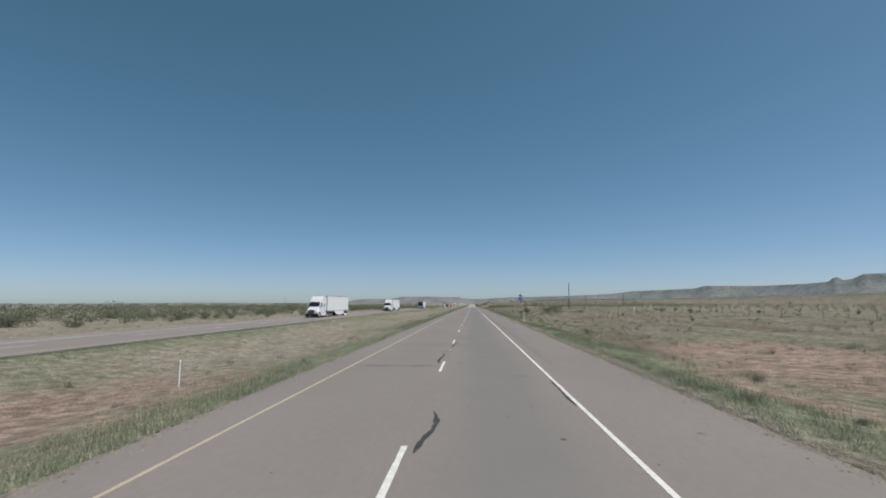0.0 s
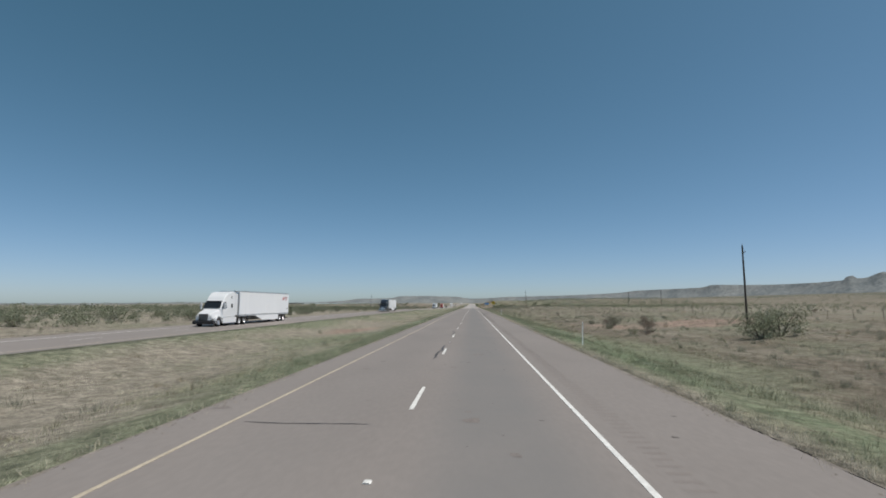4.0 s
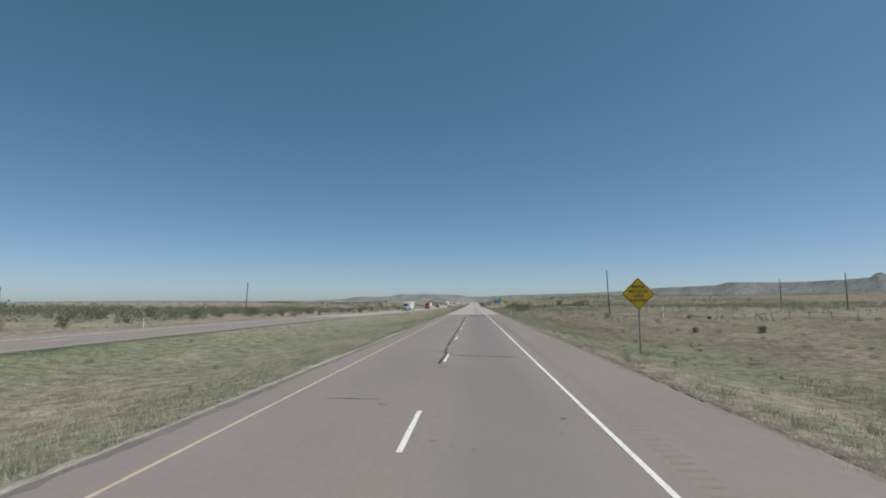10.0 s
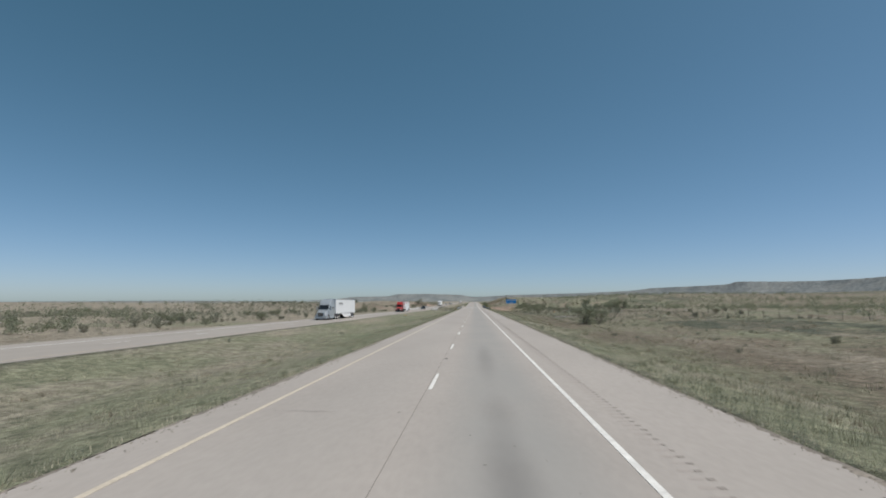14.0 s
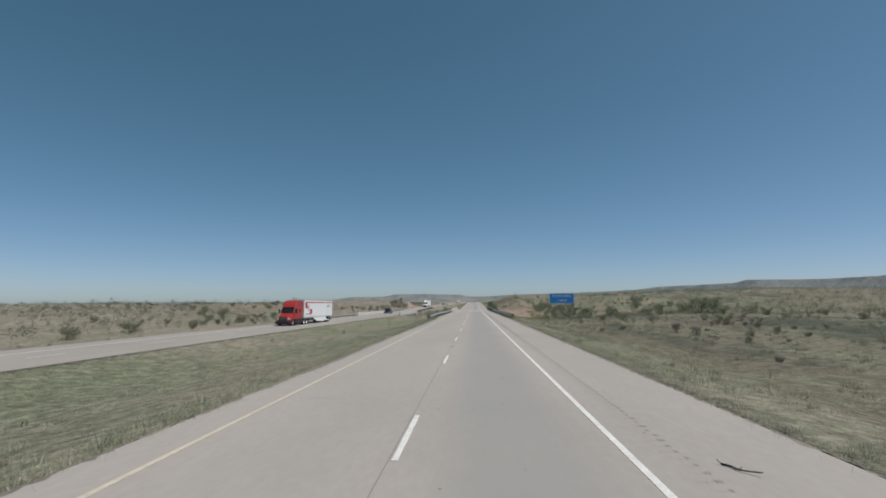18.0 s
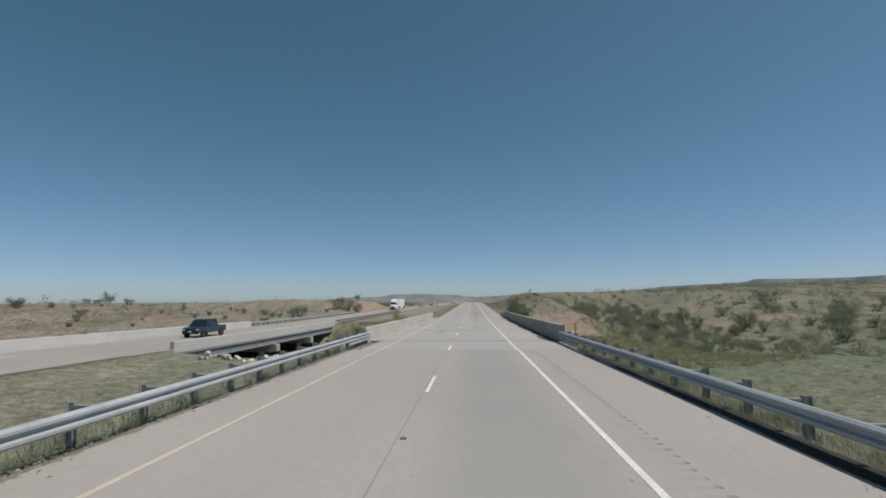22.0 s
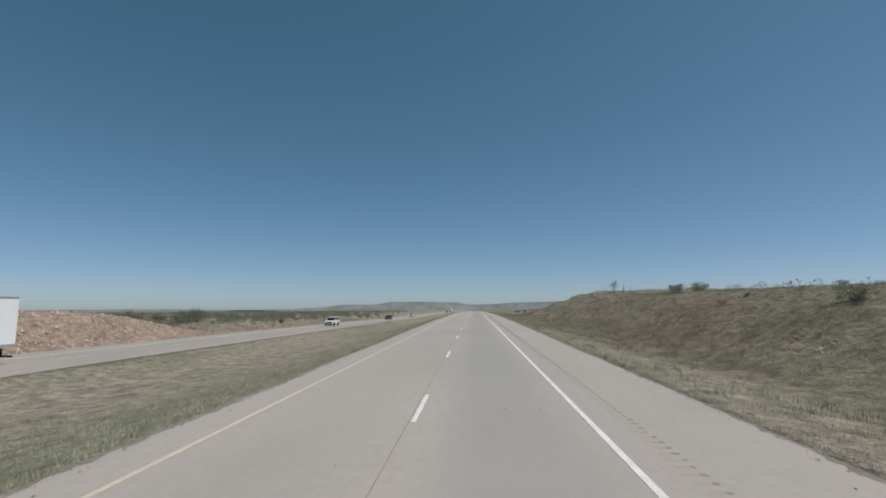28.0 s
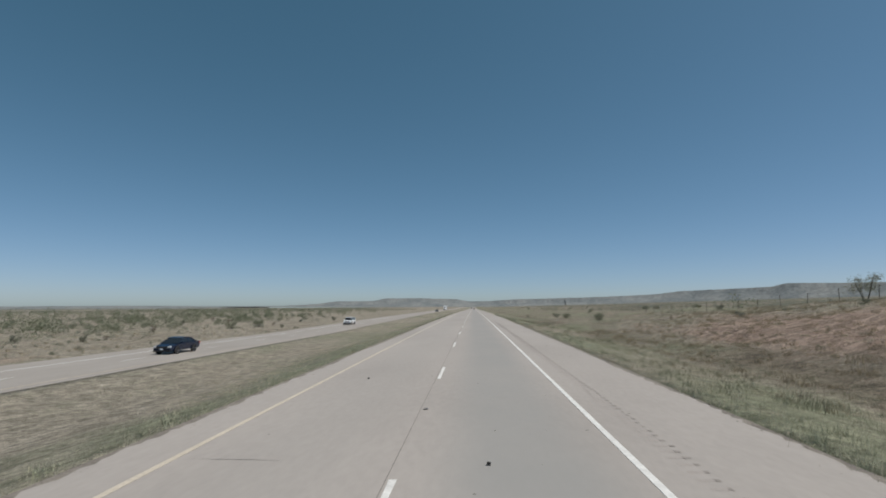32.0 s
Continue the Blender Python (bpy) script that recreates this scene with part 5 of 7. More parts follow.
def semi(x, y_front, body, label, trailer_kind="plain", skirts=True, grille=M_CHASSIS):
    """A road tractor with a sleeper cab and a box trailer, nose towards -y."""
    yr = y_front + 22.05
    z0, z1 = float(far_road_z(y_front)), float(far_road_z(yr))
    t = thing("semi_truck", pose(x, y_front, z0, math.degrees(math.atan2(z1 - z0, 22.05))), label, "semi truck", "trucks on the opposite road")
    cpart("cab", cab_shell, body, t)
    cpart("hood", hood_shell, body, t)
    for s in (1, -1):
        cpart("fender|%d" % s, lambda s=s: fender(s), body, t)
        cpart("side_window|%d" % s, lambda s=s: quad_plate([(s * 1.135, 2.05, 2.02), (s * 1.15, 3.0, 2.02), (s * 1.085, 3.0, 2.72), (s * 1.075, 2.50, 2.72)], 0.05), M_GLASSD, t, "dark side window")
        cpart("sleeper_window|%d" % s, lambda s=s: box_bm(s * 1.20 - 0.03, 4.0, 2.05, s * 1.20 + 0.03, 4.3, 2.55, 0.012), M_GLASSD, t, "dark sleeper window")
        cpart("roof_vent|%d" % s, lambda s=s: quad_plate([(s * 1.145, 4.05, 3.1), (s * 1.16, 4.5, 3.0), (s * 1.15, 4.45, 3.35), (s * 1.135, 4.15, 3.45)], 0.05), M_GLASSD, t, "dark air inlet")
        cpart("headlamp|%d" % s, lambda s=s: box_bm(min(s * 0.52, s * 0.92), 0.18, 0.95, max(s * 0.52, s * 0.92), 0.50, 1.22, 0.05), M_LAMP, t, "clear headlamp")
        cpart("mirror|%d" % s, lambda s=s: box_bm(min(s * 1.28, s * 1.50), 2.02, 1.9, max(s * 1.28, s * 1.50), 2.16, 2.6, 0.04), body if body is not M_PRED else M_CHASSIS, t)
        cpart("mirror_arm|%d" % s, lambda s=s: cyl_bm(0.02, (s * 1.08, 2.1, 2.3), (s * 1.3, 2.1, 2.3), 6), M_CHASSIS, t)
        cpart("side_fairing|%d" % s, lambda s=s: box_bm(min(s * 1.10, s * 1.24), 2.05, 0.32, max(s * 1.10, s * 1.24), 5.3, 0.98, 0.04), body if body is not M_PRED else M_CHASSIS, t)
        cpart("extender|%d" % s, lambda s=s: box_bm(min(s * 1.12, s * 1.2), 5.0, 1.2, max(s * 1.12, s * 1.2), 5.55, 3.75, 0.02), body if trailer_kind != "red" else M_PRED, t)
        wheel(t, s * 1.03, 1.3, 0.50, 0.28, s, "steer")
        for yy in (6.05, 7.35):
            wheel(t, s * 1.0, yy, 0.50, 0.50, s, "drive")
        for yy in (18.75, 20.05):
            wheel(t, s * 1.02, yy, 0.50, 0.50, s, "trailer")
        cpart("mudflap|%d" % s, lambda s=s: box_bm(s * 1.0 - 0.28, 20.75, 0.28, s * 1.0 + 0.28, 20.77, 0.98), M_CHASSIS, t, "black mudflap")
        if skirts:
            cpart("skirt|%d" % s, lambda s=s: quad_plate([(s * 1.26, 10.3, 1.06), (s * 1.26, 18.0, 1.06), (s * 1.26, 18.0, 0.38), (s * 1.26, 12.6, 0.38)], 0.04), M_TRAILER, t, "white side skirt")
        cpart("landing_leg|%d" % s, lambda s=s: box_bm(s * 0.75 - 0.06, 9.2, 0.3, s * 0.75 + 0.06, 9.35, 1.1), M_CHASSIS, t)
    cpart("windscreen", lambda: quad_plate([(-0.97, 1.815, 2.06), (0.97, 1.815, 2.06), (0.90, 2.31, 2.80), (-0.90, 2.31, 2.80)], -0.03), M_GLASSD, t, "dark windscreen")
    cpart("visor", lambda: box_bm(-0.95, 2.20, 2.80, 0.95, 2.42, 2.88, 0.02), M_CHASSIS, t)
    cpart("bumper", lambda: prism_bm([(0.0, 0.32), (0.35, 0.28), (0.7, 0.32), (0.7, 0.68), (0.08, 0.72), (0.0, 0.62)], -1.18, 1.18, "X", bev=0.05), body if body is M_PSILVER else M_CHROME if body is M_PNAVY else M_CHASSIS, t)
    cpart("grille", lambda: quad_plate([(-0.50, 0.10, 0.72), (0.50, 0.10, 0.72), (0.54, 0.13, 1.42), (-0.54, 0.13, 1.42)], 0.03), M_CHROME if body is M_PNAVY else grille, t, "upright grille")
    for k in range(5):
        cpart("grille_bar|%d" % k, lambda k=k: box_bm(-0.5, 0.075, 0.82 + 0.12 * k, 0.5, 0.10, 0.845 + 0.12 * k), M_CHROME, t)
    cpart("frame_rail", lambda: box_bm(-0.45, 2.0, 0.55, 0.45, 8.0, 0.95), M_CHASSIS, t)
    cpart("exhaust_stack", lambda: cyl_bm(0.07, (0.95, 5.25, 1.0), (0.95, 5.25, 4.15), 10), M_CHROME, t)
    # trailer
    b = cpart("trailer_body|" + trailer_kind, lambda: box_bm(-1.28, 5.9, 1.12, 1.28, 22.05, 4.08, 0.03), M_TRAILER, t, "white trailer box")
    cpart("bottom_rail", lambda: box_bm(-1.295, 5.95, 1.02, 1.295, 22.0, 1.24), M_TRIM, t, "grey lower rail")
    cpart("top_rail", lambda: box_bm(-1.292, 5.95, 3.99, 1.292, 22.0, 4.10), M_TRIM, t, "grey upper rail")
    for k in range(17):
        cpart("panel_seam", lambda: box_bm(-1.284, -0.012, 1.26, 1.284, 0.012, 3.97), M_TRAILER, b, at=pose(0, 6.6 + 0.9375 * k, 0))
    cpart("bogie", lambda: box_bm(-0.55, 17.9, 0.55, 0.55, 21.2, 1.02), M_CHASSIS, t)
    cpart("rear_guard", lambda: box_bm(-1.2, 21.9, 0.42, 1.2, 22.0, 0.54, bm=box_bm(-0.5, 21.9, 0.5, -0.4, 22.0, 1.05, bm=box_bm(0.4, 21.9, 0.5, 0.5, 22.0, 1.05))), M_CHASSIS, t)
    for s in (1, -1):
        cpart("tail_lamp|%d" % s, lambda s=s: box_bm(s * 0.95 - 0.15, 22.052, 1.06, s * 0.95 + 0.15, 22.08, 1.18), M_TAIL, t, "red tail lamp")
    # printed marks: plain shapes in their colours
    X = 1.297

    def mark(y0, z0, y1, z1, m, slant=0.0):
        cpart("print|%s%.2f,%.2f,%.2f,%.2f" % (trailer_kind, y0, z0, y1, z1), lambda: quad_plate([(X, y0, z0), (X, y1, z0), (X, y1 - slant, z1), (X, y0 - slant, z1)], 0.004), m, b, "plain coloured print")

    if trailer_kind == "bars":
        for k in range(4):
            mark(19.5 + 0.46 * k, 3.12, 19.64 + 0.46 * k, 3.6, M_LOGO_RED, -0.16)
            mark(19.7 + 0.46 * k, 3.12 + 0.15 * (k % 3), 19.92 + 0.46 * k, 3.26 + 0.15 * (k % 3), M_LOGO_RED, -0.05)
        mark(21.2, 1.75, 21.7, 1.83, M_LOGO_GREY)
    elif trailer_kind == "grey":
        for k in range(5):
            mark(6.7, 2.25 + 0.24 * k, 8.9 - 0.25 * (k % 3), 2.37 + 0.24 * k, M_TRIM)
        mark(5.95, 1.72, 22.0, 1.80, M_TRIM)
    elif trailer_kind == "script":
        for k in range(6):
            mark(8.3 + 0.46 * k, 3.05, 8.66 + 0.46 * k, 3.4 - 0.08 * (k % 2), M_LOGO_GREY, 0.1)
        mark(8.5, 2.86, 10.9, 2.92, M_LOGO_GREY, 0.05)
    elif trailer_kind == "red":
        mark(6.6, 3.56, 21.9, 3.72, M_LOGO_RED)
        mark(6.6, 2.65, 7.7, 3.55, M_LOGO_RED, 0.35)
        mark(8.6, 1.62, 9.7, 2.5, M_LOGO_RED, -0.3)
        mark(6.7, 1.62, 8.6, 1.74, M_LOGO_RED)
        mark(8.0, 2.2, 8.35, 3.2, M_LOGO_GREY, 0.15)
        for k in range(5):
            mark(18.4 + 0.5 * k, 2.85, 18.52 + 0.5 * k, 3.22, M_LOGO_GREY, -0.12)
            mark(18.58 + 0.5 * k, 2.85 + 0.11 * (k % 3), 18.8 + 0.5 * k, 2.95 + 0.11 * (k % 3), M_LOGO_GREY, -0.04)
    return t


TX = -29.35
semi(TX, 89.0, M_PW, "white semi truck with a white box trailer")
semi(TX, 191 - 22, M_PW, "white semi truck with red marks on its trailer", "bars")
semi(TX, 278.1, M_PNAVY, "dark navy semi truck with a white trailer", "grey")
semi(TX, 499.3, M_PSILVER, "silver semi truck with a white trailer", "script")
semi(TX, 596.7, M_PRED, "red semi truck with red-striped white trailer", "red")
semi(TX, 819.0, M_PW, "white semi truck with a plain white trailer")
semi(TX, 1440, M_PW, "white semi truck far along the opposite road")


def car(x, y_front, body, label, kind, z_fn=far_road_z, turn=0.0, name="car", cat="car", grp="cars on the opposite road"):
    """A passenger car, nose towards -y. kind: sedan, suv or pickup."""
    L, W, H, wb, r = {"sedan": (4.8, 1.83, 1.45, 2.75, 0.33), "suv": (4.85, 1.92, 1.75, 2.8, 0.37), "pickup": (5.8, 2.0, 1.92, 3.65, 0.41)}[kind]
    z = float(z_fn(y_front + L / 2))
    sl = (float(z_fn(y_front + L)) - float(z_fn(y_front))) / L
    t = thing(name, pose(x, y_front, z, math.degrees(math.atan(sl)), 0, 0) if not turn else pose(x, y_front, z, 0, 0, turn), label, cat, grp)
    w = W / 2
    if kind == "sedan":
        low = [(0.05, 0.30, 0.86), (0.0, 0.55, 0.88), (0.12, 0.72, 0.9), (1.15, 0.93, 0.97), (4.0, 0.98, 0.98), (4.72, 0.95, 0.92), (4.8, 0.62, 0.92), (4.72, 0.32, 0.9)]
        top = [(1.05, 0.92, 0.92), (2.0, 1.40, 0.72), (2.7, 1.45, 0.72), (3.3, 1.42, 0.72), (4.25, 0.97, 0.88)]
    elif kind == "suv":
        low = [(0.06, 0.35, 0.9), (0.0, 0.62, 0.92), (0.10, 0.88, 0.93), (1.05, 1.06, 0.98), (4.7, 1.10, 0.98), (4.85, 0.75, 0.95), (4.78, 0.38, 0.92)]
        top = [(1.0, 1.05, 0.93), (1.75, 1.66, 0.76), (2.6, 1.75, 0.76), (4.3, 1.70, 0.76), (4.75, 1.10, 0.88)]
    else:
        low = [(0.06, 0.45, 0.92), (0.0, 0.70, 0.94), (0.06, 1.05, 0.94), (1.4, 1.18, 0.98), (5.75, 1.18, 0.98), (5.8, 0.80, 0.96), (5.72, 0.5, 0.94)]
        top = [(1.35, 1.17, 0.93), (2.05, 1.84, 0.78), (2.7, 1.92, 0.78), (3.75, 1.88, 0.78), (3.95, 1.18, 0.88)]

    def loft(o, bev):
        bm = bmesh.new()
        A = [bm.verts.new((-w * k, y, zz)) for y, zz, k in o]
        B = [bm.verts.new((w * k, y, zz)) for y, zz, k in o]
        n = len(o)
        bm.faces.new(A)
        bm.faces.new(B[::-1])
        for i in range(n):
            bm.faces.new((A[i], B[i], B[(i + 1) % n], A[(i + 1) % n]))
        bmesh.ops.recalc_face_normals(bm, faces=bm.faces)
        bmesh.ops.bevel(bm, geom=list(bm.edges), offset=bev, segments=3, affect="EDGES", clamp_overlap=True)
        return bm

    cpart("body|" + kind, lambda: loft(low, 0.07), body, t, smooth=False)
    cpart("cabin|" + kind, lambda: loft(top, 0.06), M_GLASSD, t, "dark glazed cabin")
    # roof skin and pillars over the glass
    ys = [p for p in top]
    roof = [(ys[1][0] - 0.02, ys[1][1] + 0.012), (ys[2][0], ys[2][1] + 0.018), (ys[3][0] + 0.05, ys[3][1] + 0.012), (ys[3][0] + 0.05, ys[3][1] - 0.05), (ys[2][0], ys[2][1] - 0.05), (ys[1][0] - 0.02, ys[1][1] - 0.05)]
    cpart("roof|" + kind, lambda: prism_bm(roof, -w * ys[2][2] - 0.012, w * ys[2][2] + 0.012, "X", bev=0.02), body, t)
    for s in (1, -1):
        for i, (ya, yb) in enumerate(((0, 1), (2, None), (4, 3))):
            if yb is None:
                ym = (ys[0][0] + ys[4][0]) / 2 + 0.1
                p = [(s * (w * 0.925 + 0.01), ym - 0.05, ys[0][1]), (s * (w * 0.925 + 0.01), ym + 0.05, ys[0][1]), (s * (w * ys[2][2] + 0.02), ym + 0.05, ys[2][1]), (s * (w * ys[2][2] + 0.02), ym - 0.05, ys[2][1])]
            else:
                a, b = ys[ya], ys[yb]
                dy = 0.10 if ya == 0 else -0.16
                p = [(s * (w * a[2] + 0.012), a[0], a[1]), (s * (w * a[2] + 0.012), a[0] + dy, a[1]), (s * (w * b[2] + 0.02), b[0] + dy, b[1]), (s * (w * b[2] + 0.02), b[0], b[1])]
            cpart("pillar|%s%d%d" % (kind, s, i), lambda p=p: quad_plate(p, 0.03), body, t)
        for yy in ((L - wb) / 2 - 0.05, (L + wb) / 2 - 0.05):
            wheel(t, s * (w - 0.11), yy, r, 0.22, s, kind)
            cpart("wheel_arch|%s" % kind, lambda: lathe([(r * 1.18, -0.02), (r * 1.18, 0.02), (0.02, 0.02), (0.02, -0.02)], 22), M_CHASSIS, t, "dark wheel arch", at=pose(s * (w - 0.035), yy, r))
        zl = low[1][1] + 0.14
        cpart("headlamp|%s%d" % (kind, s), lambda s=s: box_bm(min(s * w * 0.58, s * w * 0.88), -0.005, zl - 0.07, max(s * w * 0.58, s * w * 0.88), 0.25, zl + 0.06, 0.03), M_LAMP, t, "clear headlamp")
        cpart("tail_lamp|%s%d" % (kind, s), lambda s=s: box_bm(min(s * w * 0.68, s * w * 0.93), L - 0.2, zl + 0.05, max(s * w * 0.68, s * w * 0.93), L + 0.005, zl + 0.22, 0.03), M_TAIL, t, "red tail lamp")
        cpart("mirror|%s%d" % (kind, s), lambda s=s: box_bm(min(s * w * 0.95, s * w * 1.12), ys[0][0] + 0.45, ys[0][1] + 0.02, max(s * w * 0.95, s * w * 1.12), ys[0][0] + 0.58, ys[0][1] + 0.18, 0.03), body, t)
        cpart("door_handle|%s%d" % (kind, s), lambda s=s: box_bm(s * w * 0.975 - 0.012, 2.45, ys[0][1] - 0.12, s * w * 0.975 + 0.012, 2.65, ys[0][1] - 0.09), M_CHROME, t)
    cpart("grille|" + kind, lambda: box_bm(-w * 0.55, -0.012, zl - 0.16, w * 0.55, 0.05, zl + 0.05, 0.015), M_CHASSIS, t, "black grille")
    cpart("lower_bumper|" + kind, lambda: box_bm(-w * 0.85, -0.02, low[0][1] - 0.06, w * 0.85, 0.12, low[0][1] + 0.1, 0.03), M_CHASSIS, t)
    cpart("plate|" + kind, lambda: box_bm(-0.15, -0.028, low[0][1] + 0.12, 0.15, -0.015, low[0][1] + 0.27), M_LAMP, t, "pale blank plate")
    return t


car(-29.5, 688.5, M_PSLATE, "dark blue pickup truck with a closed bed", "pickup", name="pickup_truck", cat="pickup")
car(-29.3, 911, M_PCARW, "white sport utility car with dark windows", "suv")
car(-27.9, 971.2, M_PBLUE, "dark blue four-door saloon car", "sedan")
car(-29.3, 1042, M_PCARW, "white sport utility car with dark windows", "suv")
car(-25.5, 1275, M_PBLUE, "dark saloon car far along the opposite road", "sedan")
# two vehicles far ahead on our road, tails towards us
car(-2.0, 1640, M_PSLATE, "dark pickup truck far ahead", "pickup", z_fn=road_z, turn=180, name="pickup_truck", cat="pickup", grp="cars far ahead")
car(1.6, 1560, M_PBLUE, "dark car far ahead", "suv", z_fn=road_z, turn=180, grp="cars far ahead")

# ---- road surface details ----
M_SKID = mat("tyre_rubber_mark", [(0.075, 0.07, 0.068), (0.12, 0.11, 0.104)], scale=1.2, fine=0.25, fine_scale=25, rough=0.8, stretch=(4, 0.4, 1))
M_GROOVE = mat("groove_shadow", [(0.300, 0.268, 0.245), (0.310, 0.280, 0.257)], scale=3, fine=0.06, fine_scale=20)
M_GROOVE_A = mat("asphalt_groove_shadow", [(0.178, 0.156, 0.143), (0.19, 0.167, 0.153)], scale=3, fine=0.05, fine_scale=20)
M_GROOVE_RIM_SHADOW = mat("groove_rim", [(0.225, 0.20, 0.182), (0.26, 0.232, 0.212)], scale=3, fine=0.06, fine_scale=20)
M_SOIL = mat("edge_soil", [(0.125, 0.108, 0.092), (0.178, 0.156, 0.134), (0.245, 0.216, 0.184)], scale=1.2, fine=0.3, fine_scale=18, bump=0.6, bump_scale=20)
M_HAIR = mat("hairline_crack", [(0.17, 0.155, 0.145), (0.22, 0.20, 0.185)], scale=2)


def strip(name, pts, width, material, par, zoff=0.006, seed=0, ragged=0.25, label=""):
    """A flat band along a run of (x, y) on our road, with ragged edges."""
    r = random.Random(seed)
    fine = []
    for (xa, ya), (xb, yb) in zip(pts[:-1], pts[1:]):
        n = max(2, int(math.hypot(xb - xa, yb - ya) / 0.18))
        for k in range(n):
            u = k / n
            fine.append((xa + (xb - xa) * u, ya + (yb - ya) * u))
    fine.append(pts[-1])
    v, f = [], []
    m = len(fine)
    for i, (x, y) in enumerate(fine):
        a, b = fine[max(i - 1, 0)], fine[min(i + 1, m - 1)]
        dx, dy = b[0] - a[0], b[1] - a[1]
        L = math.hypot(dx, dy) or 1
        w = width * (0.5 + ragged * r.uniform(-1, 1)) * min(1, 0.35 + min(i, m - 1 - i) * 0.25)
        jx, jy = r.uniform(-0.12, 0.12) * width, r.uniform(-0.12, 0.12) * width
        z = float(road_z(y)) + zoff
        v += [(x + jx - dy / L * w, y + jy + dx / L * w, z), (x + jx + dy / L * w, y + jy - dx / L * w, z)]
        if i:
            f.append((2 * i - 2, 2 * i - 1, 2 * i + 1, 2 * i))
    ob = new(name, mesh_of(name, v, f, material))
    ob.parent = par
    if label:
        ob["label"] = label
    return ob


def slab(name, outline, material, par, zoff=0.008, seed=0, rag=0.02, label=""):
    """A flat repair: straight-sided outline of (x, y), its edges uneven by rag."""
    r = random.Random(seed)
    v = []
    for (xa, ya), (xb, yb) in zip(outline, outline[1:] + outline[:1]):
        n = max(2, int(math.hypot(xb - xa, yb - ya) / 0.35))
        for k in range(n):
            u = k / n
            x, y = xa + (xb - xa) * u + r.uniform(-rag, rag), ya + (yb - ya) * u + r.uniform(-rag, rag)
            v.append((x, y, float(road_z(y)) + zoff))
    ob = new(name, mesh_of(name, v, [tuple(range(len(v)))], material))
    ob.parent = par
    if label:
        ob["label"] = label
    return ob


def wander(a, b, amp, seed):
    """A wandering run from a to b."""
    r = random.Random(seed)
    n = max(3, int(math.hypot(b[0] - a[0], b[1] - a[1]) / 0.7))
    dx, dy = b[0] - a[0], b[1] - a[1]
    L = math.hypot(dx, dy)
    out = []
    off = 0
    for k in range(n + 1):
        u = k / n
        off = off * 0.6 + r.uniform(-1, 1) * amp
        e = min(1, 4 * u, 4 * (1 - u)) if amp < 0.08 else 1
        out.append((a[0] + dx * u - dy / L * off * e, a[1] + dy * u + dx / L * off * e))
    return out


# sealed cracks across the lanes: station, from x, to x, width
ACROSS = ((35.3, -5.3, -4.0, 0.06), (65.5, -3.95, -2.8, 0.05), (19.2, -4.4, -1.2, 0.055), (25.0, -3.5, -1.0, 0.06), (28.7, -5.2, -0.2, 0.06), (35.2, -1.2, 0.35, 0.08), (44.0, -3.6, -2.4, 0.04), (53.4, -4.66, -1.9, 0.05), (53.2, -1.2, 0.3, 0.05),
          (68.3, -4.0, -2.6, 0.05), (72.2, -1.4, 0.1, 0.045), (76.5, -4.2, -1.6, 0.045), (95.0, -4.5, -1.5, 0.05), (112.0, -3.8, -0.6, 0.05), (126.0, -4.4, -1.8, 0.05),
          (154.0, -5.4, -1.4, 0.075), (153.8, -1.25, -0.65, 0.09), (161.0, -3.9, -1.7, 0.04), (182.0, -5.3, -1.0, 0.075), (186.2, -4.8, -1.5, 0.05))
ACROSS_B = ((196.2, -5.0, -1.5, 0.09), (209.7, -4.7, -1.6, 0.09), (224.2, -4.2, -1.6, 0.07), (227.0, -4.7, -1.3, 0.055), (253.4, -4.4, -1.5, 0.06), (258.0, -5.4, -1.2, 0.05), (273.0, -3.8, -2.1, 0.06),
            (273.0, -1.1, 0.5, 0.05), (278.6, -4.1, -1.5, 0.045), (282.8, -3.5, -1.4, 0.07), (283.2, -0.9, -0.3, 0.09), (302.4, -3.7, -2.3, 0.05), (328.8, -4.6, -2.7, 0.055), (346.6, -1.2, 1.0, 0.05), (371.7, -1.2, 2.4, 0.05))
for i, (y, xa, xb, w) in enumerate(ACROSS + ACROSS_B):
    strip("sealed_crack", wander((xa, y + 0.06 * (i % 3 - 1)), (xb, y), 0.075, 100 + i), w, M_TAR, road_asphalt, seed=i)
# sealed cracks along the lane joint: from station, to station, x, width
ALONG = ((8.2, 11.3, -0.85, 0.10), (20.2, 23.8, -1.35, 0.10), (27.4, 31.0, -1.05, 0.09), (56.0, 59.0, -1.2, 0.06), (74.0, 84.0, -1.3, 0.07), (90.0, 97.0, -1.35, 0.08), (104.0, 118.0, -1.3, 0.08), (137.8, 144.6, -1.42, 0.10),
         (153.9, 159.7, -1.25, 0.09), (165.0, 172.0, -1.3, 0.05), (177.0, 180.6, -1.2, 0.08), (196.3, 212.0, -1.2, 0.085), (205.0, 223.0, -1.02, 0.08), (226.5, 232.0, -1.2, 0.09), (239.3, 247.0, -1.0, 0.085),
         (250.0, 252.5, -1.05, 0.11), (253.5, 257.5, -1.05, 0.13), (262.0, 268.0, -1.25, 0.09), (270.0, 278.0, -1.25, 0.09), (286.0, 290.5, -1.4, 0.09), (309.5, 316.5, -1.38, 0.12))
for i, (a, b, x, w) in enumerate(ALONG):
    strip("sealed_crack", wander((x + 0.08 * (i % 3 - 1), a), (x, b), 0.13, 300 + i), w, M_TAR, road_asphalt, seed=60 + i)
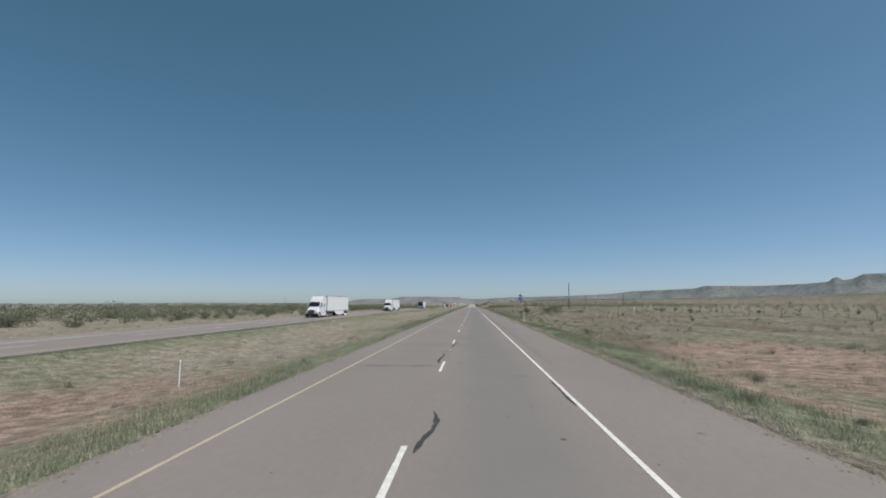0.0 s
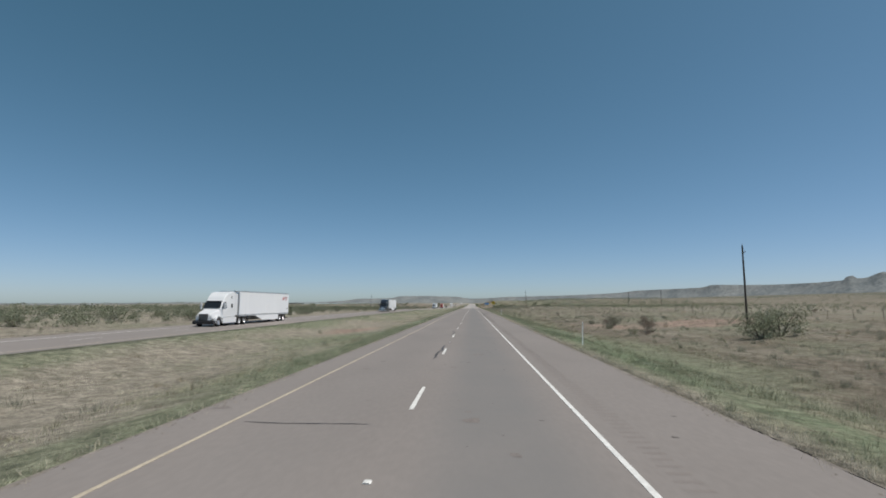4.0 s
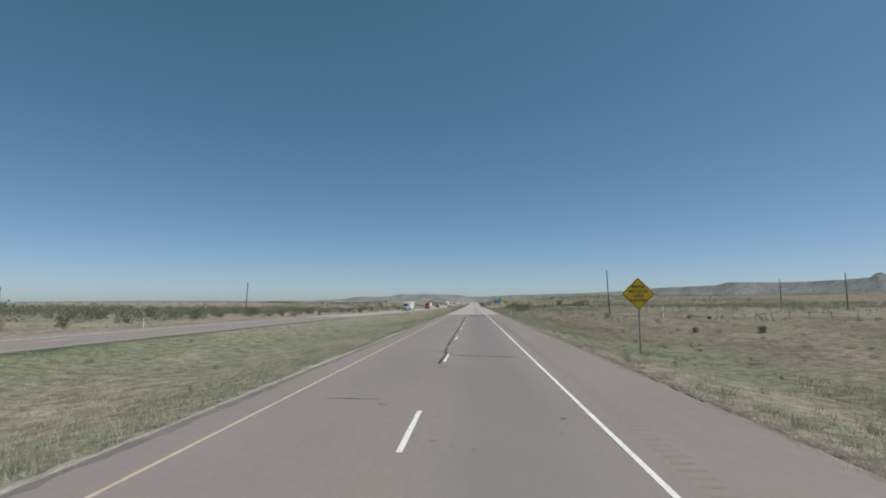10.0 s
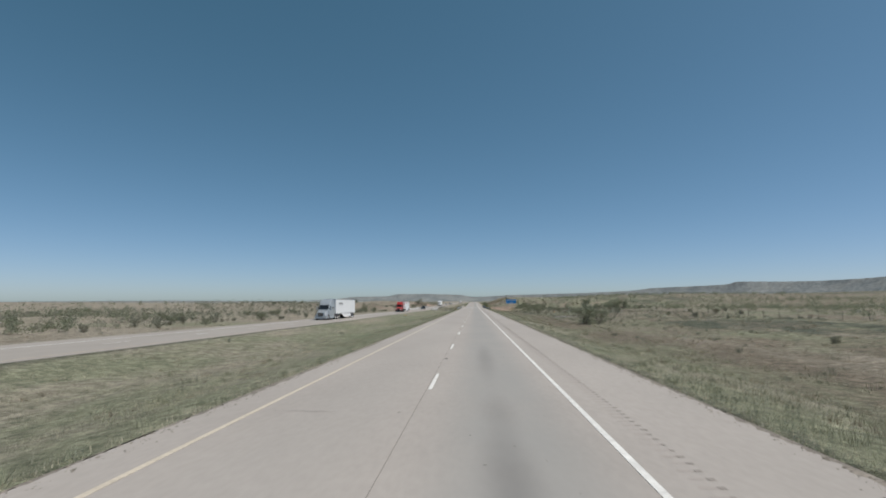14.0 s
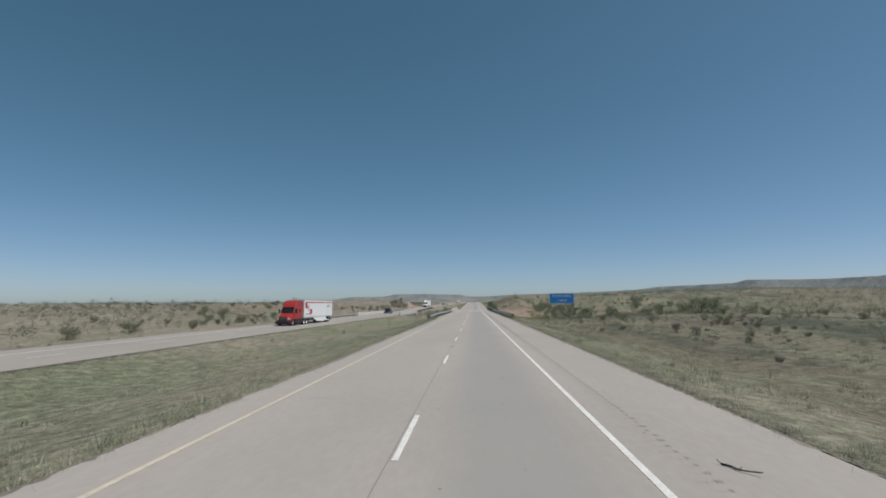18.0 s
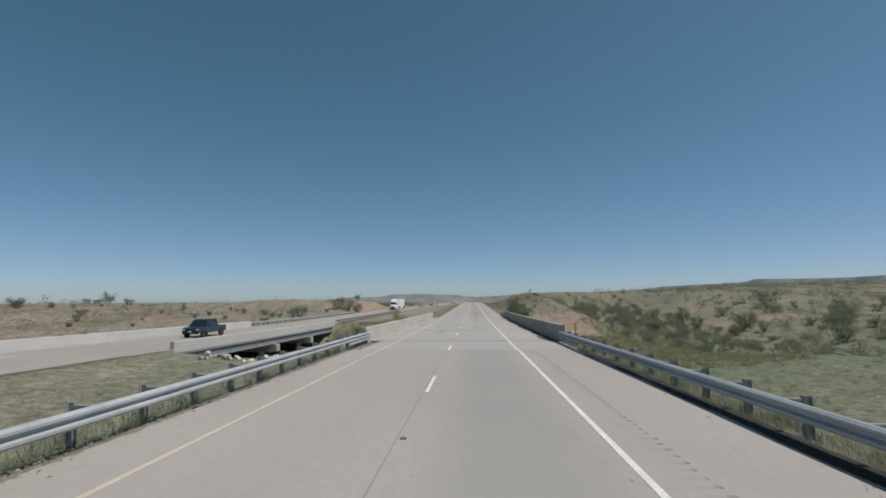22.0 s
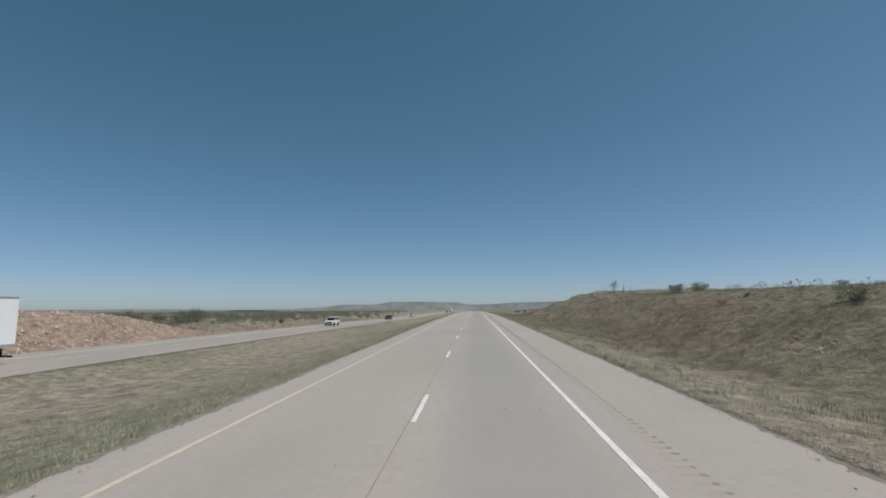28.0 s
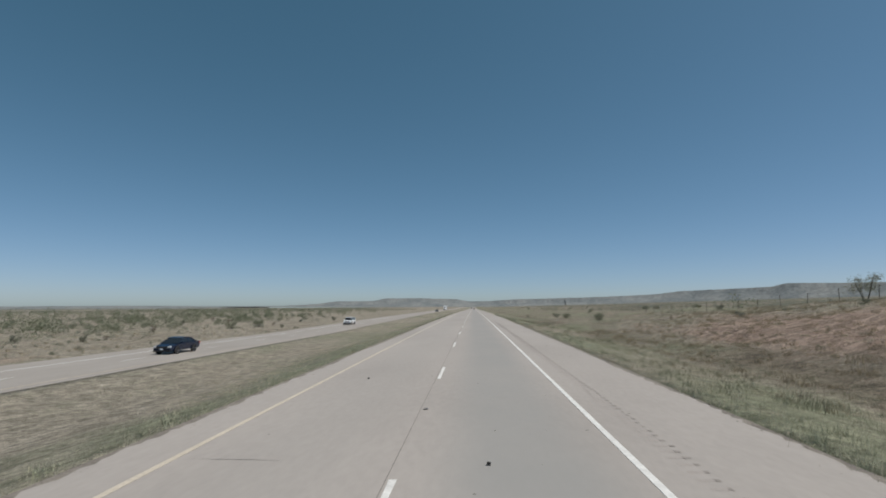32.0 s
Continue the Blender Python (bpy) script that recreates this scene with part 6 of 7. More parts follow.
# cracks that open and close, too fine to seal
rc_ = random.Random(17)
for x0, y0, x1, y1 in ((-4.35, 324.0, -3.35, 333.0), (-4.3, 352.5, -3.9, 361.0), (-4.1, 262.0, -3.6, 268.0), (-4.15, 175.5, -3.75, 178.5), (-3.9, 36.0, -3.7, 37.4), (0.6, 352.0, 0.9, 353.6)):
    run = wander((x0, y0), (x1, y1), 0.10, int(y0))
    for p, q in zip(run[:-1], run[1:]):
        u, w = rc_.uniform(0.0, 0.25), rc_.uniform(0.6, 1.0)
        dx, dy = q[0] - p[0], q[1] - p[1]
        strip("open_crack", [(p[0] + dx * u, p[1] + dy * u), (p[0] + dx * 0.5 + rc_.uniform(-0.04, 0.04), p[1] + dy * 0.5), (p[0] + dx * w, p[1] + dy * w)], 0.035, M_TAR, road_asphalt, seed=int(rc_.uniform(0, 999)))
strip("sealed_crack", [(-5.62, 354.0), (-5.5, 355.2), (-5.35, 357.6)], 0.07, M_TAR, road_asphalt, seed=11)
strip("sealed_crack", wander((-1.42, 317.0), (-1.36, 392.6), 0.05, 77), 0.10, M_TAR, road_asphalt, seed=7, label="long sealed crack beside the lane line")
strip("sealed_crack", [(-1.3, 314.2), (-1.0, 313.1), (-0.5, 312.6), (0.6, 312.4), (2.0, 312.3)], 0.085, M_TAR, road_asphalt, seed=8)
strip("sealed_crack", [(-1.3, 196.2), (-0.9, 197.4), (-0.75, 198.0)], 0.16, M_TAR, road_asphalt, seed=9)
strip("sealed_crack", [(-0.9, 197.6), (-0.62, 195.4)], 0.09, M_TAR, road_asphalt, seed=10)
for i, (y0, y1) in enumerate(((12.0, 16.0), (178, 184), (186, 192), (262, 267), (335, 344))):
    strip("edge_crack", wander((LINE_W - 0.085, y0), (LINE_W - 0.07, y1), 0.025, 500 + i), 0.05, M_TAR, road_asphalt, zoff=0.008, seed=90 + i)
for i in range(34):
    r = random.Random(900 + i)
    x, y = r.uniform(-4.4, 2.2), r.uniform(5, 388)
    strip("hair_crack", wander((x, y), (x + r.uniform(-0.8, 0.8), y + r.uniform(-0.8, 0.8)), 0.10, 700 + i), 0.03, M_HAIR, road_asphalt, seed=i)
# skid marks that run off onto the shoulder
SK = [(2.2, 215.0), (2.45, 220.5), (2.75, 226.0), (3.2, 235.2), (3.8, 243.0), (4.45, 250.0), (4.85, 256.0), (5.15, 262.0)]
for k, off in enumerate((0.0, 0.29)):
    strip("skid_mark", [(x + off, y) for x, y in SK], 0.16, M_SKID, road_asphalt, zoff=0.005 + 0.004 * k, seed=20 + k, ragged=0.04, label="dark tyre mark")
# patches before the seam
slab("asphalt_patch", [(-0.92, 381.4), (0.56, 381.5), (0.60, 389.5), (-0.86, 389.6)], M_PATCH, road_asphalt, 0.009, 31, label="dark repair patch")
slab("asphalt_patch", [(1.0, 384.0), (2.38, 384.1), (2.33, 392.7), (0.92, 392.8)], M_PATCH, road_asphalt, 0.009, 32, label="dark repair patch")
# lane joint and cross joints of the concrete
for y0, y1, par in ((SEAM, BR0 - 6.3, road_concrete), (BR0, BR1, bridge), (BR1, 1300, road_beyond)):
    o = new("lane_joint", ribbon("lane_joint", LINE_D - 0.105, LINE_D - 0.092, y0 + 0.1, y1 - 0.1, road_z, M_HAIR, 0.004, 0.003, 3.0))
    under(o, par)
for i in range(60):
    y = 398.0 + 9.1 * i + (i % 3) * 0.4
    if BR0 - 8 < y < BR1 + 2:
        continue
    r = random.Random(i)
    xa = r.choice((-4.4, -1.0, -1.0))
    strip("cross_joint", wander((xa, y), (xa + r.uniform(1.2, 3.4), y + r.uniform(-0.05, 0.05)), 0.02, i), 0.016, M_HAIR, road_concrete if y < BR0 else road_beyond, zoff=0.004, seed=i)
# dark flecks, pits and rubber crumbs
def flecks(name, par, y0, y1, n, seed, material, s0=0.02, s1=0.09):
    r = np.random.RandomState(seed)
    x = np.where(r.uniform(0, 1, n) < 0.55, r.uniform(-0.9, 2.3, n), r.uniform(-5.6, 5.3, n))
    y = r.uniform(y0, y1, n)
    a = np.arange(6) * np.pi / 3
    s = s0 + (s1 - s0) * r.uniform(0, 1, n) ** 3
    rad = s[:, None] * r.uniform(0.5, 1.2, (n, 6))
    V = np.stack([x[:, None] + rad * np.cos(a) * r.uniform(0.7, 1.6, n)[:, None], y[:, None] + rad * np.sin(a), np.repeat(road_z(y)[:, None] + 0.003, 6, 1)], -1).reshape(-1, 3)
    ob = new(name, soup(name, V, np.full(n, 6), np.arange(6 * n), material))
    under(ob, par)
    return tagged(ob, kind="stuff")


M_FLECK = mat("dark_fleck", [(0.07, 0.064, 0.06), (0.13, 0.115, 0.105)], scale=6)
M_SMUDGE = mat("faint_smudge", [(0.145, 0.13, 0.12), (0.175, 0.15, 0.138)], scale=2, fine=0.2, fine_scale=12)
flecks("road_flecks", road_asphalt, -10, 392, 620, 1, M_FLECK)
flecks("road_smudges", road_asphalt, -10, 392, 260, 2, M_SMUDGE, 0.06, 0.26)
flecks("road_flecks", road_concrete, 394, 663, 380, 3, M_FLECK, 0.012, 0.035)
flecks("road_flecks", road_beyond, 722, 1010, 520, 4, M_FLECK, 0.012, 0.045)

# raised markers between the dashes
M_MARKER = mat("scuffed_marker", [(0.10, 0.095, 0.09), (0.2, 0.19, 0.18)], rough=0.6, scale=8)
mk_me = []
for k in range(2):
    bm = prism_bm([(-0.06, 0.0), (0.06, 0.0), (0.035, 0.02), (-0.035, 0.02)], -0.06, 0.06, "Y")
    me = bpy.data.meshes.new("lane_marker")
    bm.to_mesh(me)
    bm.free()
    me.materials.append(M_MARKER if k else M_WHITE)
    mk_me.append(me)
for n in range(1, 84):
    y = 13.1 + 12.19 * n
    if (n % 2 == 1) == (y < SEAM):
        o = new("lane_marker", mk_me[0 if y < SEAM else 1])
        under(o, on_road(y) if not BR0 < y < BR1 else bridge)
        o.matrix_world = pose(LINE_D + (0.02 if n % 3 else -0.03), y, float(road_z(y)) + 0.002)


def grooves(name, y0, y1, xa, xb, step, length, material, par, rise=0.0015):
    """Rumble grooves across the shoulder as flat quads, groove shade in their colour."""
    ys = np.arange(y0, y1, step)
    r = np.random.RandomState(int(y0))
    z = road_z(ys) + rise
    j = r.uniform(-0.03, 0.03, (len(ys), 2))
    V = np.stack([np.stack([xa + j[:, 0], ys, z], -1), np.stack([xb + j[:, 1], ys, z], -1), np.stack([xb + j[:, 1], ys + length, z], -1), np.stack([xa + j[:, 0], ys + length, z], -1)], 1).reshape(-1, 3)
    ob = new(name, soup(name, V, np.full(len(ys), 4), np.arange(len(V)), material))
    under(ob, par)
    return tagged(ob, kind="stuff")


grooves("rumble_grooves", 20, 392, 2.95, 3.33, 0.32, 0.11, M_GROOVE_A, road_asphalt)
grooves("rumble_grooves", 395, 663, 3.0, 3.3, 0.33, 0.10, M_GROOVE, road_concrete)
grooves("rumble_grooves", 722, 1000, 3.0, 3.3, 0.33, 0.10, M_GROOVE, road_beyond)

# painted shadow along the right rim of each groove
for a, b, par in ((395, 663, road_concrete), (722, 1000, road_beyond)):
    grooves("rumble_rims", a, b, 3.24, 3.32, 0.33, 0.10, M_GROOVE_RIM_SHADOW, par, 0.0045)

# soil along both pavement edges
def edge(name, x, sgn, y0, y1, seed):
    r = np.random.RandomState(seed)
    ys = np.arange(y0, y1, 0.22)
    n = len(ys)
    wide = np.convolve(r.uniform(-0.30, 0.42, n + 30), np.ones(25) / 25, "valid")[:n] * 2.2
    inn = np.clip(wide + r.uniform(-0.14, 0.14, n), -0.1, 0.5)
    z = road_z(ys)
    V = np.concatenate([np.stack([x - sgn * inn * 0.5, ys, z + 0.0008], -1), np.stack([np.full(n, x + sgn * 0.05), ys, z + 0.005], -1), np.stack([np.full(n, x + sgn * 0.11), ys, z - 0.06], -1)])
    F = []
    for k in range(2):
        for i in range(n - 1):
            q = (k * n + i, k * n + i + 1, (k + 1) * n + i + 1, (k + 1) * n + i)
            F.append(q if sgn < 0 else q[::-1])
    tagged(new(name, mesh_of(name, V, F, M_SOIL)), "strip of bare soil and litter at the pavement edge", "soil", kind="stuff")


edge("edge_soil", ROAD_R, 1, -15, 664, 1)
edge("edge_soil", ROAD_L, -1, -15, 600, 2)
edge("edge_soil", -6.36, -1, 610, 664, 5)
edge("edge_soil", ROAD_R, 1, 722, 1150, 3)
edge("edge_soil", ROAD_L, -1, 722, 1150, 4)

# pale gravel beside the old asphalt, and the edge drop's shadow as a dark strip
M_GRAVEL = mat("pale_gravel", [(0.21, 0.192, 0.165), (0.285, 0.262, 0.228), (0.36, 0.335, 0.295)], scale=2.5, fine=0.35, fine_scale=22, bump=0.8, bump_scale=26)
M_EDGE_SHADOW = mat("edge_drop_shadow", [(0.115, 0.107, 0.101), (0.16, 0.147, 0.138)], scale=1.2, fine=0.2, fine_scale=20)
rgv = np.random.RandomState(77)
gy = np.arange(212, 362, 0.3)
gw = np.clip((gy - 212) / 14, 0.05, 1) * np.clip((362 - gy) / 30, 0.05, 1) * (0.34 + 0.10 * np.sin(gy * 0.35) + rgv.uniform(-0.08, 0.08, len(gy)))
rows = [np.stack([ROAD_L - gw * u, gy, road_z(gy) + h], -1) for u, h in ((-0.10, 0.003), (0.15, 0.006), (0.6, -0.022), (1.3, -0.10))]
n = len(gy)
tagged(new("gravel_edge", mesh_of("gravel_edge", np.concatenate(rows), [(k * n + i, k * n + i + 1, (k + 1) * n + i + 1, (k + 1) * n + i) for k in range(3) for i in range(n - 1)], M_GRAVEL)), "pale gravel along the edge of the old asphalt", "gravel", kind="stuff")
strip("edge_seal", wander((ROAD_L + 0.17, 214.0), (ROAD_L + 0.15, 348.0), 0.035, 611), 0.20, M_EDGE_SHADOW, road_asphalt, zoff=0.0045, seed=61, ragged=0.3, label="dark strip of painted shadow along the pavement edge")

# crumbs of broken pavement, dry stems and clods along the edges, in drifts
def crumbs(name, x, sgn, y0, y1, per_m, seed):
    r = np.random.RandomState(seed)
    m = int((y1 - y0) * per_m)
    y = r.uniform(y0, y1, m * 2)
    y = y[np.argsort(-(np.sin(y * 0.21) + np.sin(y * 0.077 + 1.0) + np.sin(y * 0.9) * 0.6 + r.normal(0, 0.7, m * 2)))[:m]]
    d = np.abs(r.normal(0, 0.22, m)) - 0.12
    s = 0.008 + 0.022 * r.uniform(0, 1, m) ** 3
    a = r.uniform(0, 6.28, m)
    c = np.stack([x - sgn * d, y, road_z(y) + 0.002 - 0.05 * (d < -0.05)], -1)
    P = [c + np.stack([np.cos(a + k) * s * q, np.sin(a + k) * s * 1.5, np.zeros(m)], -1) for k, q in ((0, 1.0), (2.2, 1.6), (4.2, 1.2))]
    P.append(c + np.stack([s * 0.2, s * 0.1, s * 0.9], -1))
    V = np.stack(P, 1).reshape(-1, 3)
    F = (np.array([[0, 1, 3], [1, 2, 3], [2, 0, 3]])[None] + 4 * np.arange(m)[:, None, None]).reshape(-1)
    tagged(new(name, soup(name, V, np.full(3 * m, 3), F, M_CRUMB)), "crumbs of pavement, clods and dry stems at the road edge", "litter", kind="stuff")


M_CRUMB = mat("edge_crumbs", [(0.085, 0.075, 0.065), (0.16, 0.142, 0.12), (0.25, 0.222, 0.185)], scale=6, per_island=0.35)
for k, (xe, sgn) in enumerate(((ROAD_R, 1), (ROAD_L, -1))):
    crumbs("edge_crumbs", xe, sgn, -6, 602 if sgn < 0 else 664, 20, 30 + k)
    crumbs("edge_crumbs", xe, sgn, 722, 1010, 7, 40 + k)

crumbs("edge_crumbs", -6.5, -1, 610, 664, 60, 50)

# shredded tyre and litter
def tyre_scrap(x, y, s, seed, label="torn strip of tyre tread on the shoulder"):
    r = random.Random(seed)
    t = thing("tyre_scrap", pose(x, y, float(road_z(y)) + 0.006, 0, 0, r.uniform(0, 180)), label, "tyre scrap", "road litter")
    bm = bmesh.new()
    n = 10
    prev = None
    for k in range(n):
        a = radians(-10 + 20 * k)
        rad = 0.16 * s * (1 + 0.15 * r.uniform(-1, 1))
        w = 0.09 * s * (1 + 0.3 * r.uniform(-1, 1))
        row = [bm.verts.new((-w, rad * math.cos(a), max(0.0, rad * math.sin(a)))), bm.verts.new((w, rad * math.cos(a), max(0.0, rad * math.sin(a)))),
               bm.verts.new((w, 0.8 * rad * math.cos(a), max(0.0, 0.8 * rad * math.sin(a)))), bm.verts.new((-w, 0.8 * rad * math.cos(a), max(0.0, 0.8 * rad * math.sin(a))))]
        if prev:
            for i in range(4):
                bm.faces.new((prev[i], prev[(i + 1) % 4], row[(i + 1) % 4], row[i]))
        prev = row
    part("tread", bm, M_TYRE, t)
    for k in range(4 if s > 0.5 else 0):
        a = r.uniform(100, 240)
        part("wire", cyl_bm(0.006, (0, 0.1 * s, 0.03), (0.45 * s * math.cos(radians(a)), 0.45 * s * math.sin(radians(a)), 0.10 + 0.05 * k), 5), M_TYRE, t, "frayed wire")
    return t


tyre_scrap(4.56, 387.0, 0.6, 1)
for i, (x, y) in enumerate(((4.2, 267.7), (4.4, 205.5), (3.5, 177.0), (4.2, 957.0), (-3.4, 944.0), (0.18, 935.7), (-5.3, 690.0), (-5.2, 701.5), (4.0, 610.0), (-2.2, 525.6))):
    tyre_scrap(x, y, 0.26, 10 + i, "small dark scrap of rubber on the road")
# a torn ribbon of rubber, curled up at one end
sx, sy = 3.78, 529.45
t = thing("rubber_strip", pose(sx, sy, float(road_z(sy)) + 0.006), "thin curled strip of dark rubber on the shoulder", "rubber strip", "road litter")
run = [Vector((-0.13 + 0.035 * k + 0.03 * math.sin(k * 1.1), 0.26 - 0.065 * k, 0.012 + 0.05 * (k / 8) ** 3)) for k in range(9)]
bm = bmesh.new()
for k, (p, q) in enumerate(zip(run[:-1], run[1:])):
    cyl_bm(0.016 - 0.001 * k, p, q, 6, 0.015 - 0.001 * k, bm=bm)
part("strip", bm, M_TYRE, t)
part("shred", cyl_bm(0.008, run[0], run[0] + Vector((-0.05, 0.03, 0.05)), 5, 0.004), M_TYRE, t)
part("shred", cyl_bm(0.008, run[4], run[4] + Vector((0.06, 0.02, 0.03)), 5, 0.004), M_TYRE, t)

# ---- plants ----
def leaf_mat(name, cols, trans=0.5):
    m = mat(name, cols, rough=0.8, scale=1.3, per_island=0.35, spec=0.15)
    nt = m.node_tree
    b, out = nt.nodes["Principled BSDF"], nt.nodes["Material Output"]
    tr, mx = nt.nodes.new("ShaderNodeBsdfTranslucent"), nt.nodes.new("ShaderNodeMixShader")
    nt.links.new(b.inputs["Base Color"].links[0].from_socket, tr.inputs["Color"])
    mx.inputs[0].default_value = trans
    nt.links.new(b.outputs[0], mx.inputs[1])
    nt.links.new(tr.outputs[0], mx.inputs[2])
    nt.links.new(mx.outputs[0], out.inputs["Surface"])
    return m


M_MESQ = leaf_mat("mesquite_leaves", [(0.17, 0.19, 0.125), (0.26, 0.272, 0.19)])
M_SAGE = leaf_mat("sage_leaves", [(0.195, 0.20, 0.15), (0.30, 0.30, 0.235)])
M_LIME = leaf_mat("fresh_leaves", [(0.195, 0.22, 0.105), (0.33, 0.345, 0.18)])
M_YELLOW_BRUSH = leaf_mat("yellow_green_brush", [(0.24, 0.235, 0.13), (0.37, 0.35, 0.215)], 0.35)
M_WILLOW = leaf_mat("willow_leaves", [(0.175, 0.195, 0.118), (0.30, 0.315, 0.20)])
M_DEAD = leaf_mat("dead_brush", [(0.15, 0.12, 0.095), (0.22, 0.18, 0.145)])
M_DRY = leaf_mat("tawny_brush", [(0.25, 0.205, 0.135), (0.38, 0.325, 0.225)], 0.25)
M_TWIG = mat("grey_twigs", [(0.085, 0.07, 0.06), (0.15, 0.13, 0.11)], rough=0.9, scale=3)
M_GREEN_GRASS = leaf_mat("green_grass_blades", [(0.305, 0.312, 0.21), (0.45, 0.44, 0.31)], 0.06)
M_STRAW_GRASS = leaf_mat("straw_grass_blades", [(0.43, 0.385, 0.295), (0.57, 0.515, 0.41)], 0.06)
M_WEED = leaf_mat("grey_green_weeds", [(0.215, 0.23, 0.158), (0.335, 0.345, 0.25)], 0.15)


def leaves(centres, radii, n, size, seed, squash=0.75):
    """n leaf blades scattered about cluster centres: arrays for soup()."""
    r = np.random.RandomState(seed)
    c = np.asarray(centres, dtype=float)
    k = r.randint(0, len(c), n)
    d = r.normal(0, 1, (n, 3))
    d /= np.linalg.norm(d, axis=1, keepdims=True)
    rad = np.asarray(radii)[k] * r.uniform(0.35, 1.0, n) ** 0.6
    p = c[k] + d * rad[:, None] * np.array([1, 1, squash])
    u = r.normal(0, 1, (n, 3))
    u /= np.linalg.norm(u, axis=1, keepdims=True)
    w = np.cross(u, r.normal(0, 1, (n, 3)))
    w /= np.linalg.norm(w, axis=1, keepdims=True)
    s = size * r.uniform(0.5, 1.4, n)
    u, w = u * s[:, None], w * s[:, None] * 0.55
    V = np.stack([p - u, p + w, p + u, p - w], 1).reshape(-1, 3)
    return V


def branches(paths, rad, seg=5):
    bm = bmesh.new()
    for a, b, r in paths:
        cyl_bm(r, a, b, seg, r * 0.55, bm=bm, caps=False)
    return bm


def bush(height, width, leaf_m, n, size, seed, name="mesquite_bush", label="", cat="bush", open_crown=False):
    """A many-stemmed bush: stems fanning from the ground and an uneven leafy crown. Returns the thing, at the origin."""
    r = random.Random(seed)
    t = thing(name, pose(0, 0, 0), label, cat, "bushes in the grassland")
    paths, cs, rs_ = [], [], []
    k = 7 if width < 2.5 else 11
    for i in range(k):
        a = 2 * math.pi * i / k + r.uniform(-0.4, 0.4)
        rr = width * 0.5 * r.uniform(0.35, 0.85)
        top = Vector((rr * math.cos(a), rr * math.sin(a), height * r.uniform(0.45, 0.85)))
        mid = Vector((top.x * 0.45, top.y * 0.45, top.z * 0.5))
        paths += [((0.05 * math.cos(a), 0.05 * math.sin(a), -0.1), mid, 0.035 * height / 2), (mid, top, 0.022 * height / 2)]
        for q in range(3):
            e = top + Vector((r.uniform(-1, 1), r.uniform(-1, 1), r.uniform(-0.3, 0.7))) * width * 0.16
            paths.append((mid.lerp(top, 0.6), e, 0.012 * height / 2))
            cs.append(e)
            rs_.append(width * r.uniform(0.10, 0.19))
        cs.append(Vector((top.x * 0.8, top.y * 0.8, top.z * 0.75)))
        rs_.append(width * r.uniform(0.12, 0.22))
        cs.append(Vector((top.x * 1.0, top.y * 1.0, height * r.uniform(0.12, 0.3))))
        rs_.append(width * r.uniform(0.08, 0.16))
    part("branchwork", branches(paths, 0.03), M_TWIG, t, "grey twigs")
    V = leaves(cs, [q * 1.2 for q in rs_], n, size, seed)
    V[:, 2] = np.maximum(V[:, 2], 0.02)
    part("crown", soup("crown", V, np.full(n, 4), np.arange(4 * n), leaf_m), None, t)
    return t


def put(base, x, y, s=1.0, rz=0.0, sink=0.05, tall=1.0):
    if -24 < x < 30:
        base = NEAR[BASES.index(base)]
    o = copy_thing(base, pose(x, y, gz(x, y) - sink, 0, 0, rz) @ Matrix.Diagonal((s, s, s * tall, 1)))
    return o


BASES, NEAR = [], []
for dst, kn, ks in ((BASES, 1.4, 0.78), (NEAR, 2.0, 0.66)):
    for i, (h, w, m, n, size, nm, lab) in enumerate((
            (2.3, 3.2, M_MESQ, 1500, 0.09, "mesquite_bush", "dark green mesquite bush in dry grass"),
            (1.9, 2.8, M_MESQ, 1300, 0.088, "mesquite_bush", "dark green mesquite bush in dry grass"),
            (1.6, 2.0, M_SAGE, 1000, 0.08, "sage_bush", "grey-green sage bush in dry grass"),
            (1.1, 1.6, M_SAGE, 800, 0.075, "sage_bush", "low grey-green sage bush in dry grass"),
            (2.0, 2.4, M_LIME, 1300, 0.085, "creek_bush", "fresh green bush near the creek"),
            (1.3, 1.5, M_DEAD, 450, 0.06, "dry_bush", "brown half-dead bush in dry grass"),
            (1.7, 2.4, M_YELLOW_BRUSH, 1500, 0.052, "brush_clump", "yellow-green brush beside the bridge"))):
        dst.append(bush(h, w, m, int(n * kn), size * ks, i + 1, nm, lab))
rb = random.Random(11)


def clear(x, y):
    """Away from both carriageways and the bridge."""
    return not (FAR_L - 3 < x < FAR_R + 1.5 or ROAD_L - 2 < x < ROAD_R + 2.5)


def sow(n, x0, x1, y0, y1, kinds, s0, s1, tall=1.0):
    for _ in range(n):
        for _try in range(6):
            x, y = rb.uniform(x0, x1), rb.uniform(y0, y1)
            if clear(x, y):
                break
        put(BASES[rb.choice(kinds)], x, y, rb.uniform(s0, s1), rb.uniform(0, 360), tall=tall * rb.uniform(0.85, 1.15))


sow(46, -66, -45, -5, 130, (0, 1, 1, 2), 0.4, 0.85)
sow(60, -72, -46, 130, 350, (0, 0, 1, 2), 0.45, 0.95)
sow(44, -75, -44, 350, 480, (0, 1, 2, 3), 0.45, 0.95)
sow(64, -70, -43, 480, 660, (1, 1, 2, 3, 3), 0.45, 0.95)
sow(30, -72, -41, 630, 770, (1, 2, 2, 3), 0.45, 0.85)
sow(16, -90, -45, 690, 800, (1, 2, 3), 0.5, 0.95)
sow(60, -125, -48, 640, 800, (0, 1, 2, 3), 0.35, 0.85)
sow(26, -75, -42, 930, 1100, (1, 2, 3, 5), 0.5, 0.95)
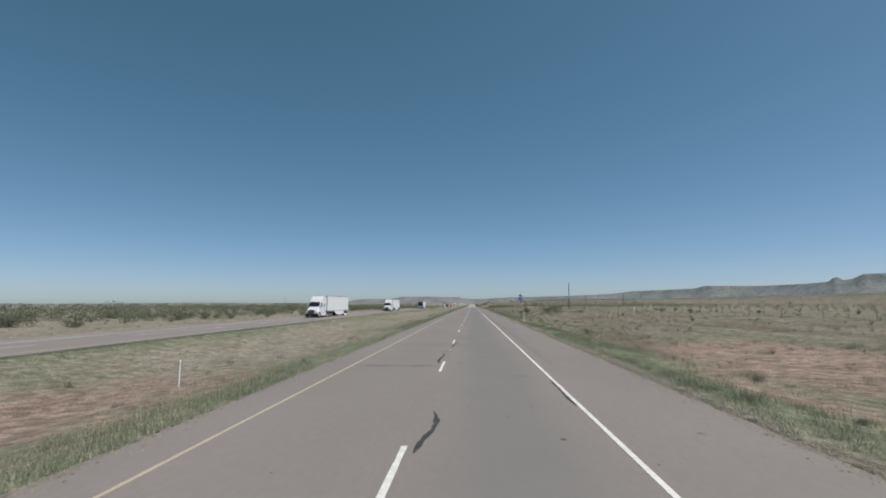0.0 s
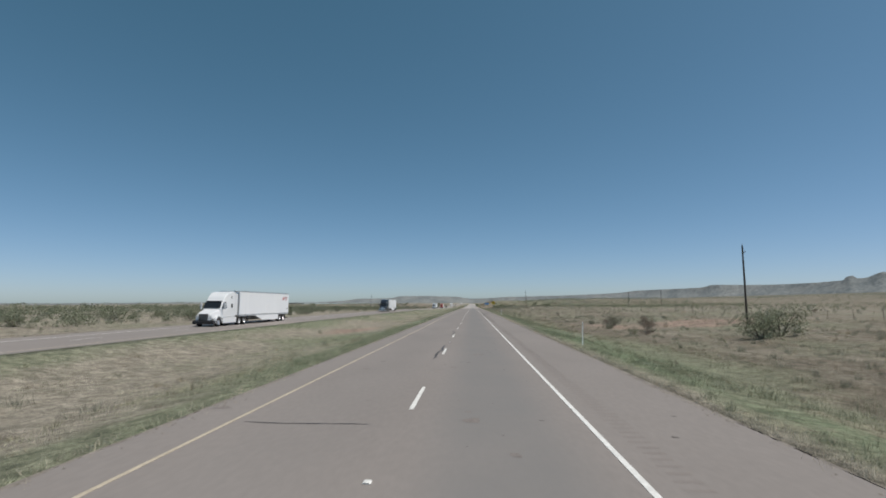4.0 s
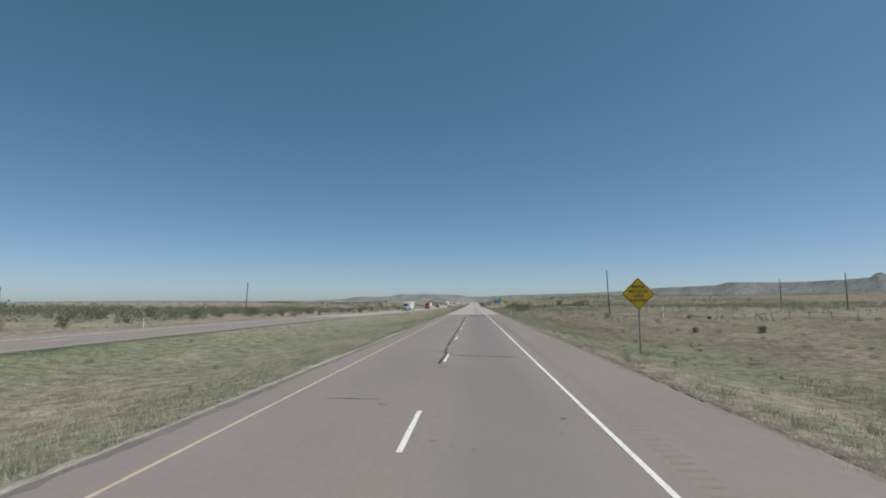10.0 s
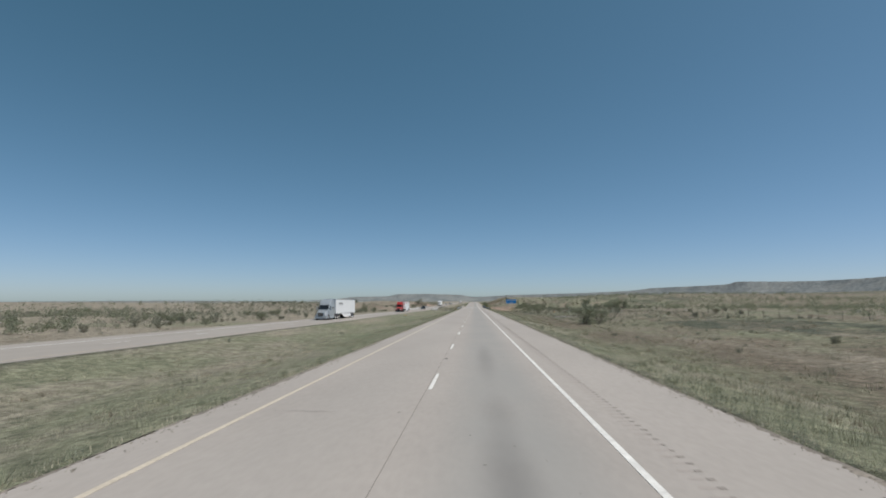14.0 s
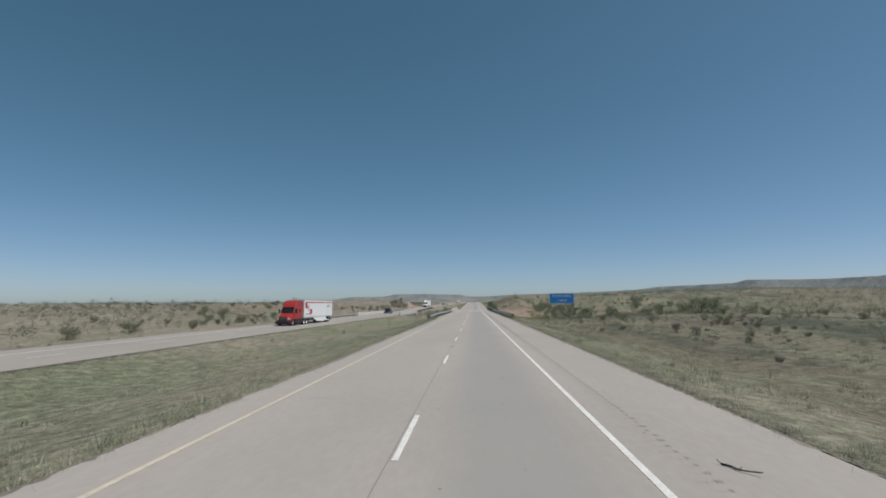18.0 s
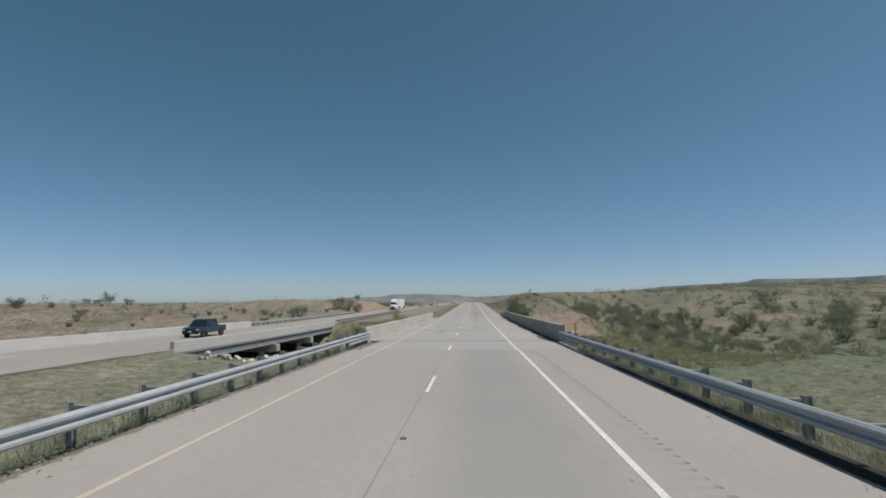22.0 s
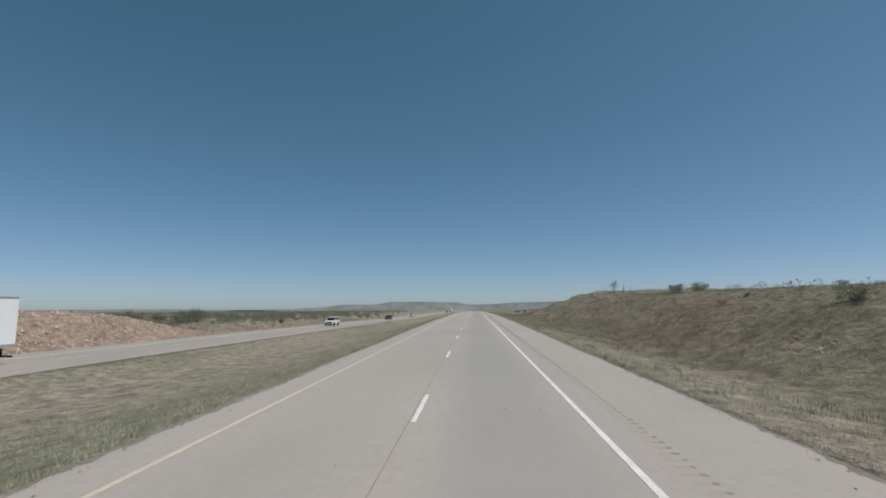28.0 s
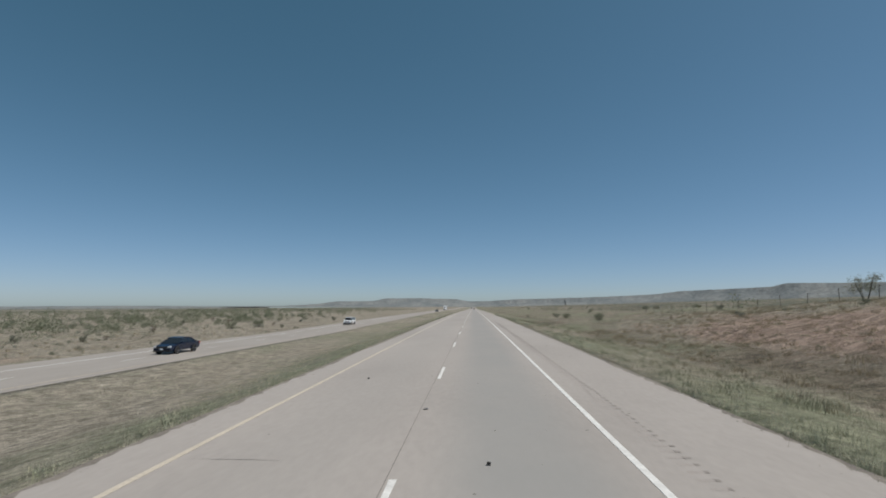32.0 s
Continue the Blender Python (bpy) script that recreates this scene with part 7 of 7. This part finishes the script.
sow(22, 27, 62, 0, 200, (2, 3, 3, 5, 1), 0.3, 0.65)
sow(24, 20, 62, 200, 480, (2, 3, 3, 5), 0.3, 0.7)
sow(50, 20, 62, 480, 650, (2, 3, 3, 5, 1), 0.35, 0.85)
sow(16, 40, 75, 690, 760, (0, 1, 2), 0.4, 0.8)
sow(70, 36, 60, 752, 845, (0, 0, 1, 1, 2), 0.7, 1.25)
sow(44, 56, 112, 700, 800, (0, 1, 1, 2), 0.8, 1.6)
sow(5, 16, 26, 690, 712, (6, 2, 3), 0.3, 0.6)
sow(46, 28, 62, 728, 785, (1, 2, 0, 2), 0.45, 0.9)
sow(40, 40, 120, 790, 900, (1, 2, 3), 0.4, 0.9)
sow(40, 14, 40, 535, 600, (2, 3, 3, 5), 0.3, 0.6)
sow(24, 13, 31, 870, 985, (3, 5, 3), 0.18, 0.4)
sow(8, 16, 40, 800, 860, (2, 3, 5), 0.4, 0.8)
sow(12, 14, 50, 1000, 1080, (2, 3, 1), 0.4, 0.8)
# bushes that stand out
for base, x, y, s, tall in ((0, 17, 483, 1.35, 0.9), (0, 19.5, 484.5, 1.0, 1.0), (1, 24.0, 158.5, 1.2, 0.9), (0, 27.0, 161.0, 1.3, 0.85), (2, 20.5, 188.0, 1.2, 0.8), (0, 22.8, 843, 0.6, 0.8), (2, 31, 889, 1.0, 1.0), (2, 31.8, 893, 0.8, 1.1), (2, 32.2, 885.5, 0.6, 1.0), (1, 30.5, 880.5, 0.85, 0.9),
                            (0, -46.5, 806.5, 1.5, 1.15), (0, -43.2, 808, 1.65, 1.1), (1, -40.4, 810, 1.35, 1.2), (0, -44, 762, 1.3, 1.0), (6, -10.6, 708.0, 0.95, 1.1), (6, -13.0, 707.5, 0.9, 1.05), (6, -9.2, 711.0, 0.7, 0.8), (6, -14.5, 711, 0.8, 0.9), (6, -8.7, 714.5, 0.6, 0.8), (2, -17.5, 713, 0.8, 0.9),
                            (6, -11.5, 716, 0.65, 0.8), (2, -9.4, 723, 0.45, 1.0), (2, -8.6, 735, 0.2, 1.0), (2, -8.3, 748, 0.2, 1.0), (0, -66, 700, 1.2, 1.0), (0, 15.5, 778, 0.75, 0.85), (4, 9.5, 727, 0.7, 1.0),
                            (0, 84, 785, 2.2, 1.1), (0, 52, 745, 1.0, 1.0), (0, 63, 758, 1.6, 1.1), (1, 40, 738, 0.7, 1.0), (3, 12.5, 55, 0.5, 0.8), (3, 9.2, 12.6, 0.22, 0.8), (3, 10.7, 13.2, 0.2, 0.8), (0, 88, 722, 2.4, 1.25), (0, 92.5, 720, 2.3, 1.35), (1, 84, 726, 2.4, 1.1), (3, 18.3, 192.5, 0.75, 0.8), (3, 17.7, 180.3, 0.9, 0.6), (5, 21.7, 193.4, 1.0, 0.9), (5, 20.4, 192.0, 0.9, 0.8), (0, 16.7, 168.0, 0.35, 0.8), (5, 18.2, 168.6, 1.15, 1.35), (5, 19.0, 170.0, 1.0, 1.2), (0, -83, 924.6, 1.3, 1.1), (0, -76.7, 920.2, 1.35, 1.1), (1, -68.6, 926.6, 1.3, 1.2), (0, -66.2, 927, 1.2, 1.2), (1, -82, 936.5, 1.3, 1.1), (1, -65, 918.6, 1.2, 1.1), (3, 7.4, 14.0, 0.28, 0.7), (3, 6.9, 16.2, 0.3, 0.6), (2, 11.5, 21.0, 0.3, 0.8), (2, -21.5, 936.5, 0.28, 1.0)):
    put(BASES[base], x, y, s, (x * 37 + y * 11) % 360, tall=tall)
for b in BASES + NEAR:
    for o in (b, *b.children_recursive):
        bpy.data.objects.remove(o)


def tree(x, y, h, spread, leaf_m, n, size, seed, label):
    """A small tree: tapered leaning trunks, limbs and an airy, uneven crown."""
    r = random.Random(seed)
    t = thing("tree", pose(x, y, gz(x, y) - 0.1), label, "tree", "trees by the creek")
    trunk, cs, rr = [], [], []
    g = min(1.0, h / 5.0)
    for k in range(4):
        a = 1.6 * k + r.uniform(-0.3, 0.3)
        p0 = Vector((0.1 * math.cos(a), 0.1 * math.sin(a), 0))
        p1 = Vector((0.18 * spread * math.cos(a), 0.18 * spread * math.sin(a), h * 0.38))
        p2 = Vector((0.34 * spread * math.cos(a), 0.34 * spread * math.sin(a), h * r.uniform(0.7, 1.0)))
        trunk += [(p0, p1, 0.09 * g), (p1, p2, 0.055 * g)]
        for q in range(9):
            u = r.uniform(0.05, 1.0)
            s = p1.lerp(p2, u)
            e = s + Vector((r.uniform(-1, 1), r.uniform(-1, 1), r.uniform(-0.15, 0.5))) * spread * 0.30
            trunk.append((s, e, 0.02 * g))
            for w in range(2):
                cs.append(s.lerp(e, r.uniform(0.5, 1.1)))
                rr.append(spread * r.uniform(0.09, 0.19))
    part("trunk", branches(trunk, 0.05, 6), M_TWIG, t, "grey forked trunks")
    V = leaves(cs, rr, n, size, seed, 1.0)
    part("crown", soup("crown", V, np.full(n, 4), np.arange(4 * n), leaf_m), None, t)
    return t


for tx, ty, top, spread, m, n, sd, lab in ((6.9, 715.8, 2.3, 2.6, M_WILLOW, 10000, 21, "leafy green willow shrub beside the bridge wall"), (6.2, 714.3, 4.3, 2.1, M_WILLOW, 3200, 22, "tall airy willow leaning over the bridge wall"),
                                           (7.0, 719.0, 2.6, 1.8, M_WILLOW, 4500, 23, "leafy green willow shrub beside the bridge wall"), (7.6, 712.6, 1.7, 2.6, M_WILLOW, 8500, 29, "low leafy shrub beside the bridge wall"), (6.4, 717.0, 4.0, 1.5, M_WILLOW, 2000, 31, "tall airy willow leaning over the bridge wall")):
    tree(tx, ty, float(road_z(ty)) + top - gz(tx, ty), spread, m, n, 0.042, sd, lab)
tree(-47, 838, 2.8, 2.6, M_MESQ, 1500, 0.08, 24, "small dark tree on the red bank")
tree(37, 977, 2.9, 2.6, M_SAGE, 2200, 0.05, 26, "open grey-green tree behind the cut")
tree(34.4, 935.6, 2.6, 2.2, M_SAGE, 1300, 0.045, 25, "small open tree on the crest of the cut")
tree(-58, 690, 3.6, 2.8, M_MESQ, 1500, 0.08, 27, "small dark tree on the red rise")
tree(-82, 745, 3.4, 3.2, M_MESQ, 1500, 0.08, 28, "small dark tree on the red rise")

# ---- far scrub: joined clumps ----
def scrub(name, spots, leaf_m, per, size, seed, label):
    r = np.random.RandomState(seed)
    spots = np.asarray(spots)
    m = len(spots)
    z = land_z(spots[:, 0], spots[:, 1])
    w, h = spots[:, 2], spots[:, 3]
    k = np.repeat(np.arange(m), per)
    n = len(k)
    a = r.uniform(0, 2 * np.pi, n)
    q = np.sqrt(r.uniform(0, 1, n))
    hh = r.uniform(0.05, 1, n)
    prof = np.sqrt(np.clip(1 - (hh - 0.35) ** 2 / 0.5, 0.1, 1))
    lob = 1 + 0.35 * np.sin(3 * a + k * 1.7)
    p = np.stack([spots[k, 0] + w[k] * 0.5 * q * prof * lob * np.cos(a), spots[k, 1] + w[k] * 0.5 * q * prof * lob * np.sin(a), z[k] + h[k] * hh], -1)
    u = r.normal(0, 1, (n, 3))
    u /= np.linalg.norm(u, axis=1, keepdims=True)
    v = np.cross(u, r.normal(0, 1, (n, 3)))
    v /= np.linalg.norm(v, axis=1, keepdims=True)
    s = (size * (w[k] * h[k]) ** 0.3 * r.uniform(0.6, 1.3, n))[:, None]
    V = np.stack([p - u * s, p + v * s, p + u * s * 0.9], 1).reshape(-1, 3)
    V[:, 2] = np.maximum(V[:, 2], np.repeat(z[k], 3) - 0.05)
    me = soup(name, V, np.full(n, 3), np.arange(3 * n), leaf_m)
    return tagged(new(name, me), label, "scrub", kind="stuff")


def spots(n, x0, x1, y0, y1, w0, w1, seed, flat=0.65):
    r = np.random.RandomState(seed)
    x, y = r.uniform(x0, x1, n), r.uniform(y0, y1, n)
    w = r.uniform(w0, w1, n)
    return np.stack([x, y, w, w * flat * r.uniform(0.7, 1.2, n)], -1)


far_dark = np.concatenate([spots(2000, -190, -60, -40, 420, 1.6, 4.0, 1), spots(700, -190, -58, 400, 520, 1.4, 3.4, 23), spots(260, 60, 150, 470, 680, 1.0, 2.6, 24), spots(500, -420, -120, -50, 800, 2, 4, 2), spots(260, -160, -68, 350, 760, 1.2, 3.2, 3), spots(800, -190, -60, 930, 1500, 1.2, 3.2, 4),
                           spots(800, 60, 240, -20, 700, 0.9, 2.8, 5), spots(500, 90, 260, 430, 760, 2.0, 4.5, 31), spots(1300, 70, 280, 620, 980, 1.3, 4.2, 6), spots(1300, -330, -100, 880, 1500, 1.6, 3.6, 29), spots(800, 180, 1100, 100, 2400, 2.5, 6, 7), spots(350, -1200, -300, 300, 2500, 3, 6, 8), spots(260, 40, 400, 1000, 2000, 2, 4, 9)])
scrub("far_scrub", far_dark, M_MESQ, 74, 0.098, 5, "dark green scrub scattered over the far plain")
near_dark = np.concatenate([spots(150, 32, 56, 735, 860, 1.2, 3.4, 26, 0.7), spots(90, 36, 80, 690, 760, 1.0, 2.6, 27, 0.7), spots(330, -112, -58, 905, 1130, 1.2, 3.4, 30, 0.62), spots(120, 60, 130, 700, 860, 1.0, 2.6, 28, 0.6), spots(420, -68, -48, -40, 470, 1.0, 2.8, 21, 0.6), np.array([(-55, 255, 4.0, 2.9), (-57, 258, 3.2, 2.2), (-55, 286, 4.2, 2.9), (-52, 289, 2.6, 1.8)])])
scrub("mesquite_scrub", near_dark, M_MESQ, 240, 0.075, 8, "dark green mesquite scrub along the creek and verges")
far_sage = np.concatenate([spots(900, -150, -46, -30, 520, 0.6, 1.6, 11), spots(1000, 34, 200, -20, 640, 0.5, 1.5, 12), spots(1000, -150, -46, 500, 1200, 0.6, 1.7, 13), spots(900, -140, -45, 470, 700, 0.7, 2.0, 17), spots(1300, 40, 220, 700, 1300, 0.6, 1.8, 14)])
scrub("far_sage", far_sage, M_SAGE, 60, 0.098, 6, "grey-green sage scattered over the plain")

# ---- grass ----
def tufts(name, xy, h, spread, blades, material, seed, label, width=0.012, lean=0.55):
    """Grass tufts: each a spray of tapering blades."""
    r = np.random.RandomState(seed)
    m = len(xy)
    z = land_z(xy[:, 0], xy[:, 1])
    k = np.repeat(np.arange(m), blades)
    n = len(k)
    a = r.uniform(0, 2 * np.pi, n)
    hh = np.asarray(h)[k] * r.uniform(0.5, 1.1, n)
    sp = np.asarray(spread)[k]
    bx, by = xy[k, 0] + sp * r.normal(0, 0.5, n), xy[k, 1] + sp * r.normal(0, 0.5, n)
    ln = hh * lean * r.uniform(0.2, 1.2, n)
    b = a + r.uniform(0.8, 2.4, n)
    wd = width * (0.6 + hh * 1.6)
    base = np.stack([bx, by, z[k] - 0.02], -1)
    side = np.stack([np.cos(b) * wd, np.sin(b) * wd, np.zeros(n)], -1)
    tip = base + np.stack([np.cos(a) * ln, np.sin(a) * ln, hh], -1)
    V = np.stack([base - side, base + side, tip], 1).reshape(-1, 3)
    me = soup(name, V, np.full(n, 3), np.arange(3 * n), material)
    return tagged(new(name, me), label, "grass", kind="stuff")


rg2 = np.random.RandomState(42)


def band(n, x0, x1, y0, y1, near):
    """Spots in a strip, thicker towards the edge named near, thinned into drifts."""
    y = rg2.uniform(y0, y1, n * 2)
    q = rg2.uniform(0, 1, n * 2) ** 1.5
    x = np.where(near == x0, x0 + (x1 - x0) * q, x1 - (x1 - x0) * q)
    drift = np.sin(x * 0.9 + 0.13 * y) + np.sin(y * 0.31 + x * 0.4) + np.sin(y * 0.083 - x * 0.21) + rg2.normal(0, 0.7, n * 2)
    keep = np.argsort(-drift)[:n]
    return np.stack([x[keep], y[keep]], -1)


YR = ((-12.0, 663.0), (722.5, 1080.0))
G, S, Wd = [], [], []
for (a, b) in YR:
    f = (b - a) / 1000.0
    gf, sf = (1.0, 1.0) if a < 0 else (0.55, 1.45)
    G += [band(int(20000 * f * gf), ROAD_R + 0.55, ROAD_R + 5.5, a, b, ROAD_R + 0.55), band(int(24000 * f * gf), ROAD_L - 4.5, ROAD_L - 0.02, a, b, ROAD_L - 0.02), band(int(8000 * f * gf), ROAD_R + 3, 24, a, b, ROAD_R + 3), band(int(15000 * f * gf), FAR_R + 0.1, ROAD_L - 3, a, b, ROAD_L - 3)]
    S += [band(int(11000 * f * sf), ROAD_R + 0.05, ROAD_R + 9, a, b, ROAD_R + 0.05), band(int(19000 * f * sf), ROAD_L - 9, ROAD_L - 0.05, a, b, ROAD_L - 0.05), band(int(6000 * f * sf), 12, 44, a, b, 12), band(int(11000 * f * sf), FAR_R + 0.1, -9, a, b, FAR_R + 0.1), band(int(3500 * f * sf), -62, FAR_L - 0.1, a, b, FAR_L - 0.1)]
    Wd += [band(int(1800 * f), ROAD_R + 0.7, ROAD_R + 5, a, b, ROAD_R + 0.7), band(int(1500 * f), ROAD_L - 5, ROAD_L - 0.3, a, b, ROAD_L - 0.3), band(int(2600 * f), 10, 44, a, b, 10), band(int(900 * f), -20, ROAD_L - 4, a, b, ROAD_L - 4)]
G += [band(3000, BAR_R + 0.8, 40, 664, 724, BAR_R + 0.8), band(1500, FAR_R + 0.6, BAR_L - 0.6, 698, 724, BAR_L - 0.6)]
S += [band(2500, BAR_R + 0.8, 40, 664, 724, BAR_R + 0.8)]
# rank growth under the guardrails
RW = np.concatenate([np.stack([rg2.normal(x, 0.22, n), rg2.uniform(a, b, n)], -1) for x, a, b, n in ((-6.95, 604, 669, 160), (6.2, 604, 669, 500), (6.3, 722, 745, 200), (FAR_R + 0.9, 722, 790, 300))])
Wd += [np.stack([rg2.uniform(-7.3, -6.6, 300), rg2.uniform(603, 669, 300)], -1), np.stack([rg2.uniform(5.75, 6.5, 900), rg2.uniform(603, 669, 900)], -1), np.stack([rg2.uniform(5.8, 7.2, 260), rg2.uniform(722, 746, 260)], -1)]
Wd += [band(700, 7, 50, 664, 800, 7), band(260, FAR_R + 1, BAR_L - 0.8, 699, 735, BAR_L - 0.8)]
for sg, xe in ((1, ROAD_R), (-1, ROAD_L)):
    for a, b in YR:
        n = int((b - a) * (22 if sg > 0 and a < 0 else 14))
        S.append(np.stack([xe + sg * (rg2.uniform(0, 1, n) ** 2 * 0.7 - 0.08), rg2.uniform(a, b, n)], -1))


def off_widening(v):
    """Leaves out what would stand on the widened shoulder before the bridge, and thins it on the gravel."""
    v = v[~((v[:, 0] > -6.25) & (v[:, 0] < ROAD_L + 0.1) & (v[:, 1] > 220) & (v[:, 1] < 345) & (np.sin(v[:, 1] * 57) < 0.75))]
    return v[~((v[:, 0] > -6.55) & (v[:, 0] < ROAD_L + 0.1) & (v[:, 1] > 604) & (v[:, 1] < 664))]


G, S, Wd = (off_widening(np.concatenate(v)) for v in (G, S, Wd))
rq = np.random.RandomState(9)
tufts("green_grass", G, 0.08 + 0.16 * rq.uniform(0, 1, len(G)) ** 2, 0.24 + 0.16 * rq.uniform(0, 1, len(G)), 14, M_GREEN_GRASS, 1, "grey-green verge grass in drifts", width=0.0046, lean=0.5)
tufts("straw_grass", S, 0.07 + 0.16 * rq.uniform(0, 1, len(S)) ** 2, 0.24 + 0.16 * rq.uniform(0, 1, len(S)), 11, M_STRAW_GRASS, 2, "dry straw-coloured grass in drifts", width=0.0044, lean=0.5)
tufts("weeds", Wd, 0.10 + 0.18 * rq.uniform(0, 1, len(Wd)) ** 2, 0.34 + 0.2 * rq.uniform(0, 1, len(Wd)), 34, M_WEED, 3, "taller grey-green weeds along the verge", width=0.0056, lean=1.15)

tufts("rail_weeds", RW, 0.18 + 0.26 * rq.uniform(0, 1, len(RW)), 0.2 + 0.2 * rq.uniform(0, 1, len(RW)), 48, M_WEED, 8, "rank weeds under the guardrails", width=0.005, lean=0.6)

# knee-high brush
def scatter(n, x0, x1, y0, y1):
    return np.stack([rg2.uniform(x0, x1, n), rg2.uniform(y0, y1, n)], -1)


B1 = np.concatenate([scatter(1100, 13, 46, -20, 470), scatter(320, 15, 34, 135, 235), scatter(1900, 17, 48, 470, 664), scatter(160, -22, -9, -10, 660), scatter(900, -72, -37, -20, 1000), scatter(700, -72, -38, 880, 1040), scatter(900, 15, 60, 676, 800), scatter(300, -22, -9, 699, 724)])
B2 = np.concatenate([scatter(4600, 12, 33, 835, 985), scatter(300, 12, 35, 790, 840), scatter(1100, 11, 46, -20, 660), scatter(500, -72, -37, -20, 1000), scatter(1000, -66, -37, 870, 1030), scatter(120, 12, 40, 720, 800)])
M_BRUSH = leaf_mat("grey_green_brush", [(0.20, 0.205, 0.155), (0.32, 0.32, 0.245)], 0.35)
M_AGED = leaf_mat("aged_grass", [(0.225, 0.19, 0.142), (0.36, 0.31, 0.238)], 0.3)
M_OLIVE = leaf_mat("olive_grass", [(0.195, 0.20, 0.13), (0.32, 0.315, 0.215)], 0.3)


def sizes(n, lo, hi, power=2.0):
    return lo + (hi - lo) * rq.uniform(0, 1, n) ** power


tufts("low_brush", B1, sizes(len(B1), 0.16, 0.55), sizes(len(B1), 0.2, 0.75), 72, M_BRUSH, 4, "low grey-green brush dotted over the dry grass", width=0.0052, lean=0.6)
tufts("dry_brush", B2, sizes(len(B2), 0.12, 0.42), sizes(len(B2), 0.2, 0.6), 56, M_DRY, 5, "tawny dry brush dotted over the slopes", width=0.0052, lean=0.6)
# bunch grass over the plain, three ages of it
for k, (n, m, lab) in enumerate(((6200, M_AGED, "brown bunch grass over the plain"), (5000, M_OLIVE, "olive bunch grass over the plain"), (3600, M_DRY, "pale bunch grass over the plain"))):
    xy = np.concatenate([band(int(n * 0.62), 8, 50, -15, 664, 8), band(int(n * 0.25), 9, 40, 745, 1020, 9), band(int(n * 0.13), -21, -8, -10, 664, -8)])
    tufts("bunch_grass", xy, sizes(len(xy), 0.10, 0.34), sizes(len(xy), 0.12, 0.4), 26, m, 60 + k, lab, width=0.006, lean=0.6)
YO = np.concatenate([scatter(2800, 7.5, 34, 600, 726), scatter(700, 8, 22, 470, 600), scatter(1500, 6.3, 14, 745, 1020), scatter(2200, 6.6, 15, -10, 470), scatter(900, 14, 32, 840, 1000)])
tufts("olive_grass", YO, sizes(len(YO), 0.10, 0.36), sizes(len(YO), 0.25, 0.8), 40, M_OLIVE, 9, "olive grass standing in the creek valley", width=0.0055, lean=0.5)
LG = np.concatenate([band(3800, ROAD_L - 2.2, ROAD_L - 0.12, -12, 215, ROAD_L - 0.12), band(3400, ROAD_R + 0.8, ROAD_R + 4.2, -12, 235, ROAD_R + 0.8), band(1500, FAR_R + 0.3, FAR_R + 2.8, 0, 330, FAR_R + 0.3)])
M_LUSH = leaf_mat("fresh_verge_grass", [(0.185, 0.215, 0.135), (0.285, 0.315, 0.21)], 0.2)
tufts("fresh_grass", LG, sizes(len(LG), 0.09, 0.28), sizes(len(LG), 0.2, 0.45), 24, M_LUSH, 10, "fresh green grass along the road edges", width=0.005, lean=0.6)
YB = np.concatenate([scatter(2000, 8, 36, 692, 729), scatter(700, 24, 44, 725, 755), scatter(160, -15, -7.4, 700, 722)])
tufts("valley_grass", YB, 0.25 + 0.4 * rq.uniform(0, 1, len(YB)), 0.3 + 0.4 * rq.uniform(0, 1, len(YB)), 60, M_YELLOW_BRUSH, 6, "tall yellow-green grass in the creek valley", width=0.008, lean=0.7)
EC = np.concatenate([np.stack([xe + sg * ((0.55 if sg > 0 and a < 0 else 0.1) + 1.3 * rg2.uniform(0, 1, n) ** 1.6), rg2.uniform(a, b, n)], -1) for sg, xe in ((1, ROAD_R), (-1, ROAD_L)) for a, b, n in ((-12, 663, 620), (723, 1060, 260))])
EC = off_widening(EC)
tufts("edge_clumps", EC, 0.12 + 0.22 * rq.uniform(0, 1, len(EC)) ** 1.5, 0.12 + 0.2 * rq.uniform(0, 1, len(EC)), 50, M_WEED, 7, "clumps of taller green grass at the pavement edge", width=0.005, lean=0.8)
